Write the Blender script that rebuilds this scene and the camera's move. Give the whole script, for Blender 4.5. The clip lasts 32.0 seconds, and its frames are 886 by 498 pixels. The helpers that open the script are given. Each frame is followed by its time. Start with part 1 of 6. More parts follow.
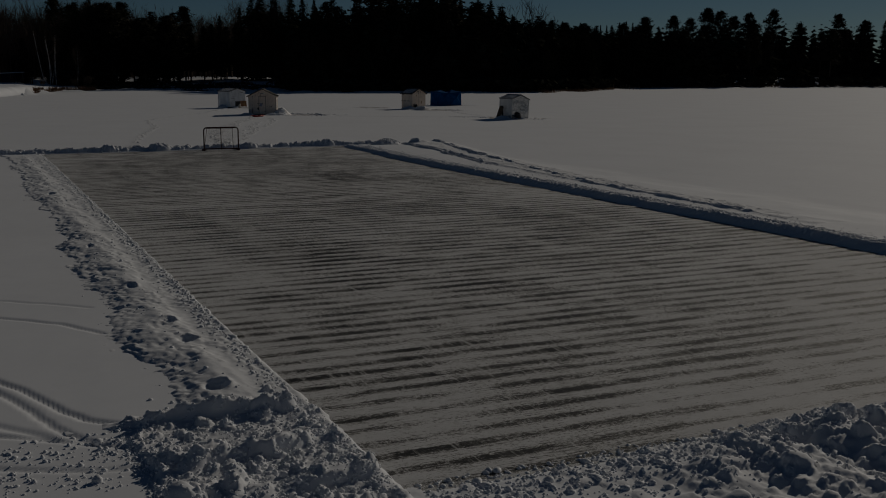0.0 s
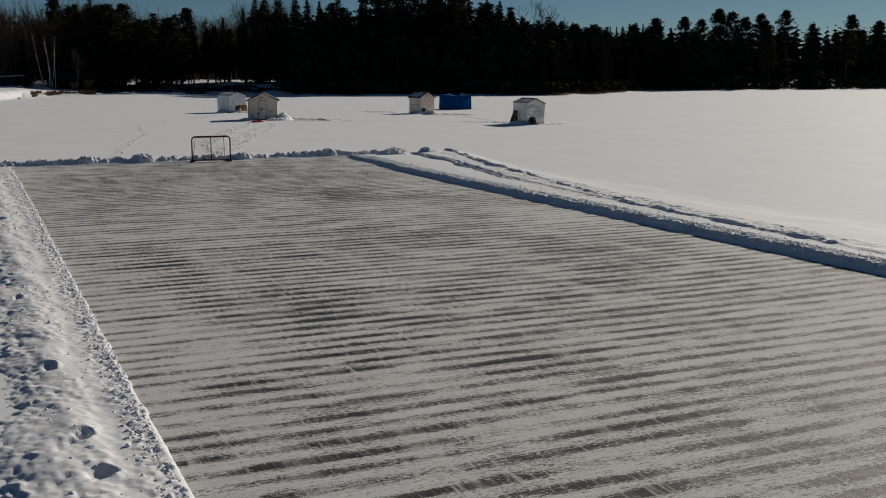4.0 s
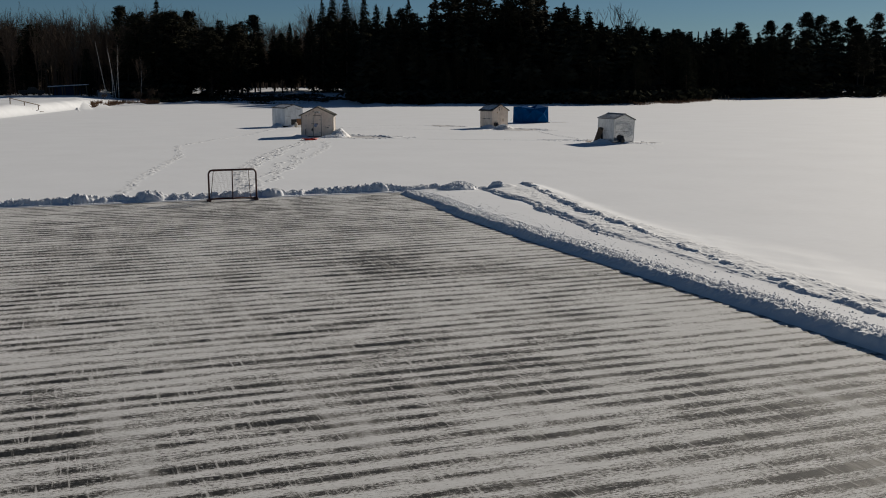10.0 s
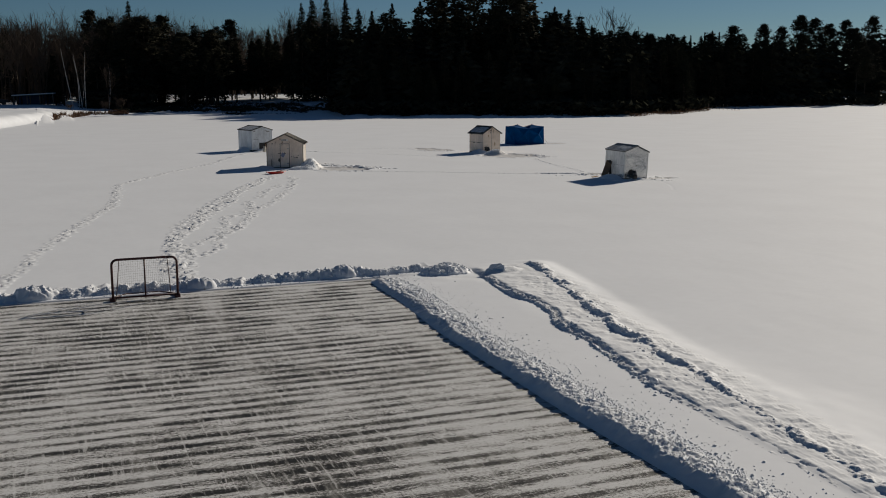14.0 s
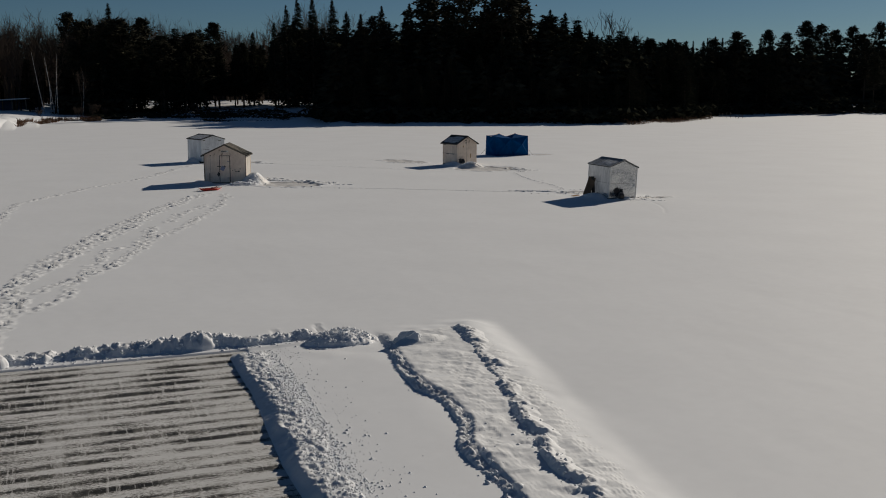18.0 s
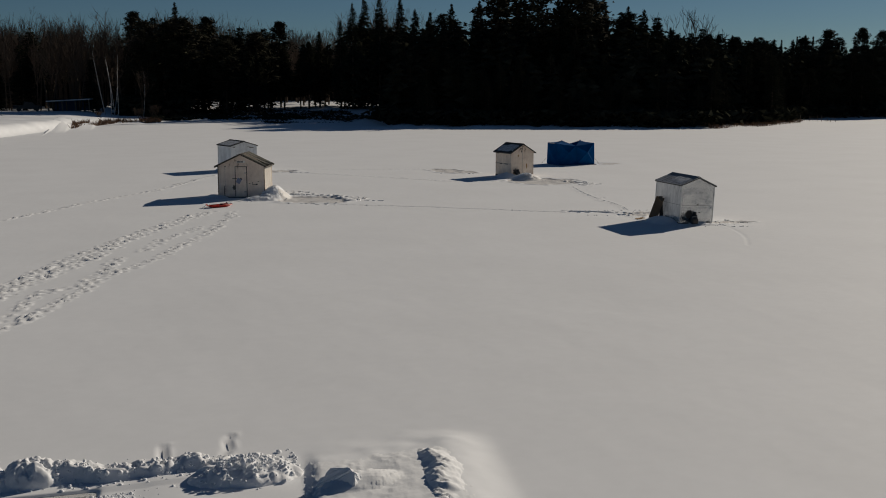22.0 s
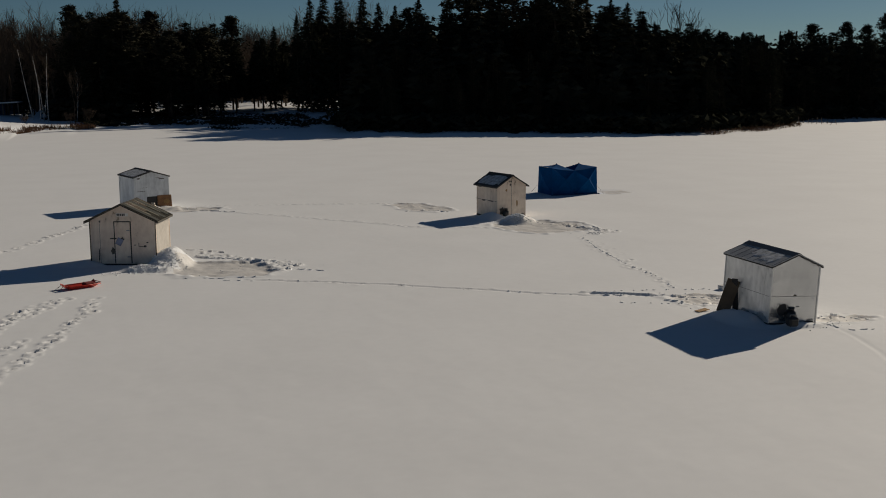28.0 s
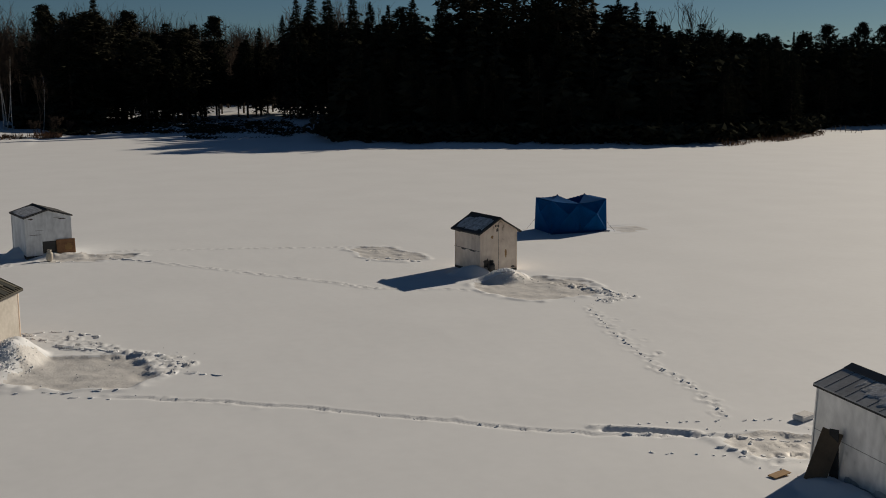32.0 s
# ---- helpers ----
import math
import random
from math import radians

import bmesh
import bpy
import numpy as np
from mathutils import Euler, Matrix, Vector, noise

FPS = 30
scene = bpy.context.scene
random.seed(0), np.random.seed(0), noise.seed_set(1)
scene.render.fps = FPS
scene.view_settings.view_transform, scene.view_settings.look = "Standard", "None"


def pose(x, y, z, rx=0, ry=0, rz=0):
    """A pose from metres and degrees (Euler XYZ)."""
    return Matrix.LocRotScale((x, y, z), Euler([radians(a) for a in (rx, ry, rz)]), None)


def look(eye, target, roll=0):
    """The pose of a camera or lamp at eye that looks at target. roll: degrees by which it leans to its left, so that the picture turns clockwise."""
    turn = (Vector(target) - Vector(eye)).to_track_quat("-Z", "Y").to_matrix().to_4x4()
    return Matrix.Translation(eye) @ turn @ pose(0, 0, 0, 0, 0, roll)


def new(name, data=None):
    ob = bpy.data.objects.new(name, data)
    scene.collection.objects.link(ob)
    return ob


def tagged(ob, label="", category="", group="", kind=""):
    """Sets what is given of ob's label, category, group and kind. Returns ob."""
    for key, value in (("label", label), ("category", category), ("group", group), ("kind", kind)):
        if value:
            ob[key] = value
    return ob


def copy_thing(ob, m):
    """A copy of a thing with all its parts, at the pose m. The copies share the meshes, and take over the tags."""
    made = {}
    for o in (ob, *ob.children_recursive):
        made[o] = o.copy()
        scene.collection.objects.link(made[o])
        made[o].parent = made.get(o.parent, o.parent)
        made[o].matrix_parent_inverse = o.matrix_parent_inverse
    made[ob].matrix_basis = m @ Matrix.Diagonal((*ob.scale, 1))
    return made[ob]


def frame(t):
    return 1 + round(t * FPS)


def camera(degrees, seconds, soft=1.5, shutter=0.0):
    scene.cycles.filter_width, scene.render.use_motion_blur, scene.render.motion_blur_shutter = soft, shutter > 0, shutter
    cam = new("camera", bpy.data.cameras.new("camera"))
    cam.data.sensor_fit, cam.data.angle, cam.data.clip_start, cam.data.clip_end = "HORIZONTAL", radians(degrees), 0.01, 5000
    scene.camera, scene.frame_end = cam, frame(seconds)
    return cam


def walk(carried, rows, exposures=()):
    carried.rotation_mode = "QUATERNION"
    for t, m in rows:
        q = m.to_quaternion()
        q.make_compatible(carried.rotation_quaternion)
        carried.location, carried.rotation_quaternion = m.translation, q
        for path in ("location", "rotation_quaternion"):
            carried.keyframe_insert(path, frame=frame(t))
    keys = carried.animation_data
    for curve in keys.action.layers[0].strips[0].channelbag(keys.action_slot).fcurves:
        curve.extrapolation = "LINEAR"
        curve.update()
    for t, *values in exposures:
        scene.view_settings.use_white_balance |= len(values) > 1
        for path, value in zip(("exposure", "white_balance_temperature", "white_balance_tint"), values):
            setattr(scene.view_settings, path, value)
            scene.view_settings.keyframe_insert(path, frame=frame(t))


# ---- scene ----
cam = camera(46.0, 32.0, 1.0)

PATH = [
    (0, (-12.406, -55.465, 4.235), (-11.5859, -53.6725, 3.8977), 0.18),
    (0.5, (-12.199, -54.856, 4.236), (-11.3808, -53.0622, 3.8993), 0.18),
    (1, (-11.983, -54.264, 4.238), (-11.1662, -52.4701, 3.9009), 0.15),
    (1.5, (-11.770, -53.652, 4.210), (-10.9547, -51.8570, 3.8730), 0.12),
    (2, (-11.561, -53.046, 4.190), (-10.7475, -51.2501, 3.8535), 0.07),
    (2.5, (-11.343, -52.416, 4.190), (-10.5304, -50.6200, 3.8545), 0.06),
    (3, (-11.091, -51.771, 4.197), (-10.2793, -49.9735, 3.8628), 0.07),
    (3.5, (-10.789, -51.068, 4.223), (-9.9790, -49.2703, 3.8894), 0.09),
    (5.5, (-9.273, -48.450, 4.291), (-8.4695, -46.6481, 3.9624), -0.12),
    (6, (-8.887, -47.664, 4.248), (-8.0844, -45.8615, 3.9220), -0.13),
    (6.5, (-8.529, -46.886, 4.199), (-7.7275, -45.0825, 3.8737), -0.13),
    (7, (-8.143, -46.066, 4.169), (-7.3566, -44.2559, 3.8442), -0.17),
    (7.5, (-7.814, -45.275, 4.214), (-7.0762, -43.4438, 3.8905), -0.06),
    (8, (-7.472, -44.426, 4.272), (-6.7831, -42.5766, 3.9490), -0.06),
    (8.5, (-7.185, -43.565, 4.316), (-6.5049, -41.7121, 3.9934), -0.07),
    (9, (-6.904, -42.677, 4.381), (-6.2247, -40.8232, 4.0584), -0.04),
    (9.5, (-6.616, -41.734, 4.515), (-5.9357, -39.8807, 4.1925), -0.07),
    (10, (-6.328, -40.838, 4.700), (-5.6456, -38.9864, 4.3777), -0.09),
    (10.5, (-5.995, -39.756, 4.923), (-5.3088, -37.9055, 4.6001), -0.05),
    (11, (-5.616, -38.619, 5.224), (-4.9270, -36.7693, 4.9006), -0.08),
    (11.5, (-5.210, -37.351, 5.494), (-4.5172, -35.5031, 5.1711), -0.10),
    (12, (-4.770, -35.972, 5.770), (-4.0737, -34.1255, 5.4464), -0.13),
    (12.5, (-4.279, -34.643, 6.012), (-3.5796, -32.7977, 5.6877), -0.16),
    (13, (-3.727, -33.328, 6.211), (-3.0250, -31.4831, 5.8878), -0.15),
    (13.5, (-3.158, -32.076, 6.321), (-2.4541, -30.2321, 5.9979), -0.20),
    (14, (-2.591, -30.946, 6.347), (-1.8839, -29.1035, 6.0245), -0.11),
    (14.5, (-1.935, -29.821, 6.318), (-1.2270, -27.9785, 5.9967), -0.12),
    (16.5, (0.963, -25.943, 6.193), (1.6671, -24.0974, 5.8786), -0.06),
    (17, (1.716, -25.014, 6.165), (2.4203, -23.1681, 5.8527), -0.03),
    (17.5, (2.466, -24.081, 6.142), (3.1675, -22.2337, 5.8318), 0.04),
    (18, (3.193, -23.168, 6.122), (3.8952, -21.3210, 5.8124), 0.05),
    (18.5, (3.922, -22.275, 6.148), (4.6247, -20.4286, 5.8388), 0.10),
    (19, (4.651, -21.474, 6.179), (5.3133, -19.6125, 5.8699), 0.12),
    (19.5, (5.361, -20.705, 6.222), (5.9573, -18.8213, 5.9127), 0.13),
    (20, (6.034, -19.892, 6.244), (6.5891, -17.9958, 5.9354), 0.15),
    (20.5, (6.657, -19.007, 6.260), (7.2060, -17.1086, 5.9519), 0.21),
    (21, (7.229, -18.056, 6.232), (7.7795, -16.1585, 5.9229), 0.26),
    (21.5, (7.705, -16.916, 6.226), (8.2609, -15.0191, 5.9181), 0.21),
    (22, (8.089, -15.631, 6.209), (8.6481, -13.7356, 5.8998), 0.11),
    (22.5, (8.447, -14.317, 6.222), (9.0093, -12.4229, 5.9112), 0.13),
    (23, (8.817, -13.074, 6.228), (9.3840, -11.1813, 5.9157), 0.09),
    (23.5, (9.308, -11.697, 6.311), (9.8794, -9.8061, 5.9972), 0.06),
    (24, (9.702, -10.388, 6.371), (10.2789, -8.4990, 6.0567), 0.02),
    (24.5, (10.080, -9.054, 6.459), (10.6626, -7.1667, 6.1430), 0.01),
    (25, (10.448, -7.705, 6.560), (11.0354, -5.8196, 6.2439), -0.01),
    (25.5, (10.816, -6.356, 6.665), (11.4087, -4.4719, 6.3481), 0.01),
    (27.5, (12.553, -0.803, 7.162), (13.1652, 1.0744, 6.8424), -0.04),
    (28, (13.010, 0.592, 7.236), (13.6261, 2.4674, 6.9163), -0.05),
    (28.5, (13.500, 2.003, 7.294), (14.1183, 3.8782, 6.9744), -0.11),
    (29, (14.040, 3.424, 7.370), (14.6607, 5.2982, 7.0498), -0.10),
    (29.5, (14.594, 4.818, 7.457), (15.2173, 6.6914, 7.1370), -0.09),
    (30, (15.165, 6.185, 7.565), (15.7845, 8.0588, 7.2446), -0.09),
    (30.5, (15.871, 7.593, 7.630), (16.4836, 9.4695, 7.3095), -0.03),
    (31, (16.646, 8.995, 7.720), (17.2594, 10.8715, 7.4001), -0.03),
    (31.5, (17.427, 10.357, 7.792), (18.0405, 12.2335, 7.4730), -0.01),
    (32, (18.267, 11.750, 7.874), (18.8748, 13.6282, 7.5554), -0.06),
]
FADE = [(0.0, -2.25, 6480), (0.1, -1.5, 6480), (0.2, -0.85, 6480), (0.3, -0.43, 6480), (0.45, -0.22, 6480), (4.0, -0.22, 6460), (7.0, -0.1, 6440), (10.0, -0.04, 6440), (13.0, -0.06, 6460),
        (18.0, -0.28, 6520), (22.0, -0.3, 6680), (25.0, -0.3, 6900), (28.0, -0.31, 6930), (32.0, -0.25, 6930)]
EXPOSURES = [(t, stops - 0.3, kelvin, 10) for t, stops, kelvin in FADE]
walk(cam, [(t, look(eye, target, roll)) for t, eye, target, roll in PATH], EXPOSURES)

# ---- world and sun ----
SUN = Vector((0.82, 0.445, 0.383)).normalized()
world = bpy.data.worlds.new("world")
scene.world = world
world.use_nodes = True
wn, wl = world.node_tree.nodes, world.node_tree.links
sky = wn.new("ShaderNodeTexSky")
sky.sky_type = "NISHITA"
sky.sun_disc = False
sky.sun_elevation = math.asin(SUN.z)
sky.sun_rotation = math.atan2(SUN.x, SUN.y)
sky.altitude = 1500
sky.air_density = 0.8
sky.dust_density = 0.5
sky.ozone_density = 2.0
tint = wn.new("ShaderNodeMix")
tint.data_type, tint.blend_type = "RGBA", "MULTIPLY"
tint.inputs[0].default_value = 1.0
tint.inputs[7].default_value = (0.66, 0.89, 1.0, 1)
wl.new(sky.outputs[0], tint.inputs[6])
wl.new(tint.outputs[2], wn["Background"].inputs[0])
wn["Background"].inputs[1].default_value = 0.036
sun_data = bpy.data.lights.new("sun", "SUN")
sun_data.energy = 5.0
sun_data.angle = radians(0.53)
sun_data.color = (1.0, 0.905, 0.77)
sun = new("sun", sun_data)
sun.matrix_world = look(SUN * 100, (0, 0, 0))

# ---- materials ----
def material(name, color, rough=0.7, metal=0.0, vary=0.25, scale=4.0, fine=40.0, bump=0.2, depth=0.01, tint=None, island=0.0, coords="Object", gloss=0.5, run=1.0, stain=None):
    """A plain surface with stains at two scales and a fine relief."""
    mat = bpy.data.materials.new(name)
    mat.use_nodes = True
    n, l = mat.node_tree.nodes, mat.node_tree.links
    b = n["Principled BSDF"]
    b.inputs["Roughness"].default_value = rough
    b.inputs["Metallic"].default_value = metal
    b.inputs["Specular IOR Level"].default_value = gloss
    tc = n.new("ShaderNodeTexCoord")
    big, small = n.new("ShaderNodeTexNoise"), n.new("ShaderNodeTexNoise")
    big.inputs["Scale"].default_value, big.inputs["Detail"].default_value = scale, 5
    small.inputs["Scale"].default_value, small.inputs["Detail"].default_value = fine, 3
    mp = n.new("ShaderNodeMapping")
    mp.inputs["Scale"].default_value = (1, 1, run)
    l.new(tc.outputs[coords], mp.inputs["Vector"])
    for node in (big, small):
        l.new(mp.outputs[0], node.inputs["Vector"])
    mix = n.new("ShaderNodeMath")
    mix.operation = "MULTIPLY_ADD"
    mix.inputs[1].default_value, mix.inputs[2].default_value = 0.35, 0.0
    l.new(small.outputs[0], mix.inputs[0])
    add = n.new("ShaderNodeMath")
    add.operation = "MULTIPLY_ADD"
    add.inputs[1].default_value = 0.65
    l.new(big.outputs[0], add.inputs[0])
    l.new(mix.outputs[0], add.inputs[2])
    ramp = n.new("ShaderNodeValToRGB")
    ramp.color_ramp.elements[0].position, ramp.color_ramp.elements[1].position = 0.3, 0.7
    dark = [c * (1 - vary) for c in (tint or color)]
    lite = [min(1.0, c * (1 + vary * 0.5)) for c in color]
    ramp.color_ramp.elements[0].color, ramp.color_ramp.elements[1].color = (*dark, 1), (*lite, 1)
    if stain:
        # sparse dirty stains with a ragged edge
        ramp.color_ramp.elements[0].position, ramp.color_ramp.elements[0].color = 0.36, (*stain, 1)
        ramp.color_ramp.elements.new(0.405).color = (*dark, 1)
        big.inputs["Roughness"].default_value = 0.65
    l.new(add.outputs[0], ramp.inputs[0])
    out = ramp.outputs[0]
    if island:
        geo, hsv = n.new("ShaderNodeNewGeometry"), n.new("ShaderNodeHueSaturation")
        rng = n.new("ShaderNodeMapRange")
        rng.inputs[3].default_value, rng.inputs[4].default_value = 1 - island, 1 + island
        l.new(geo.outputs["Random Per Island"], rng.inputs[0])
        l.new(rng.outputs[0], hsv.inputs["Value"])
        l.new(out, hsv.inputs["Color"])
        out = hsv.outputs[0]
    l.new(out, b.inputs["Base Color"])
    if bump:
        bp = n.new("ShaderNodeBump")
        bp.inputs["Strength"].default_value, bp.inputs["Distance"].default_value = bump, depth
        l.new(add.outputs[0], bp.inputs["Height"])
        l.new(bp.outputs[0], b.inputs["Normal"])
    return mat


SNOW = material("snow", (0.82, 0.845, 0.88), 0.8, vary=0.05, scale=0.25, fine=3.0, bump=0.15, depth=0.03, coords="Object")
CHUNK = material("broken_snow", (0.83, 0.85, 0.88), 0.8, vary=0.06, scale=5.0, fine=28.0, bump=0.3, depth=0.015)
POWDER = material("powder_snow", (0.84, 0.86, 0.885), 0.85, vary=0.05, scale=2.5, fine=18.0, bump=0.4, depth=0.02)
PACKED = material("packed_snow", (0.74, 0.73, 0.72), 0.6, vary=0.22, scale=1.5, fine=14.0, bump=0.6, depth=0.04)
NEEDLE = material("conifer_needles", (0.036, 0.037, 0.026), 1.0, vary=0.4, scale=1.2, fine=9.0, bump=0, island=0.35, gloss=0.0)
PINE = material("pine_needles", (0.046, 0.044, 0.029), 1.0, vary=0.4, scale=1.2, fine=9.0, bump=0, island=0.35, gloss=0.05)
BARK = material("dark_bark", (0.09, 0.07, 0.055), 0.9, vary=0.4, scale=3.0, fine=30.0, bump=0.6, depth=0.03, gloss=0.05)
TWIG = material("grey_twigs", (0.1, 0.075, 0.058), 0.9, vary=0.3, scale=2.0, fine=20.0, bump=0, gloss=0.05)
BIRCH = material("birch_bark", (0.75, 0.71, 0.66), 0.7, vary=0.35, scale=2.0, fine=16.0, bump=0.3, tint=(0.3, 0.27, 0.25))
REED = material("dry_reeds", (0.2, 0.12, 0.075), 0.9, vary=0.4, scale=1.0, fine=12.0, bump=0, island=0.35, gloss=0.05)
WOOD = material("grey_wood", (0.2, 0.16, 0.13), 0.8, vary=0.4, scale=2.0, fine=22.0, bump=0.4)
BOARD = material("brown_plywood", (0.16, 0.105, 0.06), 0.75, vary=0.35, scale=2.5, fine=25.0, bump=0.3)
OCHRE = material("yellow_plywood", (0.42, 0.24, 0.09), 0.7, vary=0.3, scale=3.0, fine=25.0, bump=0.3)
PLANK = material("orange_plywood", (0.34, 0.17, 0.075), 0.7, vary=0.45, scale=3.5, fine=25.0, bump=0.3)
WHITE = material("weathered_white_paint", (0.87, 0.83, 0.77), 0.55, vary=0.2, scale=2.2, fine=9.0, bump=0.25, tint=(0.78, 0.74, 0.68), run=0.3)
CREAM = material("weathered_cream_paint", (0.93, 0.8, 0.67), 0.6, vary=0.12, scale=1.4, fine=6.0, bump=0.2, tint=(0.84, 0.68, 0.55), run=0.6, stain=(0.34, 0.25, 0.17))
GREYW = material("bare_aluminium_sheet", (0.82, 0.84, 0.85), 0.5, metal=0.05, vary=0.25, scale=2.2, fine=9.0, bump=0.25, tint=(0.72, 0.74, 0.75), run=0.35)
SIDE = material("weathered_side_paint", (0.52, 0.49, 0.45), 0.7, vary=0.2, scale=1.2, fine=9.0, bump=0.2, tint=(0.45, 0.41, 0.36))
SHEET = material("dull_metal_cladding", (0.84, 0.83, 0.81), 0.38, metal=0.4, vary=0.22, scale=1.8, fine=7.0, bump=0.55, depth=0.05, tint=(0.84, 0.83, 0.81), run=0.5, stain=(0.5, 0.5, 0.48))
TRIM = material("dark_trim", (0.05, 0.045, 0.04), 0.8, vary=0.4, scale=5, fine=30, bump=0.2)
DIRT = material("dark_stain", (0.12, 0.1, 0.085), 0.8, vary=0.6, scale=7, fine=40, bump=0.1)
ROOFM = material("grey_metal_roofing", (0.5, 0.5, 0.5), 0.55, metal=0.15, vary=0.4, scale=1.5, fine=14, bump=0.2)
ROOFB = material("brown_corrugated_roofing", (0.075, 0.066, 0.046), 0.7, vary=0.5, scale=2.5, fine=14, bump=0.3)
ROOFK = material("black_shingle_roofing", (0.05, 0.05, 0.052), 0.8, vary=0.5, scale=2.0, fine=25, bump=0.4)
BLUE = material("blue_tent_cloth", (0.0, 0.075, 0.24), 0.85, gloss=0.03, vary=0.3, scale=1.5, fine=18, bump=0.15, depth=0.02)
NAVY = material("navy_tent_cloth", (0.005, 0.05, 0.17), 0.55, vary=0.3, scale=1.5, fine=18, bump=0.15, depth=0.02)
RED = material("red_plastic", (0.55, 0.035, 0.02), 0.4, vary=0.25, scale=4, fine=30, bump=0.1)
BLACK = material("black_enamel", (0.018, 0.018, 0.02), 0.35, vary=0.3, scale=8, fine=40, bump=0.1)
STEEL = material("grey_steel", (0.35, 0.35, 0.36), 0.4, metal=0.8, vary=0.3, scale=8, fine=40, bump=0.1)
TANK = material("cream_tank_paint", (0.55, 0.5, 0.42), 0.45, vary=0.3, scale=6, fine=40, bump=0.1)
NETRED = material("rusty_red_pipe", (0.085, 0.025, 0.022), 0.55, vary=0.5, scale=5, fine=40, bump=0.15)
CORD = material("grey_net_cord", (0.22, 0.21, 0.2), 0.8, vary=0.3, scale=9, fine=50, bump=0)
BLUEROOF = material("blue_tarp", (0.02, 0.05, 0.13), 0.6, vary=0.3, scale=2, fine=20, bump=0.2)


def ice_material():
    """Swept ice: dark wet-looking lines left by the scraper across the rink, with a film of frost between and faint skate lines."""
    mat = bpy.data.materials.new("scraped_ice")
    mat.use_nodes = True
    n, l = mat.node_tree.nodes, mat.node_tree.links
    b = n["Principled BSDF"]
    tc = n.new("ShaderNodeTexCoord")

    def noise_of(sx, sy, scale, detail=4.0, rough=0.55, dist=0.0):
        mp, tx = n.new("ShaderNodeMapping"), n.new("ShaderNodeTexNoise")
        mp.inputs["Scale"].default_value = (sx, sy, 1)
        l.new(tc.outputs["Object"], mp.inputs["Vector"])
        l.new(mp.outputs[0], tx.inputs["Vector"])
        tx.inputs["Scale"].default_value, tx.inputs["Detail"].default_value = scale, detail
        tx.inputs["Roughness"].default_value, tx.inputs["Distortion"].default_value = rough, dist
        return tx.outputs[0]

    def calc(op, a, bb, c=None):
        m = n.new("ShaderNodeMath")
        m.operation = op
        for k, v in enumerate((a, bb, c)):
            if v is None:
                continue
            if isinstance(v, (int, float)):
                m.inputs[k].default_value = v
            else:
                l.new(v, m.inputs[k])
        return m.outputs[0]

    def span(v, a, bb, c=0.0, d=1.0):
        m = n.new("ShaderNodeMapRange")
        m.interpolation_type = "SMOOTHSTEP"
        for k, q in enumerate((a, bb, c, d)):
            m.inputs[k + 1].default_value = q
        l.new(v, m.inputs[0])
        return m.outputs[0]

    sep = n.new("ShaderNodeSeparateXYZ")
    l.new(tc.outputs["Object"], sep.inputs[0])
    # the scraper's passes: straight bands across the rink, a little uneven in spacing, each a sheaf of fine streaks
    drift = noise_of(0.03, 0.9, 1.0, 2.0)
    lane = calc("MULTIPLY_ADD", drift, 0.75, calc("MULTIPLY", noise_of(0.06, 0.05, 1.0, 1.0), 1.2))
    saw = calc("FRACT", calc("MULTIPLY_ADD", sep.outputs["Y"], 1 / 0.455, calc("ADD", lane, 200.0)), 0.0)
    band = calc("MULTIPLY", span(saw, 0.1, 0.42), span(saw, 0.5, 0.86, 1.0, 0.0))
    streak = noise_of(1.5, 27.0, 1.0, 9.0, 0.86, 0.4)
    grit = noise_of(16.0, 46.0, 1.0, 4.0, 0.8, 0.5)
    clump = noise_of(0.5, 1.3, 1.0, 5.0, 0.65)
    crumb = noise_of(7.0, 17.0, 1.5, 5.0, 0.8, 0.9)
    patch = noise_of(0.13, 0.13, 1.0, 3.0)
    hold = calc("MULTIPLY", band, span(noise_of(0.5, 1.2, 1.0, 5.0, 0.65), 0.34, 0.64, 0.3, 1.3))
    score = calc("MULTIPLY_ADD", hold, 0.3, calc("MULTIPLY_ADD", streak, 1.45, calc("MULTIPLY_ADD", crumb, 0.9, calc("MULTIPLY_ADD", grit, 1.2, calc("MULTIPLY_ADD", clump, 0.75, calc("MULTIPLY", patch, 0.55))))))
    # a thicker film of snow along the right side and at the near end
    film = calc("MAXIMUM", calc("MAXIMUM", span(sep.outputs["X"], 1.0, 7.0, 0.0, 0.07), span(sep.outputs["X"], -6.8, -8.6, 0.0, 0.09)), calc("MAXIMUM", span(sep.outputs["Y"], -34.0, -43.0, 0.0, 0.05), calc("MULTIPLY", span(sep.outputs["Y"], -42.0, -45.0, 0.0, 0.2), span(sep.outputs["X"], -7.5, -4.0))))
    # darker ice before the goal: its look from a steeper view, put into colour
    worn = calc("MULTIPLY", span(sep.outputs["Y"], -23.0, -15.0, 0.0, 0.05), span(sep.outputs["Y"], -2.0, -10.0))
    bare = span(calc("SUBTRACT", calc("ADD", score, worn), film), 2.455, 2.675)
    # frosty lengthwise scuffs and thin skate lines across the dark bands
    swept = span(noise_of(0.9, 0.12, 1.0, 6.0, 0.75), 0.48, 0.68, 0.0, 0.75)
    nick = span(noise_of(12.0, 0.7, 1.0, 5.0, 0.75, 0.3), 0.54, 0.63, 0.0, 0.75)
    skew = n.new("ShaderNodeMapping")
    skew.inputs["Rotation"].default_value = (0, 0, 0.45)
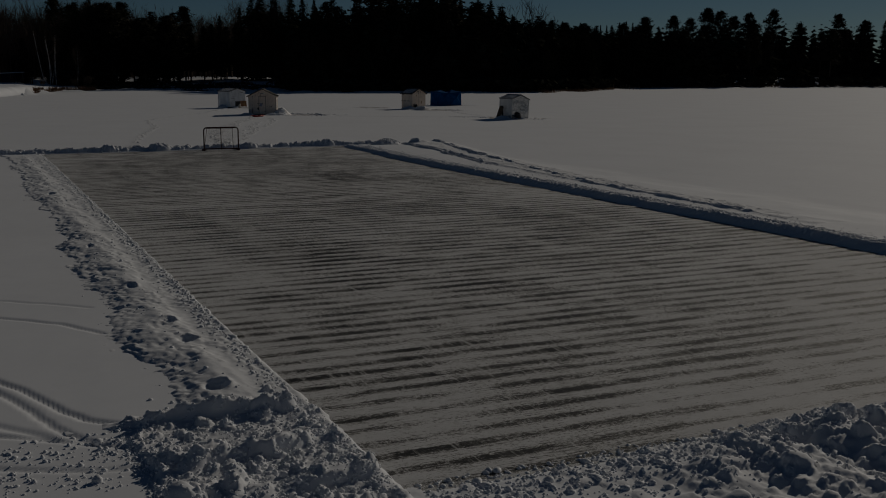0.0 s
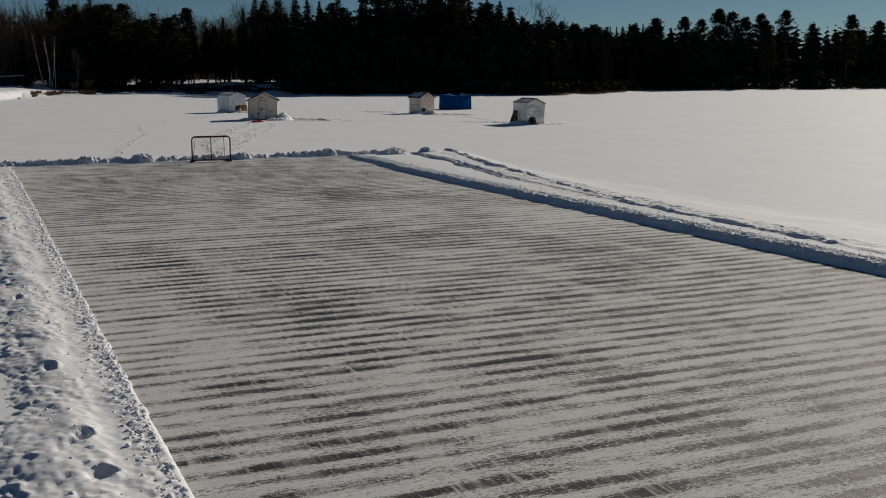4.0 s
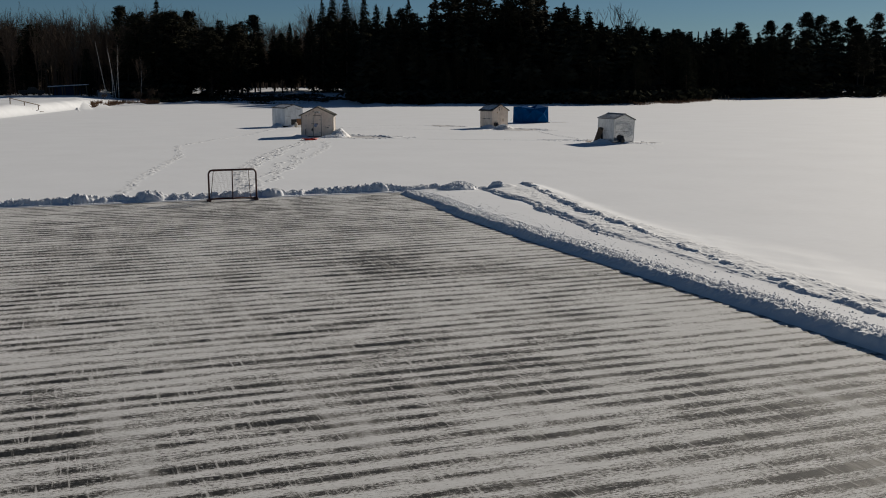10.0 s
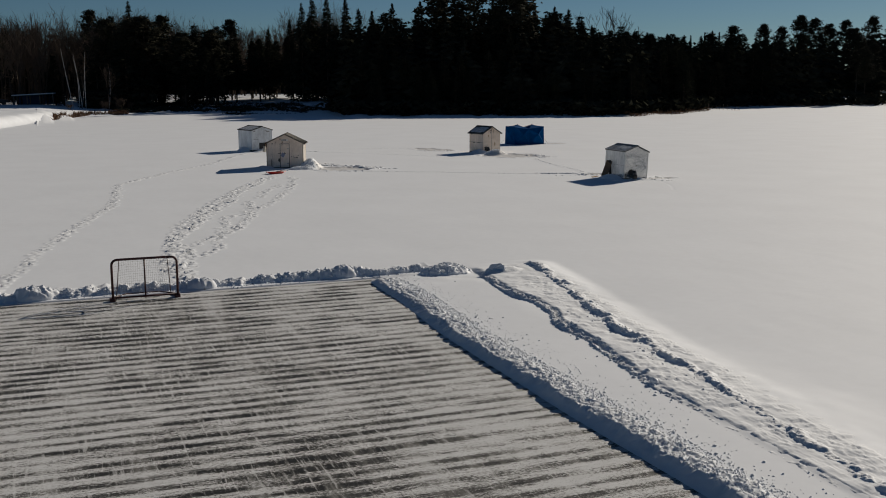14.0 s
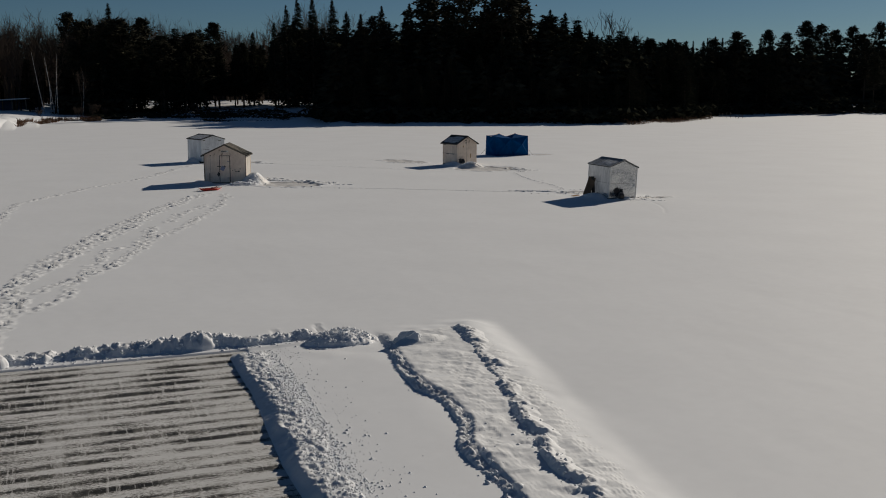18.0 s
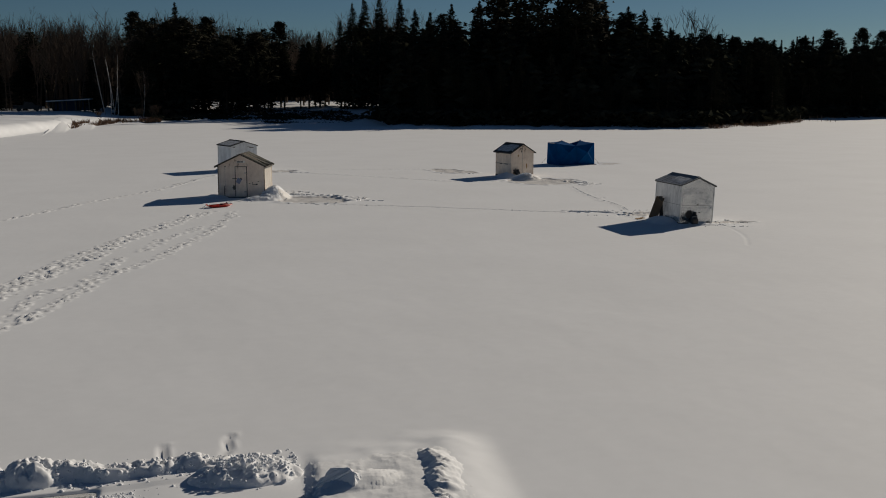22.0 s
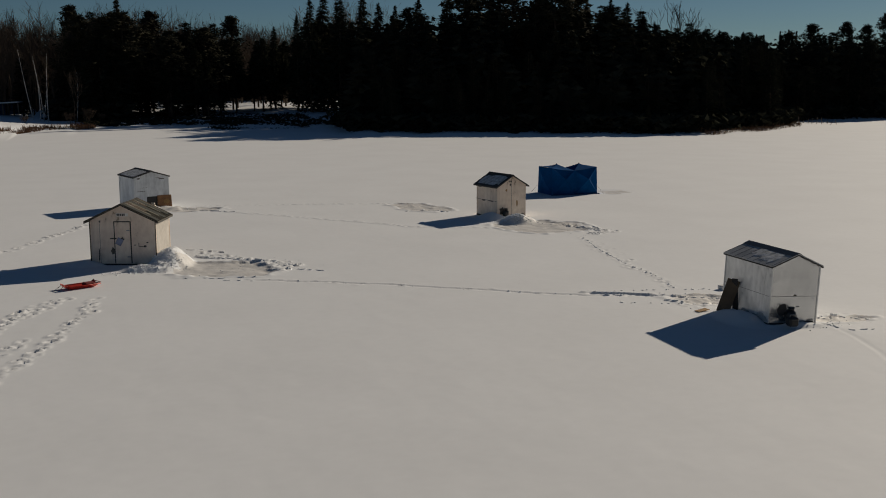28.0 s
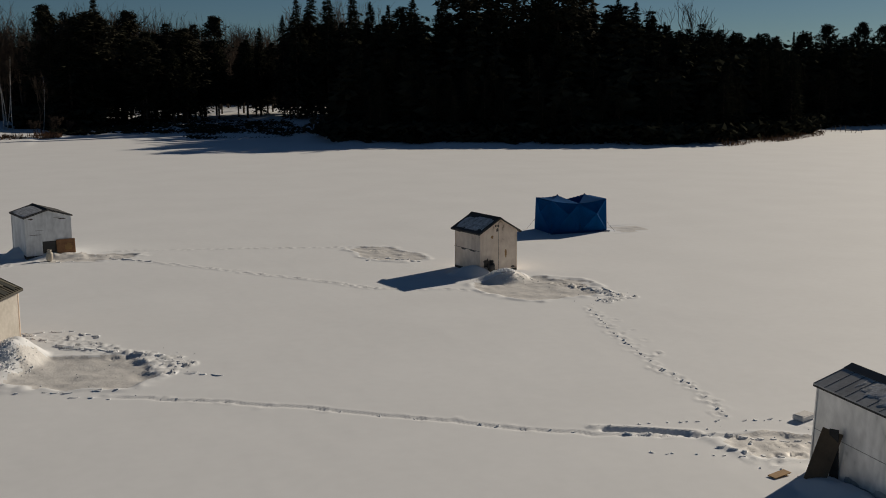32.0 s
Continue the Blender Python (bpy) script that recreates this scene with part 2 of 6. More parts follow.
    skew.inputs["Scale"].default_value = (0.12, 5.0, 1)
    l.new(tc.outputs["Object"], skew.inputs["Vector"])
    blade = n.new("ShaderNodeTexNoise")
    blade.inputs["Scale"].default_value, blade.inputs["Detail"].default_value = 1.0, 3.0
    l.new(skew.outputs[0], blade.inputs["Vector"])
    cut = span(blade.outputs[0], 0.7, 0.735, 0.0, 0.9)
    bare2 = calc("MULTIPLY", bare, calc("SUBTRACT", 1.0, calc("MAXIMUM", calc("MAXIMUM", swept, nick), cut)))
    ramp = n.new("ShaderNodeValToRGB")
    e = ramp.color_ramp.elements
    e[0].color, e[1].color = (0.7, 0.705, 0.71, 1), (0.022, 0.021, 0.018, 1)
    e.new(0.25).color = (0.41, 0.41, 0.405, 1)
    e.new(0.6).color = (0.17, 0.165, 0.15, 1)
    l.new(bare2, ramp.inputs[0])
    frost = noise_of(2.0, 4.0, 1.0, 9.0, 0.85)
    tone = n.new("ShaderNodeMix")
    tone.data_type, tone.blend_type = "RGBA", "MULTIPLY"
    tone.inputs[0].default_value = 1.0
    gr = n.new("ShaderNodeValToRGB")
    gr.color_ramp.elements[0].position, gr.color_ramp.elements[1].position = 0.35, 0.65
    gr.color_ramp.elements[0].color, gr.color_ramp.elements[1].color = (0.8, 0.8, 0.79, 1), (1, 1, 1, 1)
    l.new(frost, gr.inputs[0])
    l.new(ramp.outputs[0], tone.inputs[6])
    l.new(gr.outputs[0], tone.inputs[7])
    l.new(tone.outputs[2], b.inputs["Base Color"])
    l.new(span(bare2, 0.2, 1.0, 0.8, 0.5), b.inputs["Roughness"])
    b.inputs["Specular IOR Level"].default_value = 0.2
    b.inputs["Sheen Roughness"].default_value = 0.45
    b.inputs["Sheen Weight"].default_value = 0.0
    bp = n.new("ShaderNodeBump")
    bp.inputs["Strength"].default_value, bp.inputs["Distance"].default_value = 0.5, 0.012
    bp.invert = True
    l.new(calc("MULTIPLY_ADD", crumb, 0.6, bare2), bp.inputs["Height"])
    l.new(bp.outputs[0], b.inputs["Normal"])
    return mat


ICE = ice_material()


# ---- mesh helpers ----
def vnoise(x, y, seed=0):
    """Smooth lattice noise of numpy arrays, 0 to 1."""
    xi, yi = np.floor(x).astype(np.int64), np.floor(y).astype(np.int64)
    fx, fy = x - xi, y - yi
    fx, fy = fx * fx * (3 - 2 * fx), fy * fy * (3 - 2 * fy)

    def h(a, b):
        k = (a * 374761393 + b * 668265263 + seed * 974634777) & 0xFFFFFFFF
        k = ((k ^ (k >> 13)) * 1274126177) & 0xFFFFFFFF
        return ((k ^ (k >> 16)) & 0xFFFF) / 65535.0

    top = h(xi, yi) * (1 - fx) + h(xi + 1, yi) * fx
    low = h(xi, yi + 1) * (1 - fx) + h(xi + 1, yi + 1) * fx
    return top * (1 - fy) + low * fy


def fbm(x, y, seed=0, octaves=4):
    total, amp, norm = 0.0, 1.0, 0.0
    for k in range(octaves):
        total = total + amp * vnoise(x * 2**k, y * 2**k, seed + k)
        norm += amp
        amp *= 0.5
    return total / norm


def smooth(a, b, v):
    t = np.clip((v - a) / (b - a), 0, 1)
    return t * t * (3 - 2 * t)


def mesh_from(name, verts, faces, mats, shade=True):
    """A mesh from numpy verts and faces (all of one corner count)."""
    me = bpy.data.meshes.new(name)
    verts, faces = np.asarray(verts, np.float32), np.asarray(faces, np.int32)
    k = faces.shape[1]
    me.vertices.add(len(verts))
    me.vertices.foreach_set("co", verts.ravel())
    me.loops.add(faces.size)
    me.loops.foreach_set("vertex_index", faces.ravel())
    me.polygons.add(len(faces))
    me.polygons.foreach_set("loop_start", np.arange(0, faces.size, k, dtype=np.int32))
    me.polygons.foreach_set("use_smooth", np.full(len(faces), shade))
    me.update(calc_edges=True)
    me.validate()
    for m in mats:
        me.materials.append(m)
    return me


def grid_faces(nx, ny):
    i, j = np.meshgrid(np.arange(nx - 1), np.arange(ny - 1), indexing="ij")
    a = (i * ny + j).ravel()
    return np.stack([a, a + ny, a + ny + 1, a + 1], 1)


def part(name, bm, mat, parent=None, label="", smooth_it=False):
    """Links a bmesh as one mesh object under a thing or a part."""
    me = bpy.data.meshes.new(name)
    bmesh.ops.recalc_face_normals(bm, faces=bm.faces)
    bm.to_mesh(me)
    bm.free()
    if smooth_it:
        me.polygons.foreach_set("use_smooth", np.full(len(me.polygons), True))
    me.materials.append(mat)
    ob = new(name, me)
    if parent is not None:
        ob.parent = parent
    if label:
        tagged(ob, label)
    return ob


def thing(name, m, label, category, group="", kind=""):
    ob = new(name)
    ob.matrix_world = m
    ob.empty_display_size = 0.2
    return tagged(ob, label, category, group, kind)


def box(x0, x1, y0, y1, z0, z1, bevel=0.0, bm=None):
    bm = bm or bmesh.new()
    vs = [bm.verts.new((x, y, z)) for x in (x0, x1) for y in (y0, y1) for z in (z0, z1)]
    for f in ((0, 1, 3, 2), (4, 6, 7, 5), (0, 4, 5, 1), (2, 3, 7, 6), (0, 2, 6, 4), (1, 5, 7, 3)):
        bm.faces.new([vs[k] for k in f])
    if bevel:
        bmesh.ops.bevel(bm, geom=list(bm.edges), offset=bevel, segments=1, affect="EDGES")
    return bm


def prism(outline, y0, y1, bm=None):
    """An outline of (x, z) pulled from y0 to y1."""
    bm = bm or bmesh.new()
    a = [bm.verts.new((x, y0, z)) for x, z in outline]
    b = [bm.verts.new((x, y1, z)) for x, z in outline]
    bm.faces.new(a)
    bm.faces.new(b[::-1])
    for k in range(len(a)):
        q = (k + 1) % len(a)
        bm.faces.new((a[k], b[k], b[q], a[q]))
    return bm


def tube(points, radius, sides=8, bm=None, ends=True, radii=None):
    """A round bar through the points."""
    bm = bm or bmesh.new()
    pts = [Vector(p) for p in points]
    rings = []
    side = None
    for k, p in enumerate(pts):
        d = (pts[min(k + 1, len(pts) - 1)] - pts[max(k - 1, 0)]).normalized()
        if side is None:
            side = d.cross(Vector((0, 0, 1)) if abs(d.z) < 0.9 else Vector((1, 0, 0))).normalized()
        else:
            side = (side - d * side.dot(d)).normalized()
        up = d.cross(side)
        r = radii[k] if radii else radius
        rings.append([bm.verts.new(p + (side * math.cos(a) + up * math.sin(a)) * r) for a in (2 * math.pi * q / sides for q in range(sides))])
    for r0, r1 in zip(rings, rings[1:]):
        for q in range(sides):
            bm.faces.new((r0[q], r0[(q + 1) % sides], r1[(q + 1) % sides], r1[q]))
    if ends:
        bm.faces.new(rings[0][::-1])
        bm.faces.new(rings[-1])
    return bm


def lathe(profile, sides=16, bm=None, at=(0, 0, 0)):
    """A turned body from (radius, height) pairs."""
    bm = bm or bmesh.new()
    rings = []
    for r, z in profile:
        rings.append([bm.verts.new((at[0] + r * math.cos(a), at[1] + r * math.sin(a), at[2] + z)) for a in (2 * math.pi * q / sides for q in range(sides))])
    for r0, r1 in zip(rings, rings[1:]):
        for q in range(sides):
            bm.faces.new((r0[q], r0[(q + 1) % sides], r1[(q + 1) % sides], r1[q]))
    bm.faces.new(rings[0][::-1])
    bm.faces.new(rings[-1])
    return bm


from mathutils.bvhtree import BVHTree

# ---- the frozen lake and its shores: one sheet of snow ----
RX0, RX1, RY0, RY1 = -8.65, 6.85, -46.0, 0.55
SHORE_X = [-2600, -60, -25, -14, -8.5, -1, 3, 8, 13, 20, 27, 34, 40, 44, 47, 53, 62, 70, 78, 90, 97, 106, 114, 122, 132, 145, 165, 200, 260, 2600]
SHORE_Y = [40, 45, 72, 93, 113, 144, 157, 164, 170, 172, 169, 167, 163, 153, 141, 138, 134, 131, 124, 123, 127, 132, 137, 147, 156, 158, 152, 150, 150, 150]


def land(x, y):
    """Height of the shore above the lake."""
    d = y - np.interp(x, SHORE_X, SHORE_Y) + 2.5 * (vnoise(x / 5, y / 5, 5) - 0.5) * smooth(-4, 4, np.asarray(x, float))
    left = 1 - smooth(-3, 6, np.asarray(x, float))
    h = smooth(0, 2.0, d) * 0.35 + np.clip(d - 1.5, 0, np.where(np.asarray(x) < 3, 9, 60)) * 0.03 + left * smooth(0, 7, d) * 0.65
    return np.where(d > 0, h + 0.25 * (vnoise(x / 3, y / 3, 6) - 0.4) * smooth(0, 6, d), 0.0)


def steps(*spans):
    """Grid lines: spans of (from, to, cell) end to end, then growing outwards to both sides."""
    inner = list(np.concatenate([np.arange(lo, hi - cell / 2, cell) for lo, hi, cell in spans] + [[spans[-1][1]]]))
    out_lo, out_hi = [], []
    a, gap = inner[0], spans[0][2]
    while a > -2500:
        gap = min(gap * 1.12, 400)
        a -= gap
        out_lo.append(a)
    b, gap = inner[-1], spans[-1][2]
    while b < 2500:
        gap = min(gap * 1.12, 400)
        b += gap
        out_hi.append(b)
    return np.array(out_lo[::-1] + inner + out_hi)


gx, gy = steps((-17.0, -13.2, 0.085), (-13.2, -8.5, 0.05), (-8.5, -4.5, 0.25), (-4.5, 38.0, 0.085)), steps((-46.0, -34.0, 0.05), (-34.0, -1.0, 0.2), (-1.0, 64.0, 0.085))
GX, GY = np.meshgrid(gx, gy, indexing="ij")
near = smooth(200, 60, np.hypot(GX - 10, GY - 10))
GZ = 0.022 * (fbm(GX / 7, GY / 11, 1, 3) - 0.5) * near + 0.006 * (fbm(GX / 0.6, GY / 0.9, 9, 2) - 0.5) * near
flat = smooth(-0.5, 1.5, np.maximum(np.maximum(RX0 - GX, GX - RX1), np.maximum(RY0 - GY, GY - RY1)))
GZ = GZ * flat + land(GX, GY)


def right_edge(y):
    """The line where the right bank is cut down to the ice."""
    return np.interp(y, [-47, -33, -23, -18, -14, -10, -7.4, -5, -3, 0.6], [7.5, 7.27, 7.02, 6.84, 6.78, 6.72, 6.77, 6.9, 7.05, 7.12])


inside = (GX > RX0 - 0.15) & (GX < right_edge(GY) + 0.12) & (GY > RY0 - 0.2) & (GY < RY1)
GZ[inside] = -0.16
apron = (GX > RX0 - 1) & (GX < RX1 + 3) & (GY >= RY1) & (GY < RY1 + 0.8)
GZ[apron] = np.maximum(GZ[apron], 0.0) + 0.03
TRAMPLED = np.zeros_like(GX)


def window(x0, x1, y0, y1):
    return slice(*np.searchsorted(gx, (x0, x1))), slice(*np.searchsorted(gy, (y0, y1)))


def footprint(x, y, a, deep, length=0.165, width=0.082):
    """Presses one boot print into the sheet, with a rim of pushed-up snow."""
    w = window(x - 0.5, x + 0.5, y - 0.5, y + 0.5)
    dx, dy = GX[w] - x, GY[w] - y
    u, v = dx * math.cos(a) + dy * math.sin(a), -dx * math.sin(a) + dy * math.cos(a)
    r = np.hypot(u / length, v / width)
    GZ[w] += deep * (0.75 * np.exp(-((r - 1.4) / 0.35) ** 2) - 0.8 * np.exp(-((r / 0.95) ** 4)))


def trail(points, seed, step=0.33, spread=0.07, deep=0.065, keep=1.0, drag=0.0):
    rnd = random.Random(seed)
    side = 1
    for (x0, y0), (x1, y1) in zip(points, points[1:]):
        d = math.hypot(x1 - x0, y1 - y0)
        a = math.atan2(y1 - y0, x1 - x0)
        for k in range(max(1, int(d / step))):
            f = (k + rnd.uniform(-0.45, 0.45)) * step / d
            side = -side
            off = side * spread + rnd.gauss(0, 0.055)
            x, y = x0 + (x1 - x0) * f - math.sin(a) * off, y0 + (y1 - y0) * f + math.cos(a) * off
            if rnd.random() < keep:
                footprint(x, y, a + rnd.gauss(0, 0.4), deep * rnd.uniform(0.3, 1.25), 0.165 * rnd.uniform(0.7, 1.3), 0.082 * rnd.uniform(0.8, 1.2))
            if drag:
                footprint(x, y, a, drag, 0.3, 0.1)


def patch(cx, cy, rx, ry, angle, seed, deep=0.05, rough=0.09):
    """A trodden, half-cleared place with an uneven edge."""
    big = max(rx, ry) * 1.6
    w = window(cx - big, cx + big, cy - big, cy + big)
    dx, dy = GX[w] - cx, GY[w] - cy
    u, v = dx * math.cos(angle) + dy * math.sin(angle), -dx * math.sin(angle) + dy * math.cos(angle)
    r = np.hypot(u / rx, v / ry) + 0.7 * (fbm(GX[w] / 1.1, GY[w] / 1.1, seed) - 0.5)
    m = 1 - smooth(0.75, 1.0, r)
    GZ[w] += m * (-deep + rough * (fbm(GX[w] / 0.45, GY[w] / 0.45, seed + 3, 3) - 0.5)) + 0.06 * np.exp(-(((r - 0.95) / 0.1) ** 2)) * vnoise(GX[w] / 0.3, GY[w] / 0.3, seed + 7)
    TRAMPLED[w] = np.maximum(TRAMPLED[w], m)


def dune(cx, cy, rx, ry, high, seed, angle=0.0, lumps=0.3):
    """A heap of shovelled or drifted snow raised from the sheet."""
    big = max(rx, ry) * 1.5
    w = window(cx - big, cx + big, cy - big, cy + big)
    dx, dy = GX[w] - cx, GY[w] - cy
    u, v = dx * math.cos(angle) + dy * math.sin(angle), -dx * math.sin(angle) + dy * math.cos(angle)
    r = np.hypot(u / rx, v / ry)
    GZ[w] += high * np.clip(1 - r * r, 0, 1) ** 1.3 * (1 + lumps * (fbm(GX[w] / 0.35, GY[w] / 0.35, seed, 3) - 0.5) * 2)


# the trail from the goal to the doors of the hut with double doors, and the ways between the huts
trail([(1.7, 2.2), (1.6, 6.0), (1.9, 10.5), (2.62, 14.35), (3.78, 18.26), (5.23, 22.63), (6.99, 27.47), (10.27, 34.96), (11.6, 37.5)], 1)
trail([(1.4, 2.4), (1.5, 7.0), (2.14, 11.28), (2.8, 13.36), (3.96, 17.33), (5.39, 21.5), (7.18, 26.72), (10.4, 34.4), (11.9, 37.4)], 2)
trail([(1.0, 4.0), (1.84, 10.42), (2.46, 12.18), (3.06, 13.83), (4.26, 17.5), (5.6, 21.2), (7.4, 26.4)], 21, keep=0.8)
trail([(1.9, 5.0), (2.49, 9.54), (3.29, 10.84), (4.17, 12.28), (4.92, 13.12), (5.87, 16.05), (7.02, 19.68), (8.84, 23.56), (10.99, 29.59), (12.39, 34.78), (12.6, 37.1)], 3)
trail([(3.6, 10.04), (4.17, 12.28), (5.16, 17.3), (6.26, 18.37), (7.02, 20.88), (7.44, 24.09)], 4, step=0.36)
trail([(2.52, 6.79), (3.26, 8.11), (3.94, 10.3)], 22, step=0.4)
trail([(8.2, 25.0), (9.0, 27.5), (10.2, 30.0), (11.0, 32.0)], 5, step=0.5)
trail([(-4.4, 1.9), (-3.4, 7.0), (-2.6, 11.7), (0.6, 24.5), (1.0, 28.0), (1.6, 35.0), (5.7, 43.0), (9.3, 48.9), (12.9, 57.4), (14.2, 60.2)], 6, deep=0.06)
PATHS = [[(17.9, 38.6), (20.8, 37.2), (22.6, 36.1), (24.3, 34.95), (25.7, 34.0), (27.1, 33.0), (28.6, 32.1), (30.6, 31.3), (31.5, 31.0)]]
trail(PATHS[0], 7, step=0.5, spread=0.04, deep=0.03, keep=0.6)
trail([(34.2, 44.4), (33.25, 40.8), (32.65, 37.0), (32.45, 34.2), (31.9, 32.0)], 8, step=0.34, spread=0.06, deep=0.03)
trail([(34.1, 43.0), (33.5, 39.5), (32.9, 36.5)], 18, step=0.7, spread=0.2, deep=0.03)
trail([(19.4, 59.3), (22.8, 55.8), (25.3, 53.1), (27.9, 49.9), (31.5, 48.6)], 9, step=0.3, spread=0.03, deep=0.03, drag=0.01)
trail([(18.3, 62.4), (24.8, 61.2), (29.7, 59.9), (31.2, 56.5)], 10, step=0.3, spread=0.03, deep=0.03)
trail([(35.1, 48.9), (36.3, 45.6), (35.0, 45.0)], 11, step=0.2, spread=0.15, deep=0.09)
trail([(33.8, 31.0), (33.0, 29.4), (31.6, 30.4), (30.9, 29.3)], 12, step=0.25, spread=0.3, deep=0.05)
trail([(16.2, 45.6), (17.2, 44.6), (18.3, 42.8), (20.1, 41.3), (19.1, 40.0)], 13, step=0.22, spread=0.25, deep=0.075)
trail([(33.6, 26.5), (34.3, 27.2), (35.0, 26.6)], 14, step=0.22, spread=0.25, deep=0.06)
trail([(-2.5, 1.9), (0.0, 2.2), (2.3, 2.4)], 15, step=0.25, spread=0.4, deep=0.1)
patch(17.4, 41.25, 2.4, 1.95, -0.2, 31, 0.06, 0.08)
patch(33.9, 48.2, 2.5, 2.3, 0.3, 32, 0.05, 0.07)
patch(17.4, 60.6, 2.2, 1.0, 0.1, 33, 0.03, 0.12)
patch(30.3, 57.6, 1.4, 2.6, 0.3, 34, 0.03, 0.09)
patch(32.3, 30.0, 1.9, 1.0, -0.5, 35, 0.04, 0.08)
patch(34.4, 26.4, 1.3, 0.5, -0.1, 36, 0.03, 0.07)
patch(44.3, 61.6, 1.0, 1.2, 0.0, 37, 0.02, 0.08)
dune(15.5, 42.95, 0.95, 1.35, 0.62, 41, -0.33, 0.3)
dune(14.6, 41.75, 1.2, 0.6, 0.2, 42, -0.3, 0.5)
dune(12.3, 43.6, 0.8, 0.6, 0.2, 43)
dune(11.25, -0.55, 0.75, 0.4, 0.16, 40, 0.3, 0.2)
dune(33.35, 50.3, 1.15, 0.95, 0.38, 44, 0.1, 0.25)
dune(32.4, 51.7, 1.0, 0.8, 0.35, 45)
dune(31.3, 27.3, 0.7, 1.3, 0.3, 46)
dune(32.4, 26.05, 1.2, 0.3, 0.12, 47, -0.1, 0.6)
dune(14.4, 62.4, 0.8, 1.1, 0.4, 48)
dune(16.2, 61.3, 1.5, 0.5, 0.2, 49, 0.2, 0.6)
# snow-machine lines beside the left bank
def groove(points, deep, wide, lip=0.4):
    """A smooth line pressed into the sheet, with one raised lip."""
    w = window(min(p[0] for p in points) - 1, max(p[0] for p in points) + 1, min(p[1] for p in points) - 1, max(p[1] for p in points) + 1)
    near_d, side_d = np.full(GX[w].shape, 9.0), np.full(GX[w].shape, 9.0)
    for (x0, y0), (x1, y1) in zip(points, points[1:]):
        ln = math.hypot(x1 - x0, y1 - y0)
        f = np.clip(((GX[w] - x0) * (x1 - x0) + (GY[w] - y0) * (y1 - y0)) / ln**2, 0, 1)
        dd = np.hypot(GX[w] - x0 - f * (x1 - x0), GY[w] - y0 - f * (y1 - y0))
        sd = ((GX[w] - x0) * (y1 - y0) - (GY[w] - y0) * (x1 - x0)) / ln
        side_d = np.where(dd < near_d, sd, side_d)
        near_d = np.minimum(near_d, dd)
    GZ[w] += deep * (lip * np.exp(-(((side_d - wide * 1.3) / wide) ** 2)) * (near_d < wide * 4) - np.exp(-((near_d / wide) ** 2)))


wiggle = random.Random(77)
for line in [p[::-1] for p in PATHS]:
    fine = []
    for (x0, y0), (x1, y1) in zip(line, line[1:]):
        for q in range(8):
            fine.append((x0 + (x1 - x0) * q / 8 + wiggle.gauss(0, 0.045), y0 + (y1 - y0) * q / 8 + wiggle.gauss(0, 0.045)))
    groove(fine, 0.045, 0.06)
groove([(30.45, 31.58), (30.1, 31.78), (29.7, 32.02), (29.3, 32.2), (28.85, 32.4)], 0.13, 0.1)
groove([(44.1, 63.6), (44.9, 62.9), (45.0, 62.0), (44.5, 61.3), (43.6, 61.0)][::-1], 0.07, 0.1)
groove([(33.5, 25.8), (33.2, 24.4), (32.7, 22.9), (32.1, 21.6), (31.2, 20.1)], 0.014, 0.06)
groove([(8.3, 1.6), (8.38, 2.45)], 0.07, 0.045)
groove([(9.38, 1.7), (9.51, 2.7)], 0.07, 0.045)
for line, deep, wide in (([(-13.2, -34.2), (-11.87, -34.97), (-11.16, -35.53), (-10.54, -36.13)], 0.02, 0.04), ([(-13.0, -35.6), (-11.82, -36.54), (-11.15, -37.2), (-10.59, -38.14)], 0.03, 0.045),
                         ([(-12.8, -39.2), (-11.96, -40.85), (-11.62, -41.76), (-11.31, -42.5), (-10.75, -43.0), (-10.2, -43.3)], 0.04, 0.05), ([(-12.5, -40.2), (-11.98, -41.59), (-11.79, -42.24), (-11.55, -42.96), (-11.2, -43.5)], 0.035, 0.05),
                         ([(-13.0, -42.2), (-12.02, -42.91), (-11.45, -43.33), (-10.98, -43.7)], 0.035, 0.05), ([(-13.0, -43.4), (-12.2, -43.9), (-11.4, -44.3), (-10.9, -44.4)], 0.03, 0.05), ([(-13.1, -41.4), (-12.3, -42.3), (-11.7, -43.1)], 0.025, 0.06)):
    bent = []
    for q in range(4 * len(line) - 3):
        bent.append(tuple(np.interp(q / 4, range(len(line)), [p[k] for p in line]) + wiggle.gauss(0, 0.012) for k in (0, 1)))
    groove(bent, deep, wide, 0.1)
# the deeper snow that the rink was cut out of, beside the right bank
w = window(6.6, 14.0, -49, 1.6)
GZ[w] += 0.14 * smooth(0.12, 0.3, GX[w] - right_edge(GY[w])) * (1 - smooth(9.5, 13.0, GX[w] + 1.5 * (fbm(GX[w] / 2, GY[w] / 2, 67, 3) - 0.5))) * smooth(1.6, -2.0, GY[w] + 1.5 * (fbm(GX[w] / 1.5, GY[w] / 1.5, 68, 3) - 0.5))
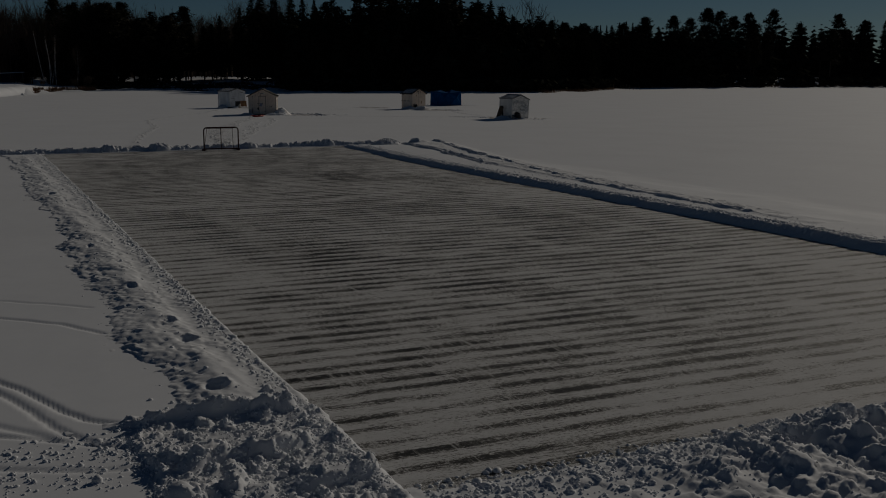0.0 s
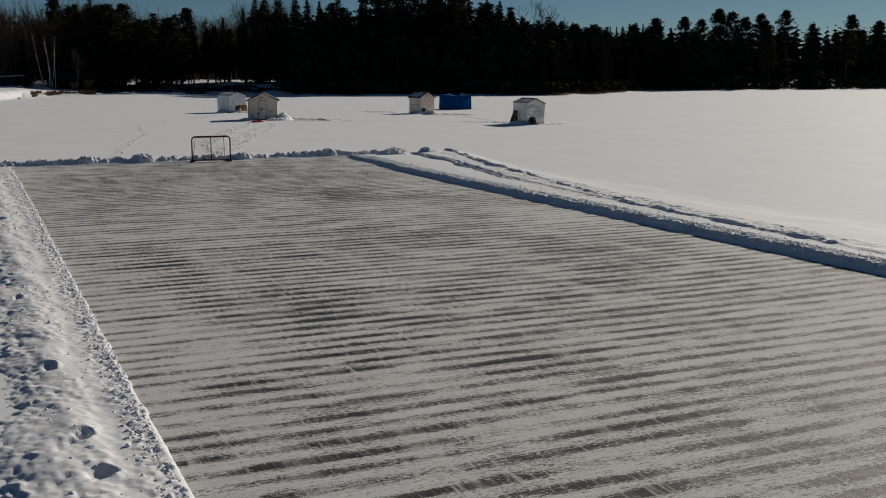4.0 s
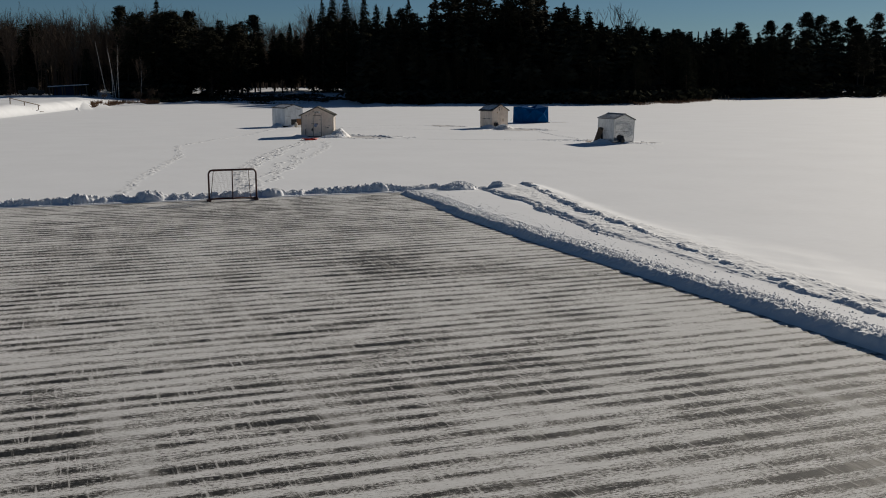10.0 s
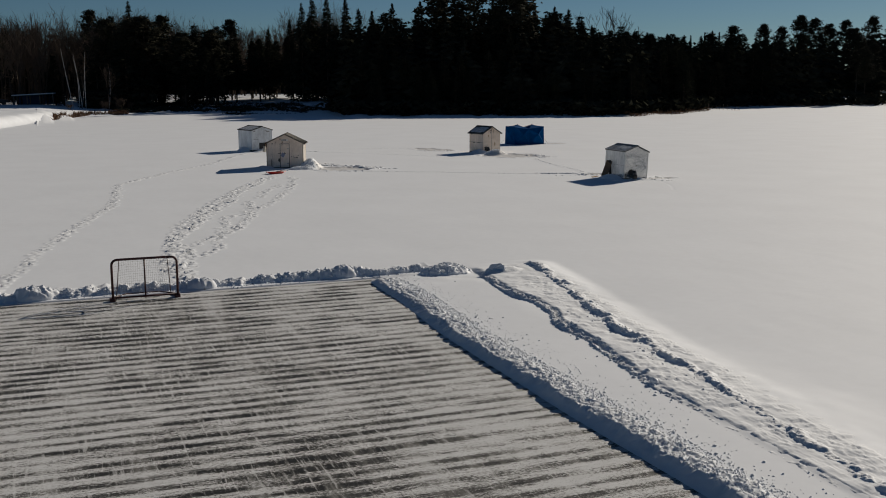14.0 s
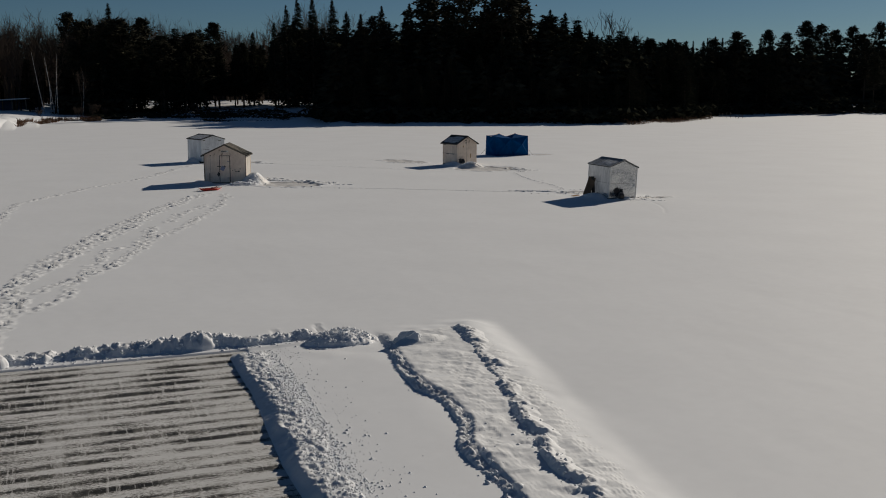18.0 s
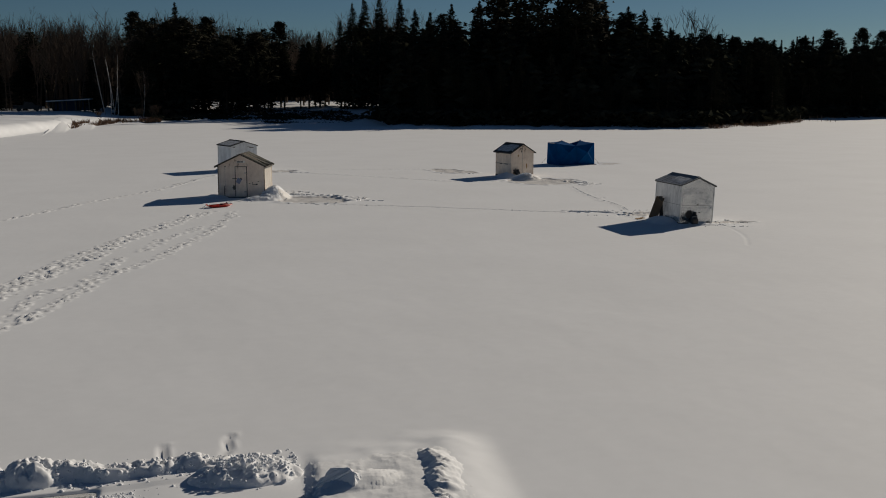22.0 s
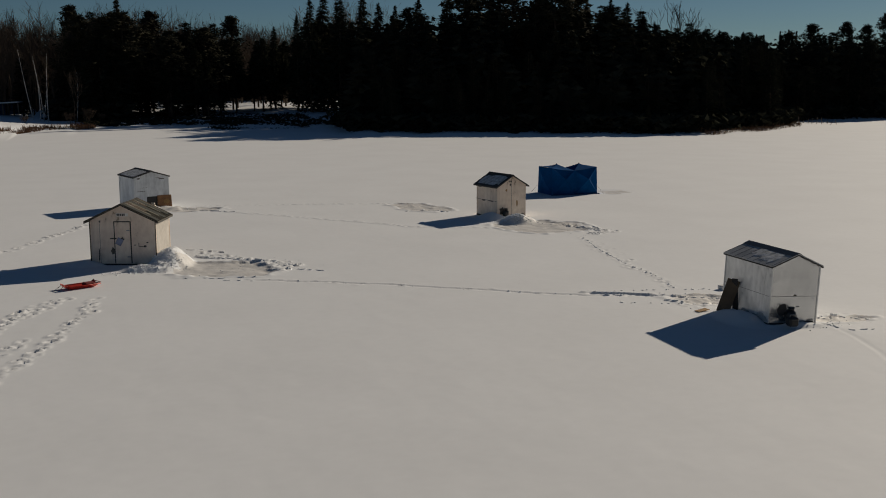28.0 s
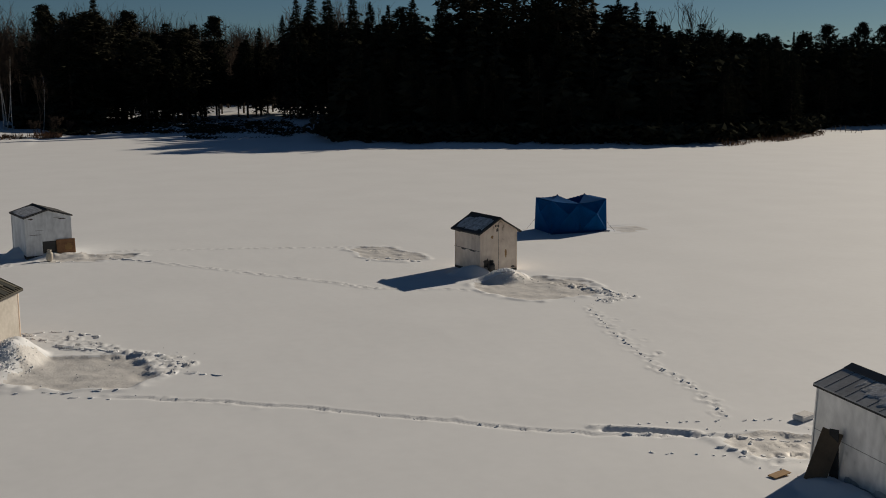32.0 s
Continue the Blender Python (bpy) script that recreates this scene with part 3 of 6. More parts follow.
# raised, wind-combed old snow between the two ridges beside the rink
w = window(8.0, 15.5, -34, 2.2)
inn = np.interp(GY[w], [-34, -30, -20, -12.9, -9.6, -7.7, -6.4, -5, -4.1, -2.45, -0.6, 2], [8.4, 8.4, 8.45, 8.75, 9.35, 9.4, 9.95, 10.1, 9.88, 10.04, 10.35, 10.7])
out = np.interp(GY[w], [-34, -23, -18, -13.1, -10.2, -6.9, -3.1, 1.6], [9.0, 9.2, 9.8, 10.6, 10.9, 11.5, 12.3, 13.0])
m = smooth(0.0, 0.25, GX[w] - inn) * (1 - smooth(0, 1.1, GX[w] - out)) * smooth(2.2, 0.2, GY[w] + 1.2 * (fbm(GX[w] / 1.2, GY[w] / 1.2, 69, 3) - 0.5))
far_end = smooth(-5.5, -0.5, GY[w])
GZ[w] += m * (0.02 + 0.08 * smooth(-17, -8, GY[w]) + 0.08 * far_end * smooth(0, 2.2, GX[w] - inn) + 0.05 * (1 - 0.6 * far_end) * (fbm(GX[w] / 1.3 - GY[w] / 2.2, GY[w] / 0.5 + GX[w] / 1.5, 63, 4) - 0.42) + 0.06 * (1 - 0.5 * far_end) * (fbm(GX[w] / 0.3 - GY[w] / 0.6, GY[w] / 0.25, 64, 2) - 0.5))
under = (GX > -52) & (GX < -3) & (GY > 50) & (GY < 165)
GZ[under] = np.minimum(GZ[under], 0.0)
verts = np.stack([GX.ravel(), GY.ravel(), GZ.ravel()], 1)
ground_mesh = mesh_from("ground", verts, grid_faces(len(gx), len(gy)), [SNOW, PACKED])
ground_mesh.polygons.foreach_set("material_index", (TRAMPLED[:-1, :-1] > 0.5).astype(np.int32).ravel())
ground = tagged(new("ground", ground_mesh), "smooth white snow over a frozen lake and its shores", "snow", kind="structure")


# the low bank of the near left shore, laid over the sheet
SX, SY = np.meshgrid(np.arange(-62, 6.1, 0.6), np.arange(42, 176, 0.6), indexing="ij")
SZ = land(SX, SY) + 0.1 * (fbm(SX / 1.6, SY / 1.6, 66, 3) - 0.5) * (land(SX, SY) > 0.02) + 0.004
SZ[land(SX, SY) < 0.015] = -0.03
tagged(new("shore_bank", mesh_from("shore_bank", np.stack([SX.ravel(), SY.ravel(), SZ.ravel()], 1), grid_faces(*SX.shape), [SNOW])), "low snow-covered bank of the near shore", "snow", kind="structure")


def ground_z(x, y):
    i, j = int(np.searchsorted(gx, x)), int(np.searchsorted(gy, y))
    return float(GZ[min(i, len(gx) - 1), min(j, len(gy) - 1)])


# ---- the rink ----
ix, iy = np.linspace(RX0 - 0.3, RX1 + 0.75, 60), np.linspace(RY0 - 0.3, RY1 + 0.05, 160)
IX, IY = np.meshgrid(ix, iy, indexing="ij")
IZ = 0.008 * (fbm(IX / 2, IY / 2, 3, 2) - 0.5)
ice = new("ice_rink", mesh_from("ice_rink", np.stack([IX.ravel(), IY.ravel(), IZ.ravel()], 1), grid_faces(60, 160), [ICE]))
tagged(ice, "grey scraped skating ice with dark streaks between snow banks", "ice rink", kind="structure")


def heap(name, x, y, z, label, group, mat):
    """Links a grid of heights as one piece of ploughed snow."""
    z[[0, -1], :] = -0.12
    z[:, [0, -1]] = -0.12
    V, F = np.stack([x.ravel(), y.ravel(), z.ravel()], 1), grid_faces(*x.shape)
    HEAPS.append(BVHTree.FromPolygons(V.tolist(), F.tolist()))
    return tagged(new(name, mesh_from(name, V, F, [mat])), label, "snow bank", group)


def along(line, cell, half_in, half_out):
    """A grid that follows a line of (x, y, height factor): length, side offset (left positive), x, y, factor."""
    pts = np.array(line, float)
    seg = np.r_[0, np.cumsum(np.hypot(*np.diff(pts[:, :2], axis=0).T))]
    s = np.arange(0, seg[-1], cell)
    cx, cy, hf = (np.interp(s, seg, pts[:, k]) for k in range(3))
    tx, ty = np.gradient(cx), np.gradient(cy)
    ln = np.hypot(tx, ty)
    u = np.arange(-half_out, half_in + cell / 2, cell)
    S, U = np.meshgrid(s, u, indexing="ij")
    ends = smooth(0, 0.8, S) * smooth(0, 0.8, seg[-1] - S)
    return S, U, cx[:, None] - (ty / ln)[:, None] * U, cy[:, None] + (tx / ln)[:, None] * U, hf[:, None] * ends


def blocks(x, y, size, seed):
    """Broken lumps: flat-topped pieces of uneven height with clefts between."""
    a = vnoise(x / size, y / size, seed)
    b = vnoise(x / size * 1.9 + 5, y / size * 1.9, seed + 1)
    c = np.abs(vnoise(x / size * 1.2, y / size * 1.2 + 9, seed + 2) - 0.5) * 2
    d = vnoise(x / size * 4.3 + 2, y / size * 4.3 + 7, seed + 3)
    return smooth(0.32, 0.5, a) * 0.5 + smooth(0.42, 0.56, b) * 0.3 + 0.2 * (smooth(0.4, 0.6, d) - 0.5) - 0.35 * (1 - smooth(0.0, 0.2, c))


def bank(name, line, cell, half_in, half_out, high, seed, lumps, label, group, wander=0.06, size=0.3, crest=0.45, even=0.7, gaps=0.0, lift=False, hollow=0.9):
    """A ploughed ridge: an upright broken inner side, a crumbly crest and a long slope behind."""
    S, U, x, y, hf = along(line, cell, half_in + 0.12, half_out)
    V = U + wander * 2 * (fbm(S / 0.6, S * 0 + seed, seed, 4) - 0.5) * smooth(half_in, 0.0, U) + 0.05 * (vnoise(x / 0.13, y / 0.13, seed + 5) - 0.5) * smooth(half_in, 0.1, U)
    inner = np.clip((half_in - V) / max(half_in - 0.03, 0.05), 0, 1) ** hollow
    back = 1 - smooth(crest, half_out * 0.97, -V) ** 0.8
    shape = inner * back * (hf > 0.001)
    wave = even + (1 - even) * 2 * fbm(S / 1.1, S * 0 + 3.3, seed + 17, 3)
    if gaps:
        wave = wave * (1 - gaps + gaps * 1.7 * smooth(0.42, 0.56, fbm(x / 0.9, y / 0.9, seed + 19, 3)))
    top = smooth(-crest * 2.2, -crest * 0.6, V) * shape
    rough = lumps * blocks(x, y, size, seed + 11) + 0.3 * lumps * (fbm(x / 0.13, y / 0.13, seed + 13, 2) - 0.5)
    z = shape * high * hf * wave + rough * (0.12 + 0.88 * top) * shape * np.clip(hf * 1.5, 0, 1) - 0.03
    if lift:
        z += GZ[np.clip(np.searchsorted(gx, x), 0, len(gx) - 1), np.clip(np.searchsorted(gy, y), 0, len(gy) - 1)]
    return heap(name, x, y, z, label, group, CHUNK)


def trodden_bank(name, line, cell, wide, high, seed, label, group):
    """A wide bank: a strip of crumbs along the ice, a hump of wind-blown powder, a ragged shaded flank with holes behind it."""
    S, U, x, y, hf = along(line, cell, 0.25, wide * 1.5)
    V = -(U + 0.05 * (fbm(S / 0.5, S * 0 + seed, seed, 4) - 0.5))
    edge = wide * (0.84 + 0.4 * (fbm(S / 2.2, S * 0 + 7.7, seed + 2, 3) - 0.5)) + 0.45 * (fbm(x / 0.45, y / 0.5, seed + 3, 4) - 0.5)
    foot = smooth(-0.06, 0.05, V)
    hump = 0.3 + 0.7 * smooth(0.1, 0.75 * wide * 0.6, V + 0.35 * (fbm(x / 1.1, y / 1.8, seed + 4, 3) - 0.5))
    flank = 1 - smooth(-1.0, 0.1, V - edge)
    body = foot * flank
    z = body * hump * high * hf * (0.75 + 0.5 * fbm(S / 1.7, S * 0 + 3.1, seed + 5, 3))
    # blown streaks along the hump
    z += body * smooth(0.35, 0.7, V) * (0.07 * (fbm(x / 0.28 + y / 2.5, y / 0.9, seed + 6, 4) - 0.5) + 0.05 * (fbm(x / 0.07, y / 0.1, seed + 15, 3) - 0.5) * smooth(0.4, 0.6, fbm(x / 0.8, y / 1.3, seed + 16, 3)))
    # crumbs along the ice
    strip = foot * (1 - smooth(0.25, 0.6, V + 0.3 * (fbm(x / 0.4, y / 0.6, seed + 7, 3) - 0.5)))
    z += strip * (0.035 * blocks(x, y, 0.1, seed + 8) + 0.02)
    # the broken flank
    rag = smooth(-0.85, -0.4, V - edge) * (1 - smooth(-0.1, 0.2, V - edge)) * foot
    z += rag * (0.024 * blocks(x, y, 0.07, seed + 9) * smooth(0.4, 0.6, fbm(x / 0.6, y / 0.8, seed + 11, 3)) + 0.05 * (fbm(x / 0.09, y / 0.14, seed + 10, 3) - 0.5))
    rnd = random.Random(seed)
    pits = [(-9.42, -39.44, 0.11, 0.14, 0.13), (-9.56, -42.0, 0.12, 0.16, 0.13), (-10.36, -39.7, 0.13, 0.3, 0.16), (-10.38, -40.95, 0.12, 0.4, 0.16), (-10.42, -41.95, 0.11, 0.45, 0.16), (-9.5, -38.2, 0.1, 0.15, 0.1)]
    for k in range(6):
        pits.append((-8.75 - rnd.uniform(0.6, wide * 0.75), -35 + k * 5.2 + rnd.uniform(-2, 2), rnd.uniform(0.06, 0.12), rnd.uniform(0.1, 0.2), rnd.uniform(0.08, 0.13)))
    for k, (px, py, ra, rb, deep) in enumerate(pits):
        r = np.hypot((x - px) / ra, (y - py) / rb) + 1.5 * (fbm(x / 0.17, y / 0.17, seed + k, 4) - 0.5)
        lip = np.exp(-(((r - 1.4) / 0.35) ** 2)) * (0.25 + 0.6 * smooth(-0.5, 0.8, (x - px) / ra + 0.5 * (y - py) / rb))
        z += (0.2 + 0.8 * body) * (deep * 0.5 * lip - deep * np.exp(-(r**2)))
    z = np.where(body > 0.3, np.maximum(z, 0.045 + 0.02 * fbm(x / 0.08, y / 0.08, seed + 40, 2)), z)
    return heap(name, x, y, z - 0.03 - 0.03 * (body < 0.02), label, group, POWDER)


BANKS = "snow banks round the rink"
HEAPS = []
bank("snow_bank", [(float(right_edge(y)), y, f) for y, f in ((0.6, 0.6), (-3, 0.7), (-7, 0.85), (-14, 0.88), (-22, 0.9), (-33, 1.0), (-47, 1.1))][::-1], 0.03, 0.33, 0.95, 0.21, 71, 0.06,
     "steep shovelled bank of crumbly white snow along the ice", BANKS, 0.16, 0.11, 0.42, 0.85, hollow=1.1)
bank("snow_bank", [(-14, 1.3, 0.8), (-8, 1.25, 0.9), (-2, 1.3, 1.0), (2, 1.4, 0.8), (6, 1.35, 1.0), (8.5, 1.3, 0.9), (10.6, 1.0, 0.5)], 0.036, 0.45, 0.55, 0.17, 72, 0.15,
     "low lumpy bank of thrown snow behind the goal", BANKS, 0.16, 0.3, 0.25, 0.6, 0.2)
trodden_bank("snow_bank", [(-9.0, 0.8, 0.5), (-8.85, -6, 0.8), (-8.78, -20, 1.0), (-8.71, -35, 1.2), (-8.6, -43.9, 1.3)], 0.034, 2.2, 0.125, 73,
             "wide trampled bank of powdery snow with a crisp edge", BANKS)
bank("snow_ridge", [(10.5, -0.1, 0.8), (10.35, -0.6, 1.0), (10.04, -2.45, 1.0), (9.88, -4.1, 1.1), (10.1, -5.0, 1.2), (9.95, -6.4, 1.4), (9.4, -7.7, 1.3), (9.35, -9.6, 0.9), (8.75, -12.9, 0.6), (8.45, -20, 0.35), (8.4, -30, 0.3)][::-1],
     0.03, 0.1, 0.24, 0.035, 75, 0.045, "narrow cut edge of crusted snow", "snow ridges beside the rink", 0.16, 0.08, 0.06, 0.6, 0.35, True)
bank("snow_ridge", [(12.6, 1.0, 1.3), (12.35, -0.9, 1.2), (11.8, -3.6, 1.2), (11.2, -6.1, 1.2), (10.6, -8.2, 1.2), (10.4, -10.2, 1.2), (10.1, -13.1, 1.0), (9.2, -18, 0.7), (8.6, -23, 0.6), (8.6, -32, 0.6)][::-1],
     0.032, 0.22, 0.6, 0.075, 76, 0.05, "wind-smoothed ridge of old ploughed snow", "snow ridges beside the rink", 0.2, 0.085, 0.1, 0.6, 0.4, True)


def old_snow():
    """The wind-combed crust between the two ridges, with fine flutes and broken flakes."""
    y = np.arange(-33.0, 1.2, 0.045)
    u = np.linspace(0, 1, 80)
    inner = 0.12 + np.interp(y, [-34, -30, -20, -12.9, -9.6, -7.7, -6.4, -5, -4.1, -2.45, -0.6, 2], [8.4, 8.4, 8.45, 8.75, 9.35, 9.4, 9.95, 10.1, 9.88, 10.04, 10.35, 10.7])
    outer = np.interp(y, [-34, -23, -18, -13.1, -10.2, -6.9, -3.1, 1.6], [9.7, 9.9, 10.5, 11.3, 11.6, 12.2, 12.9, 13.5])
    Y, Q = np.meshgrid(y, u, indexing="ij")
    X = inner[:, None] + (outer - inner)[:, None] * Q
    base = GZ[np.clip(np.searchsorted(gx, X), 0, len(gx) - 1), np.clip(np.searchsorted(gy, Y), 0, len(gy) - 1)]
    comb = 0.6 * (fbm(X / 0.7 - Y / 2.2, Y / 0.5 + X / 0.6, 91, 5) - 0.5) + 0.25 * (fbm(X / 0.12, Y / 0.2, 92, 2) - 0.5)
    flake = blocks(X, Y, 0.11, 93) * smooth(0.5, 0.62, fbm(X / 0.7, Y / 1.2, 95, 3))
    edge = smooth(0, 0.06, Q) * (1 - smooth(0.72, 1.0, Q)) * smooth(1.2, 0.2, Y) * smooth(-33, -31, Y)
    Z = base + edge * (0.012 + 0.045 * comb + 0.02 * flake) - 0.012 * (1 - edge)
    ob = new("snow_ridge", mesh_from("snow_ridge", np.stack([X.ravel(), Y.ravel(), Z.ravel()], 1), grid_faces(*X.shape), [POWDER]))
    return tagged(ob, "wind-combed crust of old ploughed snow between the ridges", "snow bank", "snow ridges beside the rink")


old_snow()
def lump_field(x, y, size, seed, fill):
    """Angular lumps of one size, strewn at random: the height of the tallest one over each place."""
    cx, cy = np.floor(x / size), np.floor(y / size)
    out = np.zeros_like(x)
    for i in (-1, 0, 1):
        for j in (-1, 0, 1):
            a, b = cx + i, cy + j
            h = [np.mod(np.sin(a * 127.1 + b * 311.7 + seed * 74.7 + k * 19.3) * 43758.5453, 1.0) for k in range(6)]
            dx, dy, turn = x - (a + h[0]) * size, y - (b + h[1]) * size, h[2] * math.pi
            u, v = dx * np.cos(turn) + dy * np.sin(turn), dy * np.cos(turn) - dx * np.sin(turn)
            r = size * (0.25 + 0.5 * h[3])
            d = (np.abs(u) ** 2.6 + np.abs(v * (1 + 0.7 * h[4])) ** 2.6) ** (1 / 2.6) / r
            lump = np.clip(1 - d**2.5, 0, 1) ** 0.6 * r * (0.45 + 0.5 * h[4]) + 0.35 * u * (d < 0.9)
            out = np.maximum(out, np.where(h[5] < fill, np.where(d < 1, lump, 0), 0))
    return out


def rubble(x, y, seed, coarse=1.0):
    """Ploughed clods of three sizes, bent a little so that no edge is straight."""
    x, y = x + 0.05 * (fbm(x / 0.11, y / 0.11, seed, 3) - 0.5), y + 0.05 * (fbm(x / 0.11 + 9, y / 0.11, seed + 1, 3) - 0.5)
    big = lump_field(x, y, 0.3, seed + 2, 0.4 * coarse)
    return np.maximum(big, lump_field(x, y, 0.15, seed + 3, 0.55)) + 0.7 * lump_field(x, y, 0.075, seed + 4, 0.6) + 0.018 * (fbm(x / 0.07, y / 0.07, seed + 5, 2) - 0.5)


def end_heap():
    """The heap that the plough pushed off the rink's end: low at the corner, high and rutted further on."""
    x, y = np.meshgrid(np.arange(-8.7, 8.2, 0.03), np.arange(-49.3, -45.5, 0.03), indexing="ij")
    q = -46.08 + 0.35 * (fbm(x / 0.7, x * 0 + 2.2, 74, 4) - 0.5) - y
    high = np.interp(x, [-8.7, -7, -6, -5, -4, -2.5, 0, 8], [0.02, 0.015, 0.03, 0.13, 0.2, 0.25, 0.27, 0.27])
    body = smooth(-0.02, 0.3, q)
    rut = fbm(x / 0.5 + y / 2.5, y / 1.5, 75, 3) - 0.5
    z = body * high * (0.35 + 0.65 * smooth(0.1, 0.8, q)) * (0.75 + 0.5 * fbm(x / 0.9, y / 0.9, 76, 3) + 1.5 * rut) + smooth(-0.12, 0.25, q) * rubble(x, y, 77) * (0.15 + 3.4 * high)
    return heap("snow_bank", x, y, z * (z > 0) - 0.012 - 0.04 * (q < -0.12), "high heap of cloddy ploughed snow at the rink's end", BANKS, CHUNK)


def corner_field():
    """Ploughed rows at the near left corner: upright broken faces with trodden snow and crumbs between."""
    x, y = np.meshgrid(np.arange(-11.6, -8.3, 0.025), np.arange(-47.6, -41.9, 0.025), indexing="ij")
    ragged = 0.14 * (fbm(x / 0.35, y / 0.35, 87, 4) - 0.5)
    left = np.interp(y, [-47.6, -45.5, -44.4, -43.6, -43.1, -42.6], [-11.0, -10.9, -10.8, -10.9, -10.6, -10.0])
    spread = smooth(-0.1, 0.12, x - left + 2.4 * ragged) * (1 - smooth(-43.3, -42.9, y + ragged))
    ice_side = 1 - smooth(-8.66, -8.48, x + 0.5 * ragged)
    z = spread * (0.06 + 0.05 * (fbm(x / 0.8, y / 0.5, 88, 3) - 0.3))
    tops = np.zeros_like(x)
    for xs, ys, hs, back in (([-11.2, -10.8, -10.2, -9.6, -9.05, -8.8], [-43.0, -43.05, -43.2, -43.25, -43.35, -43.4], [0.02, 0.1, 0.19, 0.23, 0.15, 0], 0.42),
                             ([-10.9, -10.6, -10.2, -9.6, -9.15, -8.95], [-44.5, -44.6, -44.75, -44.7, -44.55, -44.5], [0, 0.13, 0.1, 0.14, 0.15, 0], 0.5),
                             ([-9.5, -9.35, -8.95, -8.85], [-42.5, -42.5, -42.55, -42.6], [0, 0.1, 0.1, 0], 0.16),
                             ([-9.7, -9.3, -8.8, -8.6], [-45.9, -45.8, -45.7, -45.7], [0, 0.16, 0.14, 0], 0.6)):
        v = y - np.interp(x, xs, ys) + ragged
        row = np.interp(x, xs, hs) * smooth(-0.07, 0.03, v) * (1 - smooth(0.08, back, v))
        tops = np.maximum(tops, row * (0.7 + 0.6 * fbm(x / 0.4, y / 0.3, 89, 3)))
    mask = np.maximum(spread, smooth(0.01, 0.08, tops))
    trodden = smooth(0.5, 0.6, fbm(x / 0.7, y / 0.4, 90, 3))
    z = z + tops + mask * rubble(x, y, 92, 0.8) * (0.85 - 0.55 * trodden)
    return heap("snow_ridge", x, y, z * ice_side - 0.02 - 0.04 * (mask < 0.02), "ploughed rows of broken snow at the rink's corner", "snow ridges at the near corner", CHUNK)


end_heap()
corner_field()


def mound(x, y, rx, ry, high, seed, label, lumps=0.5, face=0.0):
    """A heap of broken lumps; with a face, one side is cut upright."""
    n = 56
    u = np.linspace(-1.05, 1.05, n)
    U, V = np.meshgrid(u, u, indexing="ij")
    X, Y = U * rx, V * ry
    r = np.hypot(U, V) + 0.3 * (fbm((X + x) / 0.3, (Y + y) / 0.3, seed + 3, 3) - 0.5)
    body = np.clip(1 - r**3, 0, 1) ** 0.6
    if face:
        q, s = 0.15 * U + 0.99 * V, 0.99 * U - 0.15 * V
        body = smooth(-0.85, -0.3, q) * np.clip(1 - np.clip(q + 0.35, 0, 2) / 0.75, 0, 1) * smooth(0.75, 0.55, np.abs(s))
    z = body * (high * 0.75 + high * lumps * (blocks(X + x, Y + y, 0.24, seed) + 0.3 * (fbm((X + x) / 0.1, (Y + y) / 0.1, seed, 3) - 0.5))) - 0.06 * (body < 0.02)
    ob = new("snow_mound", mesh_from("snow_mound", np.stack([X.ravel(), Y.ravel(), z.ravel()], 1), grid_faces(n, n), [CHUNK]))
    ob.location = (x, y, 0.0)
    return tagged(ob, label, "snow mound", "mounds at the rink's corner")


mound(9.6, 0.5, 0.9, 0.55, 0.32, 81, "big cloddy mound of shovelled snow at the corner", 0.25)


def snow_block(m, label):
    """A tipped wedge of hard snow: one broad flat face, chipped edges, a drift running out behind it."""
    rnd = random.Random(8)
    bm = bmesh.new()
    for x, y, z in ((-0.32, -0.1, 0), (0.3, 0.02, 0), (0.34, 0.45, 0), (-0.26, 0.42, 0), (-0.3, 0.05, 0.16), (-0.2, 0.22, 0.36), (0.06, 0.27, 0.43), (0.2, 0.27, 0.38), (0.28, 0.18, 0.2), (0.2, 0.36, 0.3), (-0.1, 0.36, 0.28)):
        bm.verts.new((x + rnd.uniform(-0.02, 0.02), y + rnd.uniform(-0.02, 0.02), z))
    bmesh.ops.convex_hull(bm, input=list(bm.verts))
    bmesh.ops.subdivide_edges(bm, edges=list(bm.edges), cuts=3, use_grid_fill=True)
    for v in bm.verts:
        if v.co.z > 0.02:
            v.co += Vector((rnd.gauss(0, 0.008), rnd.gauss(0, 0.008), rnd.gauss(0, 0.008)))
    ob = part("snow_mound", bm, CHUNK)
    ob.matrix_world = m
    return tagged(ob, label, "snow mound", "mounds at the rink's corner")


snow_block(pose(10.72, -0.8, 0.06, 0, 0, -52) @ Matrix.Diagonal((1.15, 1.1, 0.95, 1)), "wedge-shaped block of hard snow at the end of the ridge")
mound(-3.0, 1.15, 0.7, 0.45, 0.42, 83, "block-shaped lump of snow on the bank", 0.3)
mound(1.75, 1.05, 0.45, 0.35, 0.38, 84, "block-shaped lump of snow beside the goal", 0.2)
mound(6.3, 1.25, 0.5, 0.4, 0.4, 85, "broken block of snow on the bank", 0.3)
mound(-5.6, 1.2, 0.6, 0.4, 0.36, 86, "broken block of snow on the bank", 0.4)


def rest_z(x, y):
    """The height of the snow, banks included."""
    z = ground_z(x, y)
    for tree in HEAPS:
        hit = tree.ray_cast(Vector((x, y, 5)), Vector((0, 0, -1)))[0]
        if hit is not None:
            z = max(z, hit.z)
    return z


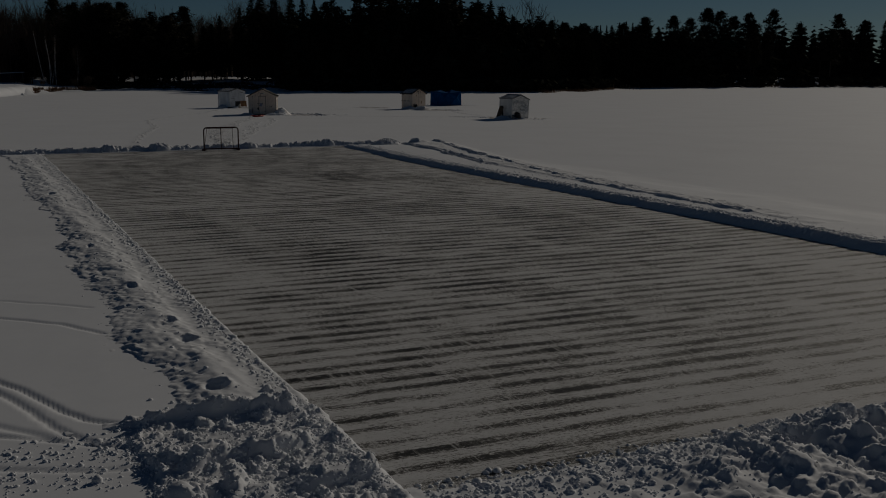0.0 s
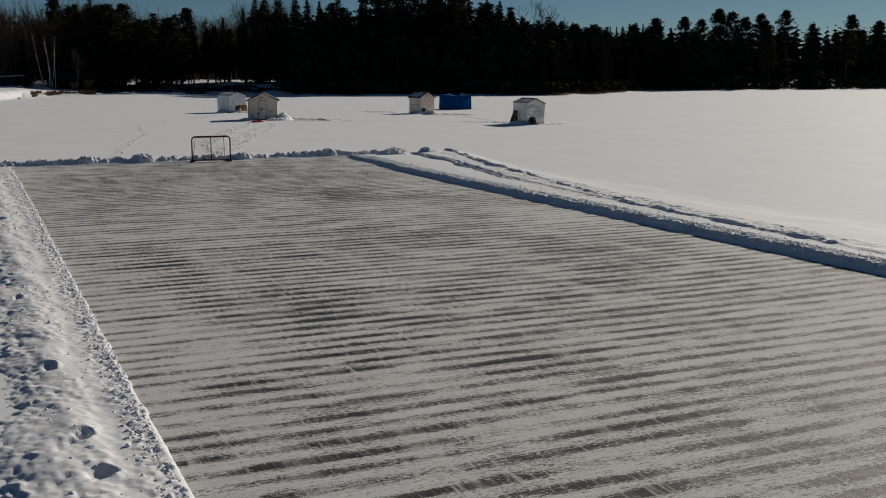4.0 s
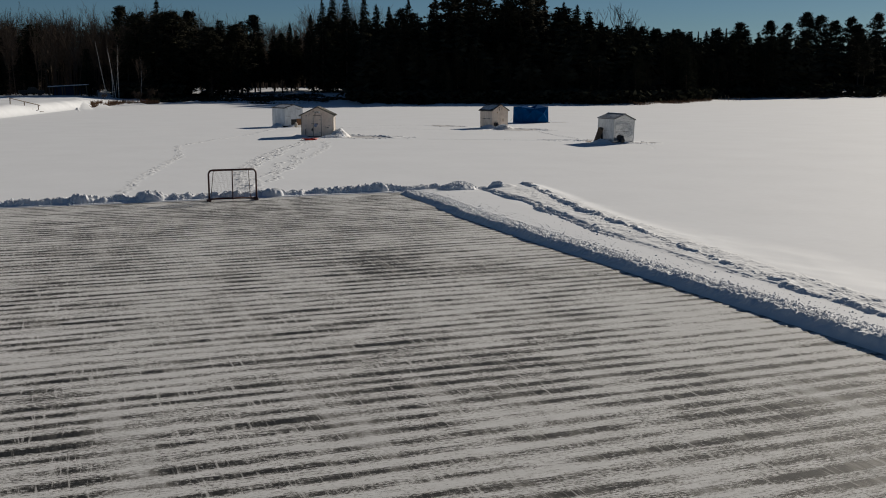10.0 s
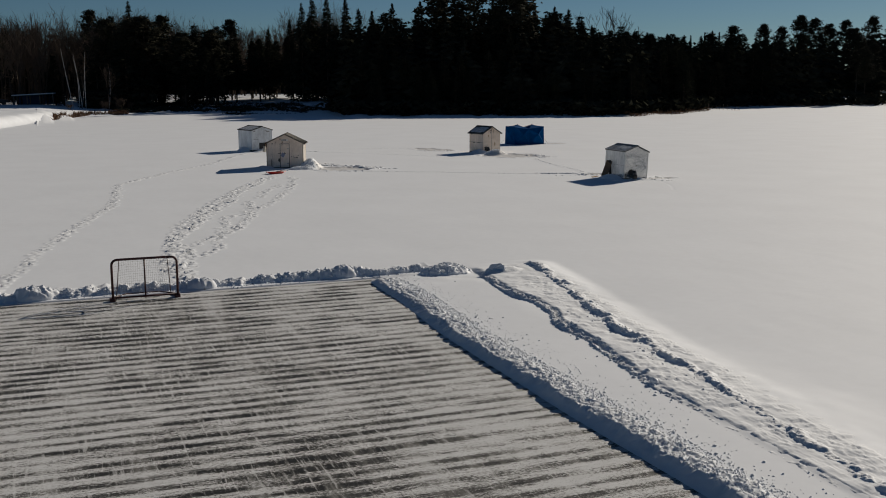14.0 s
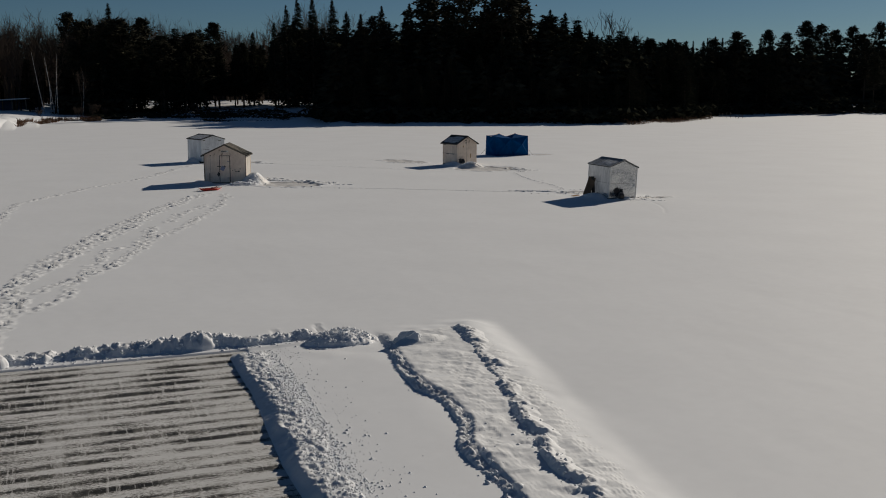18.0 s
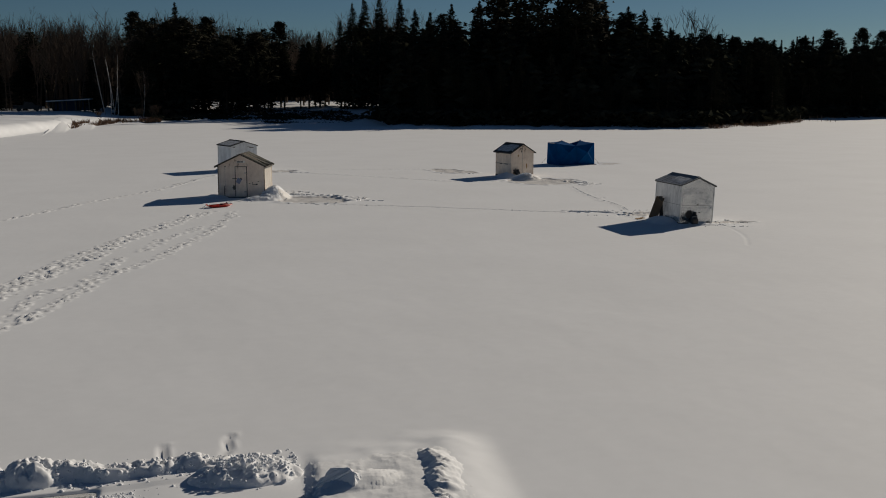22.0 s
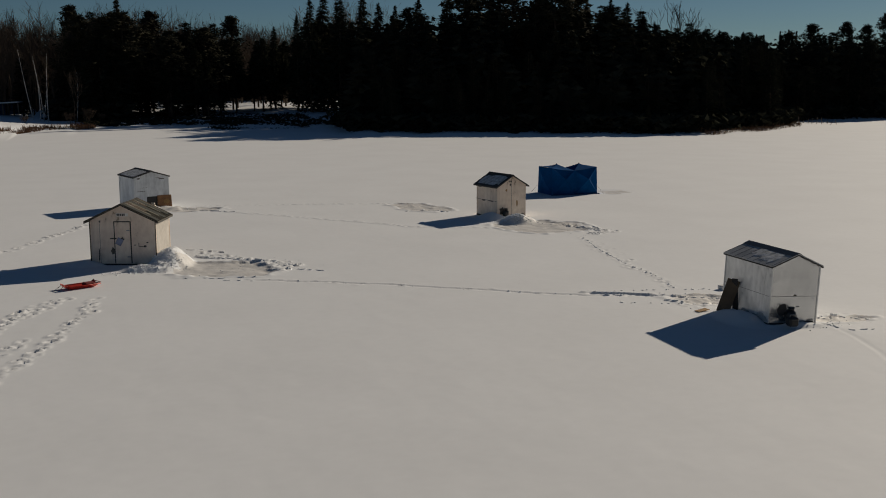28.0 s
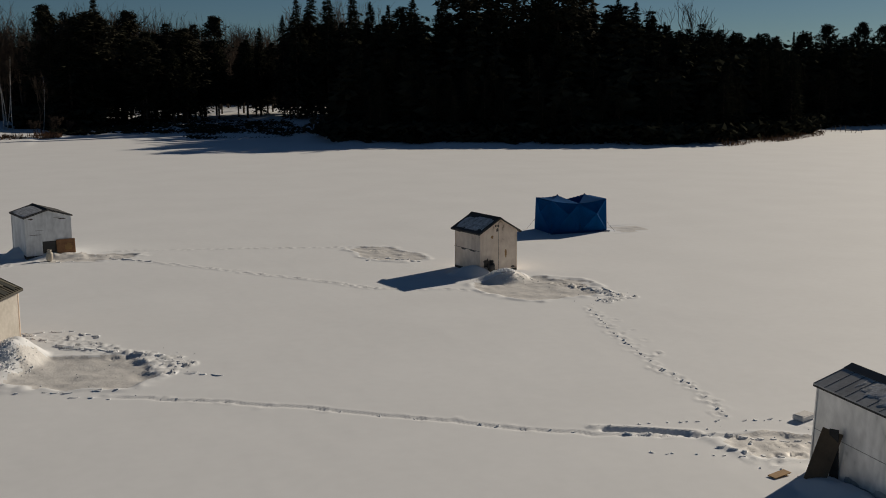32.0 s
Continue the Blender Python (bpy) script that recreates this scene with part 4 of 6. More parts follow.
# loose clods, too many to count
def clods(name, places, label):
    """places: rows of x, y, z, size."""
    ico = bmesh.new()
    bmesh.ops.create_icosphere(ico, subdivisions=1, radius=1)
    base = np.array([v.co[:] for v in ico.verts])
    tri = np.array([[v.index for v in f.verts] for f in ico.faces])
    ico.free()
    rng = np.random.default_rng(len(places))
    P = np.array(places)
    k = len(P)
    shape = base[None] * (0.82 + 0.36 * rng.random((k, len(base), 1))) * (0.7 + 0.6 * rng.random((k, 1, 3)))
    V = shape * P[:, None, 3:4] + P[:, None, :3]
    F = tri[None] + (np.arange(k) * len(base))[:, None, None]
    ob = new(name, mesh_from(name, V.reshape(-1, 3), F.reshape(-1, 3), [CHUNK], True))
    return tagged(ob, label, "snow clods", kind="stuff")


rng = np.random.default_rng(7)
rows = []
for k in range(22000):
    y = rng.uniform(-46.5, 0.4)
    x = float(right_edge(y)) + 0.03 + (rng.uniform(0, 0.75) if k % 4 else abs(rng.normal(0, 0.6)))
    rows.append((x, y, rest_z(x, y), rng.gamma(2.0, 0.0036) + 0.0045))
clods("snow_rubble", rows, "loose crumbs and clods of snow along the bank")
rows = []
for k in range(3000):
    x = rng.uniform(-13, 10.5)
    y = 1.15 + rng.normal(0, 0.25)
    rows.append((x, y, rest_z(x, y), rng.gamma(2.0, 0.0075) + 0.006))
clods("snow_rubble", rows, "clods of snow on the bank behind the goal")
rows = []
for k in range(7000):
    y = rng.uniform(-47.5, 0)
    x = -8.7 - abs(rng.normal(0, 0.15)) if k % 9 else -9.7 + rng.normal(0, 0.35)
    rows.append((x, y, rest_z(x, y) - 0.004, rng.gamma(2.0, 0.005) + 0.005))
for k in range(5000):
    x, y = rng.uniform(-11.0, -8.6), rng.uniform(-47.5, -43.0)
    rows.append((x, y, rest_z(x, y), rng.gamma(2.0, 0.0045) + 0.005))
for k in range(500):
    x, y = rng.uniform(-12.8, -10.6), -43.0 - rng.uniform(0, 1.6) - (0.35 if k % 2 else 0.0)
    rows.append((x, y, rest_z(x, y), rng.gamma(2.0, 0.006) + 0.005))
for k in range(5000):
    x, y = rng.uniform(-8.4, 3), -45.9 - rng.gamma(2, 0.35)
    rows.append((x, y, rest_z(x, y), rng.gamma(2.0, 0.006) + 0.006))
clods("snow_rubble", rows, "clods of ploughed snow at the rink's left side and end")
rows = []
for k in range(170):
    x, y = 9.6 + 0.4 * rng.normal(), 0.4 + 0.26 * rng.normal()
    rows.append((x, y, 0.36 * max(0.0, 1 - ((x - 9.6) / 0.9) ** 2) * max(0.0, 1 - ((y - 0.4) / 0.6) ** 2) + 0.03, rng.gamma(2.0, 0.008) + 0.008))
for k in range(220):
    f = rng.random()
    y = -6 - f * 9
    x = np.interp(y, [-14, -10, -7, -3, 1.4], [9.6, 10.2, 10.9, 11.75, 12.5]) + rng.normal(0, 0.16) - (1.0 if k % 3 == 0 else 0)
    rows.append((x, y, rest_z(x, y), rng.gamma(2.0, 0.0087) + 0.008))
for cx, cy, sx, sy, n in ((14.9, 42.0, 0.4, 0.4, 700), (13.9, 41.5, 0.6, 0.2, 240), (15.5, 42.4, 0.35, 0.45, 300), (33.35, 50.2, 0.5, 0.42, 420), (18.6, 41.4, 1.2, 0.9, 50), (35.3, 46.0, 0.9, 1.0, 30), (16.8, 61.0, 1.0, 0.4, 60), (32.8, 30.4, 1.1, 0.8, 30), (33.5, 25.9, 0.5, 0.25, 45), (0.4, 1.9, 1.3, 0.5, 200)):
    for k in range(n):
        x, y = rng.normal(cx, sx), rng.normal(cy, sy)
        rows.append((x, y, ground_z(x, y) + 0.002, rng.gamma(2.0, 0.005) + 0.005))
clods("snow_rubble", rows, "scattered clods of snow by the ridges and huts")


# slabs of broken crust tipped up along the edges of trodden places and paths
def crust(lines, label, seed):
    rnd = random.Random(seed)
    V, F = [], []
    for points, gap, size in lines:
        for (x0, y0), (x1, y1) in zip(points, points[1:]):
            d = math.hypot(x1 - x0, y1 - y0)
            for k in range(max(1, int(d / gap))):
                f = (k + rnd.random()) * gap / d
                x, y = x0 + (x1 - x0) * f + rnd.gauss(0, 0.4 * size), y0 + (y1 - y0) * f + rnd.gauss(0, 0.5 * size)
                m = pose(x, y, ground_z(x, y) + 0.008, rnd.uniform(-12, 3), rnd.gauss(0, 5), math.degrees(math.atan2(y1 - y0, x1 - x0)) + rnd.gauss(0, 20))
                ln, wd, th, i = size * rnd.uniform(0.4, 1.3), size * rnd.uniform(0.25, 0.7), rnd.uniform(0.004, 0.016), len(V)
                ring = [(math.cos(q) * rnd.uniform(0.7, 1.1) * ln, math.sin(q) * rnd.uniform(0.7, 1.1) * wd) for q in (0.4, 1.2, 2.0, 2.8, 3.6, 4.4, 5.2, 6.0)]
                V += [m @ Vector((u, v, z)) for z in (-0.05, th) for u, v in ring]
                F += [(i + 8, i + 9, i + 10, i + 11), (i + 8, i + 11, i + 12, i + 15), (i + 12, i + 13, i + 14, i + 15)]
                F += [(i + q, i + (q + 1) % 8, i + 8 + (q + 1) % 8, i + 8 + q) for q in range(8)]
    return tagged(new("crust_slabs", mesh_from("crust_slabs", [tuple(v) for v in V], F, [CHUNK], False)), label, "snow crust", kind="stuff")


crust([([(15.6, 46.3), (16.5, 44.7), (17.3, 43.7), (18.6, 42.9), (19.9, 42.0), (20.1, 41.0), (19.7, 40.2)], 0.26, 0.24), ([(15.4, 46.4), (17.2, 46.2), (17.9, 44.9)], 0.3, 0.2), ([(16.8, 38.8), (18.4, 38.3)], 0.35, 0.12), ([(20.0, 40.4), (21.0, 39.3)], 0.3, 0.2), ([(15.8, 39.5), (18.7, 38.9)], 0.4, 0.1)],
      "thin tipped slabs of snow crust round the trodden place by the cream hut", 1)
crust([([(29.0, 32.0), (31.2, 31.2), (33.0, 30.2)], 0.2, 0.1), ([(28.7, 32.6), (30.5, 32.4), (33.2, 31.7)], 0.3, 0.065), ([(28.9, 30.8), (31.2, 29.7)], 0.3, 0.055), ([(34.1, 44.0), (33.3, 40.8), (32.7, 37.0), (32.5, 34.2), (31.9, 32.0)], 0.3, 0.065), ([(18.7, 38.4), (22.5, 36.1), (25.7, 34.0), (28.6, 32.1)], 0.8, 0.04), ([(30.6, 30.6), (31.6, 29.6)], 0.2, 0.1), ([(33.4, 26.6), (34.2, 27.0), (35.2, 26.2)], 0.16, 0.1), ([(33.6, 25.2), (34.4, 25.0)], 0.2, 0.1), ([(33.4, 26.1), (33.6, 25.5)], 0.1, 0.08)],
      "broken slabs of snow crust beside the white hut's path", 2)
crust([([(35.4, 48.2), (36.4, 45.8), (35.0, 45.2)], 0.25, 0.2), ([(28.8, 56.2), (30.0, 57.0), (31.4, 55.0)], 0.4, 0.2), ([(18.0, 60.6), (19.8, 59.0)], 0.2, 0.2), ([(16.0, 60.2), (18.4, 59.8)], 0.35, 0.16)],
      "broken slabs of snow crust by the far huts", 3)


# ---- the goal ----
def goal(m):
    g = thing("hockey_goal", m, "dark red steel-pipe hockey goal with torn netting on the ice", "hockey goal")
    r, c = 0.035, 0.16
    arch = [(-0.915, 0, 0.03), (-0.915, 0, 1.22 - c)]
    arch += [(-0.915 + c - c * math.cos(a), 0, 1.22 - c + c * math.sin(a)) for a in (0.4, 0.8, 1.2, 1.57)]
    arch += [(0.915 - c + c * math.sin(a), 0, 1.22 - c + c * math.cos(a)) for a in (0.0, 0.4, 0.8, 1.2, 1.57)]
    arch += [(0.915, 0, 0.03)]
    part("front_frame", tube(arch, r), NETRED, g, "dark red pipe arch", True)
    base = [(-0.9, 0.02, 0.03), (-0.82, 0.5, 0.03), (-0.5, 0.85, 0.03), (0.5, 0.85, 0.03), (0.82, 0.5, 0.03), (0.9, 0.02, 0.03)]
    part("base_frame", tube(base, 0.028), NETRED, g, "", True)
    part("crossbar", tube([(-0.9, 0.03, 0.1), (0.9, 0.03, 0.1)], 0.03), NETRED, g, "black lower bar", True)
    part("centre_post", tube([(0, 0.04, 0.05), (0, 0.03, 1.2)], 0.024), NETRED, g, "", True)
    top = [(-0.78, 0.02, 1.2), (-0.7, 0.32, 1.17), (-0.3, 0.45, 1.16), (0.3, 0.45, 1.16), (0.7, 0.32, 1.17), (0.78, 0.02, 1.2)]
    part("top_frame", tube(top, 0.022), NETRED, g, "", True)
    for s in (-1, 1):
        part("back_brace", tube([(s * 0.68, 0.33, 1.16), (s * 0.78, 0.6, 0.04)], 0.012), NETRED, g, "", True)
        part("foot", box(s * 0.915 - 0.09, s * 0.915 + 0.07, -0.06, 0.16, 0.0, 0.1, 0.015), NETRED, g, "chipped red foot")
    bm = bmesh.new()
    for k in range(27):
        f = -0.8 + 1.6 * k / 26
        tube([(f * 0.8, 0.43 - 0.1 * abs(f), 1.16), (f * 0.95, 0.84 - 0.3 * abs(f) ** 3, 0.04)], 0.0018, 3, bm, False)
    for k in range(15):
        z = 0.06 + 1.08 * k / 14
        y = 0.45 + 0.38 * (1 - z / 1.16)
        tube([(-0.84, y - 0.3, z), (-0.5, y - 0.02, z), (0, y, z), (0.5, y - 0.02, z), (0.84, y - 0.3, z)], 0.0018, 3, bm, False)
    part("netting", bm, CORD, g, "thin grey netting")
    return g


goal(pose(0.0, 0.0, 0.0, 0, 0, 0))


# ---- fishing huts ----
def hut(m, w, d, eave, ridge, over, walls, roof, label, seam=0.0, ribs=0, planks=(), edge=None, short=None, side=None, rib=None, behind=None, front=None):
    """A hut with its gable to the front (local y = 0), x across. Returns the Empty."""
    rnd = random.Random(int(w * 1000 + d))
    h = thing("fishing_hut", m, label, "fishing hut", "ice-fishing huts on the lake")
    t = 0.045
    back = over if behind is None else behind
    gable = [(0, 0.02), (w, 0.02), (w, eave), (w / 2, ridge), (0, eave)]
    part("front_wall", prism(gable, 0, t), front or walls, h)
    part("back_wall", prism(gable, d - t, d), walls, h)
    part("side_wall", box(0, t, t, d - t, 0.02, eave), walls, h)
    part("side_wall", box(w - t, w, t, d - t, 0.02, eave), side or walls, h)
    part("floor_frame", box(-0.02, w + 0.02, -0.02, d + 0.02, -0.1, 0.04), TRIM, h, "dark wooden skid frame")
    slope = (ridge - eave) / (w / 2)
    th = 0.028
    run = w / 2 + over
    for s in (-1, 1):
        x0 = w / 2
        reach = run if s < 0 or short is None else w / 2 + short
        x1 = w / 2 + s * reach
        z1 = ridge - slope * reach
        bm = bmesh.new()
        vs = [bm.verts.new(p) for p in ((x0, -over, ridge + 0.01), (x1, -over, z1 + 0.01), (x1, d + back, z1 + 0.01), (x0, d + back, ridge + 0.01))]
        us = [bm.verts.new((v.co.x, v.co.y, v.co.z + th)) for v in vs]
        bm.faces.new(vs), bm.faces.new(us[::-1])
        for k in range(4):
            q = (k + 1) % 4
            bm.faces.new((vs[k], us[k], us[q], vs[q]))
        slab = part("roof_panel", bm, roof, h)
        for k in range(ribs):
            y = -over + 0.03 + (d + over + back - 0.06) * k / (ribs - 1)
            e0, e1 = Vector((x0, y, ridge + th + 0.015)), Vector((x1, y, z1 + th + 0.015))
            part("rib", tube([e0 - Vector((0, 0, 0.012 if rib else 0)), e1 - Vector((0, 0, 0.012 if rib else 0))], 0.012 if rib else 0.016, 4), rib or roof, slab)
        part("eave_board", box(min(x1, x1 - s * 0.03), max(x1, x1 - s * 0.03), -over, d + back, z1 - 0.03, z1 + 0.008), TRIM, h, "dark eave edge")
        for y in (-over, d + back - 0.03):
            a, b = Vector((x0, y, ridge)), Vector((x1, y, z1))
            bm = bmesh.new()
            vs = [bm.verts.new(p) for p in (a, b, b - Vector((0, 0, 0.03)), a - Vector((0, 0, 0.03)))]
            us = [bm.verts.new(v.co + Vector((0, 0.03, 0))) for v in vs]
            bm.faces.new(vs), bm.faces.new(us[::-1])
            for k in range(4):
                q = (k + 1) % 4
                bm.faces.new((vs[k], us[k], us[q], vs[q]))
            part("barge_board", bm, edge or TRIM, h)
    part("ridge_cap", prism([(w / 2 - 0.14, ridge + th - 0.14 * slope + 0.012), (w / 2, ridge + th + 0.03), (w / 2 + 0.14, ridge + th - 0.14 * slope + 0.012), (w / 2, ridge + th + 0.012)], -over - 0.01, d + back + 0.01), TRIM, h, "dark ridge cap")
    for x in (0, w):
        for y in (0, d):
            part("corner_trim", box(x - 0.018, x + 0.018, y - 0.018, y + 0.018, 0.02, eave), walls, h)
    if seam:
        part("seam", box(0.02, w - 0.02, -0.004, 0.0, seam - 0.006, seam + 0.006), JOINT, h, "dark sheet joint")
        part("seam", box(-0.004, 0.0, 0.02, d - 0.02, seam - 0.006, seam + 0.006), JOINT, h, "dark sheet joint")
        part("seam", box(w, w + 0.004, 0.02, d - 0.02, seam - 0.006, seam + 0.006), JOINT, h, "dark sheet joint")
    for x in planks:
        part("seam", box(x - 0.007, x + 0.007, -0.004, 0.0, 0.04, eave + slope * min(x, w - x)), DIRT, h, "dark board joint")
    return h


JOINT = material("grey_joint", (0.3, 0.29, 0.28), 0.7, vary=0.6, scale=5, fine=20, bump=0.1)


FOIL = material("wrinkled_foil_cladding", (0.68, 0.68, 0.67), 0.27, metal=0.85, vary=0.15, scale=1.1, fine=2.2, bump=0.8, depth=0.12, run=0.45)
GRIME = material("grey_grime", (0.46, 0.455, 0.44), 0.6, vary=0.5, scale=3.0, fine=20.0, bump=0.1)


def blot(parent, name, x0, x1, z0, z1, seed, mat=None, y=-0.005, label="dark stain", side=False):
    """A worn patch with a ragged outline, lying on the front wall or, with side, on the left wall."""
    rnd = random.Random(seed)
    bm = bmesh.new()
    n = 14
    ring = []
    for k in range(n):
        a = 2 * math.pi * k / n
        r = rnd.uniform(0.6, 1.05)
        u, v = (x0 + x1) / 2 + (x1 - x0) / 2 * r * math.cos(a), (z0 + z1) / 2 + (z1 - z0) / 2 * r * math.sin(a)
        ring.append(bm.verts.new((y, u, v) if side else (u, y, v)))
    bm.faces.new(ring)
    ext = bmesh.ops.extrude_face_region(bm, geom=list(bm.faces))
    for v in ext["geom"]:
        if isinstance(v, bmesh.types.BMVert):
            v.co += Vector((0.004, 0, 0)) if side else Vector((0, 0.004, 0))
    return part(name, bm, mat or DIRT, parent, label)


def roof_snow(parent, w, eave, ridge, u, v, ru, rv, seed, mat, side=-1, fill=0.5):
    """Thin ragged frost and snow on a roof slope, thinning out to nothing: u runs down from the ridge, v back from the front."""
    slope = (ridge - eave) / (w / 2)
    uu, vv = np.meshgrid(np.linspace(u - ru, u + ru, 40), np.linspace(v - rv, v + rv, 56), indexing="ij")
    r = np.hypot((uu - u) / ru, (vv - v) / rv)
    deep = fbm(uu / 0.4, vv / 0.16, seed, 5) + 0.25 * (fbm(uu / 0.05, vv / 0.05, seed + 1, 2) - 0.5) - 0.35 * r**3 - (0.5 - 0.5 * fill) + 0.12
    z = ridge - slope * uu + 0.043 + 0.02 * np.clip(deep, -0.4, 0.25)
    F = grid_faces(*uu.shape)
    keep = (deep.ravel()[F] > 0).any(axis=1)
    V = np.stack([w / 2 + side * uu.ravel(), vv.ravel(), z.ravel()], 1)
    ob = new("snow_patch", mesh_from("snow_patch", V, F[keep], [mat]))
    ob.parent = parent
    return tagged(ob, "thin ragged patch of snow on the roof")


def name_bars(parent, x, z, n, size, y=-0.006):
    """Unreadable lettering: plain dark bars."""
    for k in range(n):
        part("letter_bar", box(x + k * size * 0.8, x + k * size * 0.8 + size * 0.55, y, y + 0.004, z, z + size), TRIM, parent)


def propane(m, mat, label):
    c = thing("propane_cylinder", m, label, "gas cylinder")
    part("body", lathe([(0.1, 0.03), (0.14, 0.07), (0.152, 0.12), (0.152, 0.3), (0.135, 0.37), (0.06, 0.41), (0.03, 0.42)], 18), mat, c, "", True)
    part("foot_ring", lathe([(0.105, 0.0), (0.105, 0.05), (0.1, 0.05), (0.1, 0.0)], 18), mat, c, "", True)
    part("collar", lathe([(0.09, 0.39), (0.095, 0.5), (0.088, 0.5), (0.083, 0.39)], 18), mat, c, "", True)
    part("valve", lathe([(0.02, 0.41), (0.02, 0.47), (0.035, 0.47), (0.035, 0.49)], 10), STEEL, c, "brass-grey valve", True)
    part("hose", tube([(0.03, 0, 0.46), (0.1, 0.05, 0.5), (0.14, 0.15, 0.42), (0.12, 0.24, 0.4)], 0.01, 6), BLACK, c, "thin black hose", True)
    return c


FROSTY = material("frosty_snow", (0.74, 0.76, 0.79), 0.8, vary=0.4, scale=5, fine=22, bump=0.3, tint=(0.4, 0.41, 0.42))
# hut with the narrow door
HB = pose(12.5, 43.65, 0.02, 0, 0, -19)
b = hut(HB, 2.6, 1.95, 1.78, 2.4, 0.18, CREAM, ROOFB, "cream-painted plywood fishing hut with a narrow door and brown striped roof", 0.0, 14, (), None, 0.15, SIDE, None, 0.06)
door = part("door", box(0.985, 1.585, -0.03, -0.003, 0.06, 1.7, 0.006), CREAM, b, "weathered cream door leaf")
for z in (0.3, 1.35):
    part("hinge", box(1.45, 1.58, -0.04, -0.031, z, z + 0.04), STEEL, door)
part("door_gap", box(0.945, 0.98, -0.012, 0.0, 0.06, 1.72), TRIM, b)
part("door_gap", box(1.59, 1.63, -0.012, 0.0, 0.06, 1.72), TRIM, b)
part("door_gap", box(0.945, 1.63, -0.012, 0.0, 1.705, 1.735), TRIM, b)
for x in (0.0, 2.6):
    part("corner_strip", box(x - 0.018, x + 0.018, -0.028, -0.005, 0.04, 1.76), TRIM, b, "dark corner strip")
part("hasp", box(0.8, 1.05, -0.05, -0.035, 1.03, 1.07), TRIM, b, "dark iron hasp")
rag = part("rag", box(-0.12, 0.12, -0.03, -0.004, -0.14, 0.14, 0.012), material("faded_blue_rag", (0.3, 0.33, 0.45), 0.9, scale=8), b, "faded blue rag on the door")
rag.matrix_local = pose(1.16, -0.03, 0.93, 0, 28, 0)
blot(b, "stain", 1.2, 1.36, 0.96, 1.12, 22, None, -0.036)
blot(b, "stain", 0.78, 0.97, 0.4, 0.72, 3)
part("pull", tube([(1.92, -0.02, 0.88), (1.92, -0.03, 0.74), (2.14, -0.03, 0.72), (2.18, -0.03, 0.78)], 0.012, 5), TRIM, b, "bent dark wire pull")
blot(b, "stain", 2.1, 2.24, 0.68, 0.8, 4)
blot(b, "stain", 2.2, 2.3, 0.86, 0.92, 23)
blot(b, "stain", 1.7, 1.82, 0.77, 0.81, 24)
blot(b, "stain", 0.3, 0.36, 0.05, 0.66, 5)
blot(b, "stain", 0.36, 0.44, 1.68, 1.78, 6)
part("nameplate", box(1.06, 1.54, -0.012, -0.002, 1.93, 2.05), WHITE, b, "worn nameplate")
name_bars(b, 1.09, 1.95, 5, 0.085, -0.016)
part("seam", box(0.38, 0.39, -0.004, 0, 0.06, 1.72), DIRT, b)
PALE = material("pale_roof_sheet", (0.14, 0.13, 0.095), 0.7, vary=0.5, scale=3, fine=20, bump=0.3)
RUST = material("rusty_roof_sheet", (0.085, 0.052, 0.03), 0.8, vary=0.5, scale=4, fine=20, bump=0.3)
SLATE = material("dark_roof_sheet", (0.025, 0.027, 0.02), 0.7, vary=0.5, scale=3, fine=20, bump=0.3)
sl = (2.4 - 1.78) / 1.3
for k, (y0, y1, mat) in enumerate(((-0.15, 0.12, SLATE), (0.15, 0.3, PALE), (0.34, 0.6, RUST), (0.63, 0.78, PALE), (0.8, 1.1, SLATE), (1.13, 1.3, RUST), (1.34, 1.46, PALE), (1.5, 1.72, SLATE), (1.75, 1.85, PALE), (1.88, 1.97, RUST))):
    bm = bmesh.new()
    end = 1.4 if mat is SLATE else (0.62, 1.1, 0.8, 1.3, 0.7)[k % 5]
    vs = [bm.verts.new(q) for q in ((1.36, y0, 2.4 - sl * 0.06 + 0.05), (1.3 + end, y0 + 0.03, 2.4 - sl * end + 0.05), (1.3 + end - 0.06 * (k % 2), y1 + 0.03, 2.4 - sl * (end - 0.06 * (k % 2)) + 0.05), (1.36, y1, 2.4 - sl * 0.06 + 0.05))]
    us = [bm.verts.new(q.co + Vector((0, 0, 0.012))) for q in vs]
    bm.faces.new(vs), bm.faces.new(us[::-1])
    for q in range(4):
        bm.faces.new((vs[q], us[q], us[(q + 1) % 4], vs[(q + 1) % 4]))
    part("roof_sheet", bm, mat, b, {"pale_roof_sheet": "pale weathered strip of roofing", "rusty_roof_sheet": "rusty strip of roofing"}.get(mat.name, "dark strip of roofing"))

roof_snow(b, 2.6, 1.79, 2.41, 0.26, 0.35, 0.18, 0.4, 75, FROSTY, 1, 0.25)
roof_snow(b, 2.6, 1.79, 2.41, 0.26, 1.2, 0.18, 0.5, 76, FROSTY, 1, 0.15)

# grey hut with the plywood hatch
HA = pose(14.75, 61.1, 0.1, 0, 0, 17)
a = hut(HA, 1.98, 2.5, 1.78, 2.08, 0.08, GREYW, ROOFK, "pale grey sheet-clad fishing hut with a black roof and open hatch", 0.0)
roof_snow(a, 1.98, 1.78, 2.08, 0.6, 1.15, 0.44, 1.15, 74, FROSTY, -1, 0.9)
blot(a, "stain", 1.35, 1.8, 1.6, 1.68, 7)
blot(a, "stain", 1.2, 1.55, 1.68, 1.74, 29, GRIME)
blot(a, "stain", 0.12, 0.4, 1.66, 1.74, 30)
blot(a, "stain", 0.1, 0.7, 0.96, 0.99, 8)
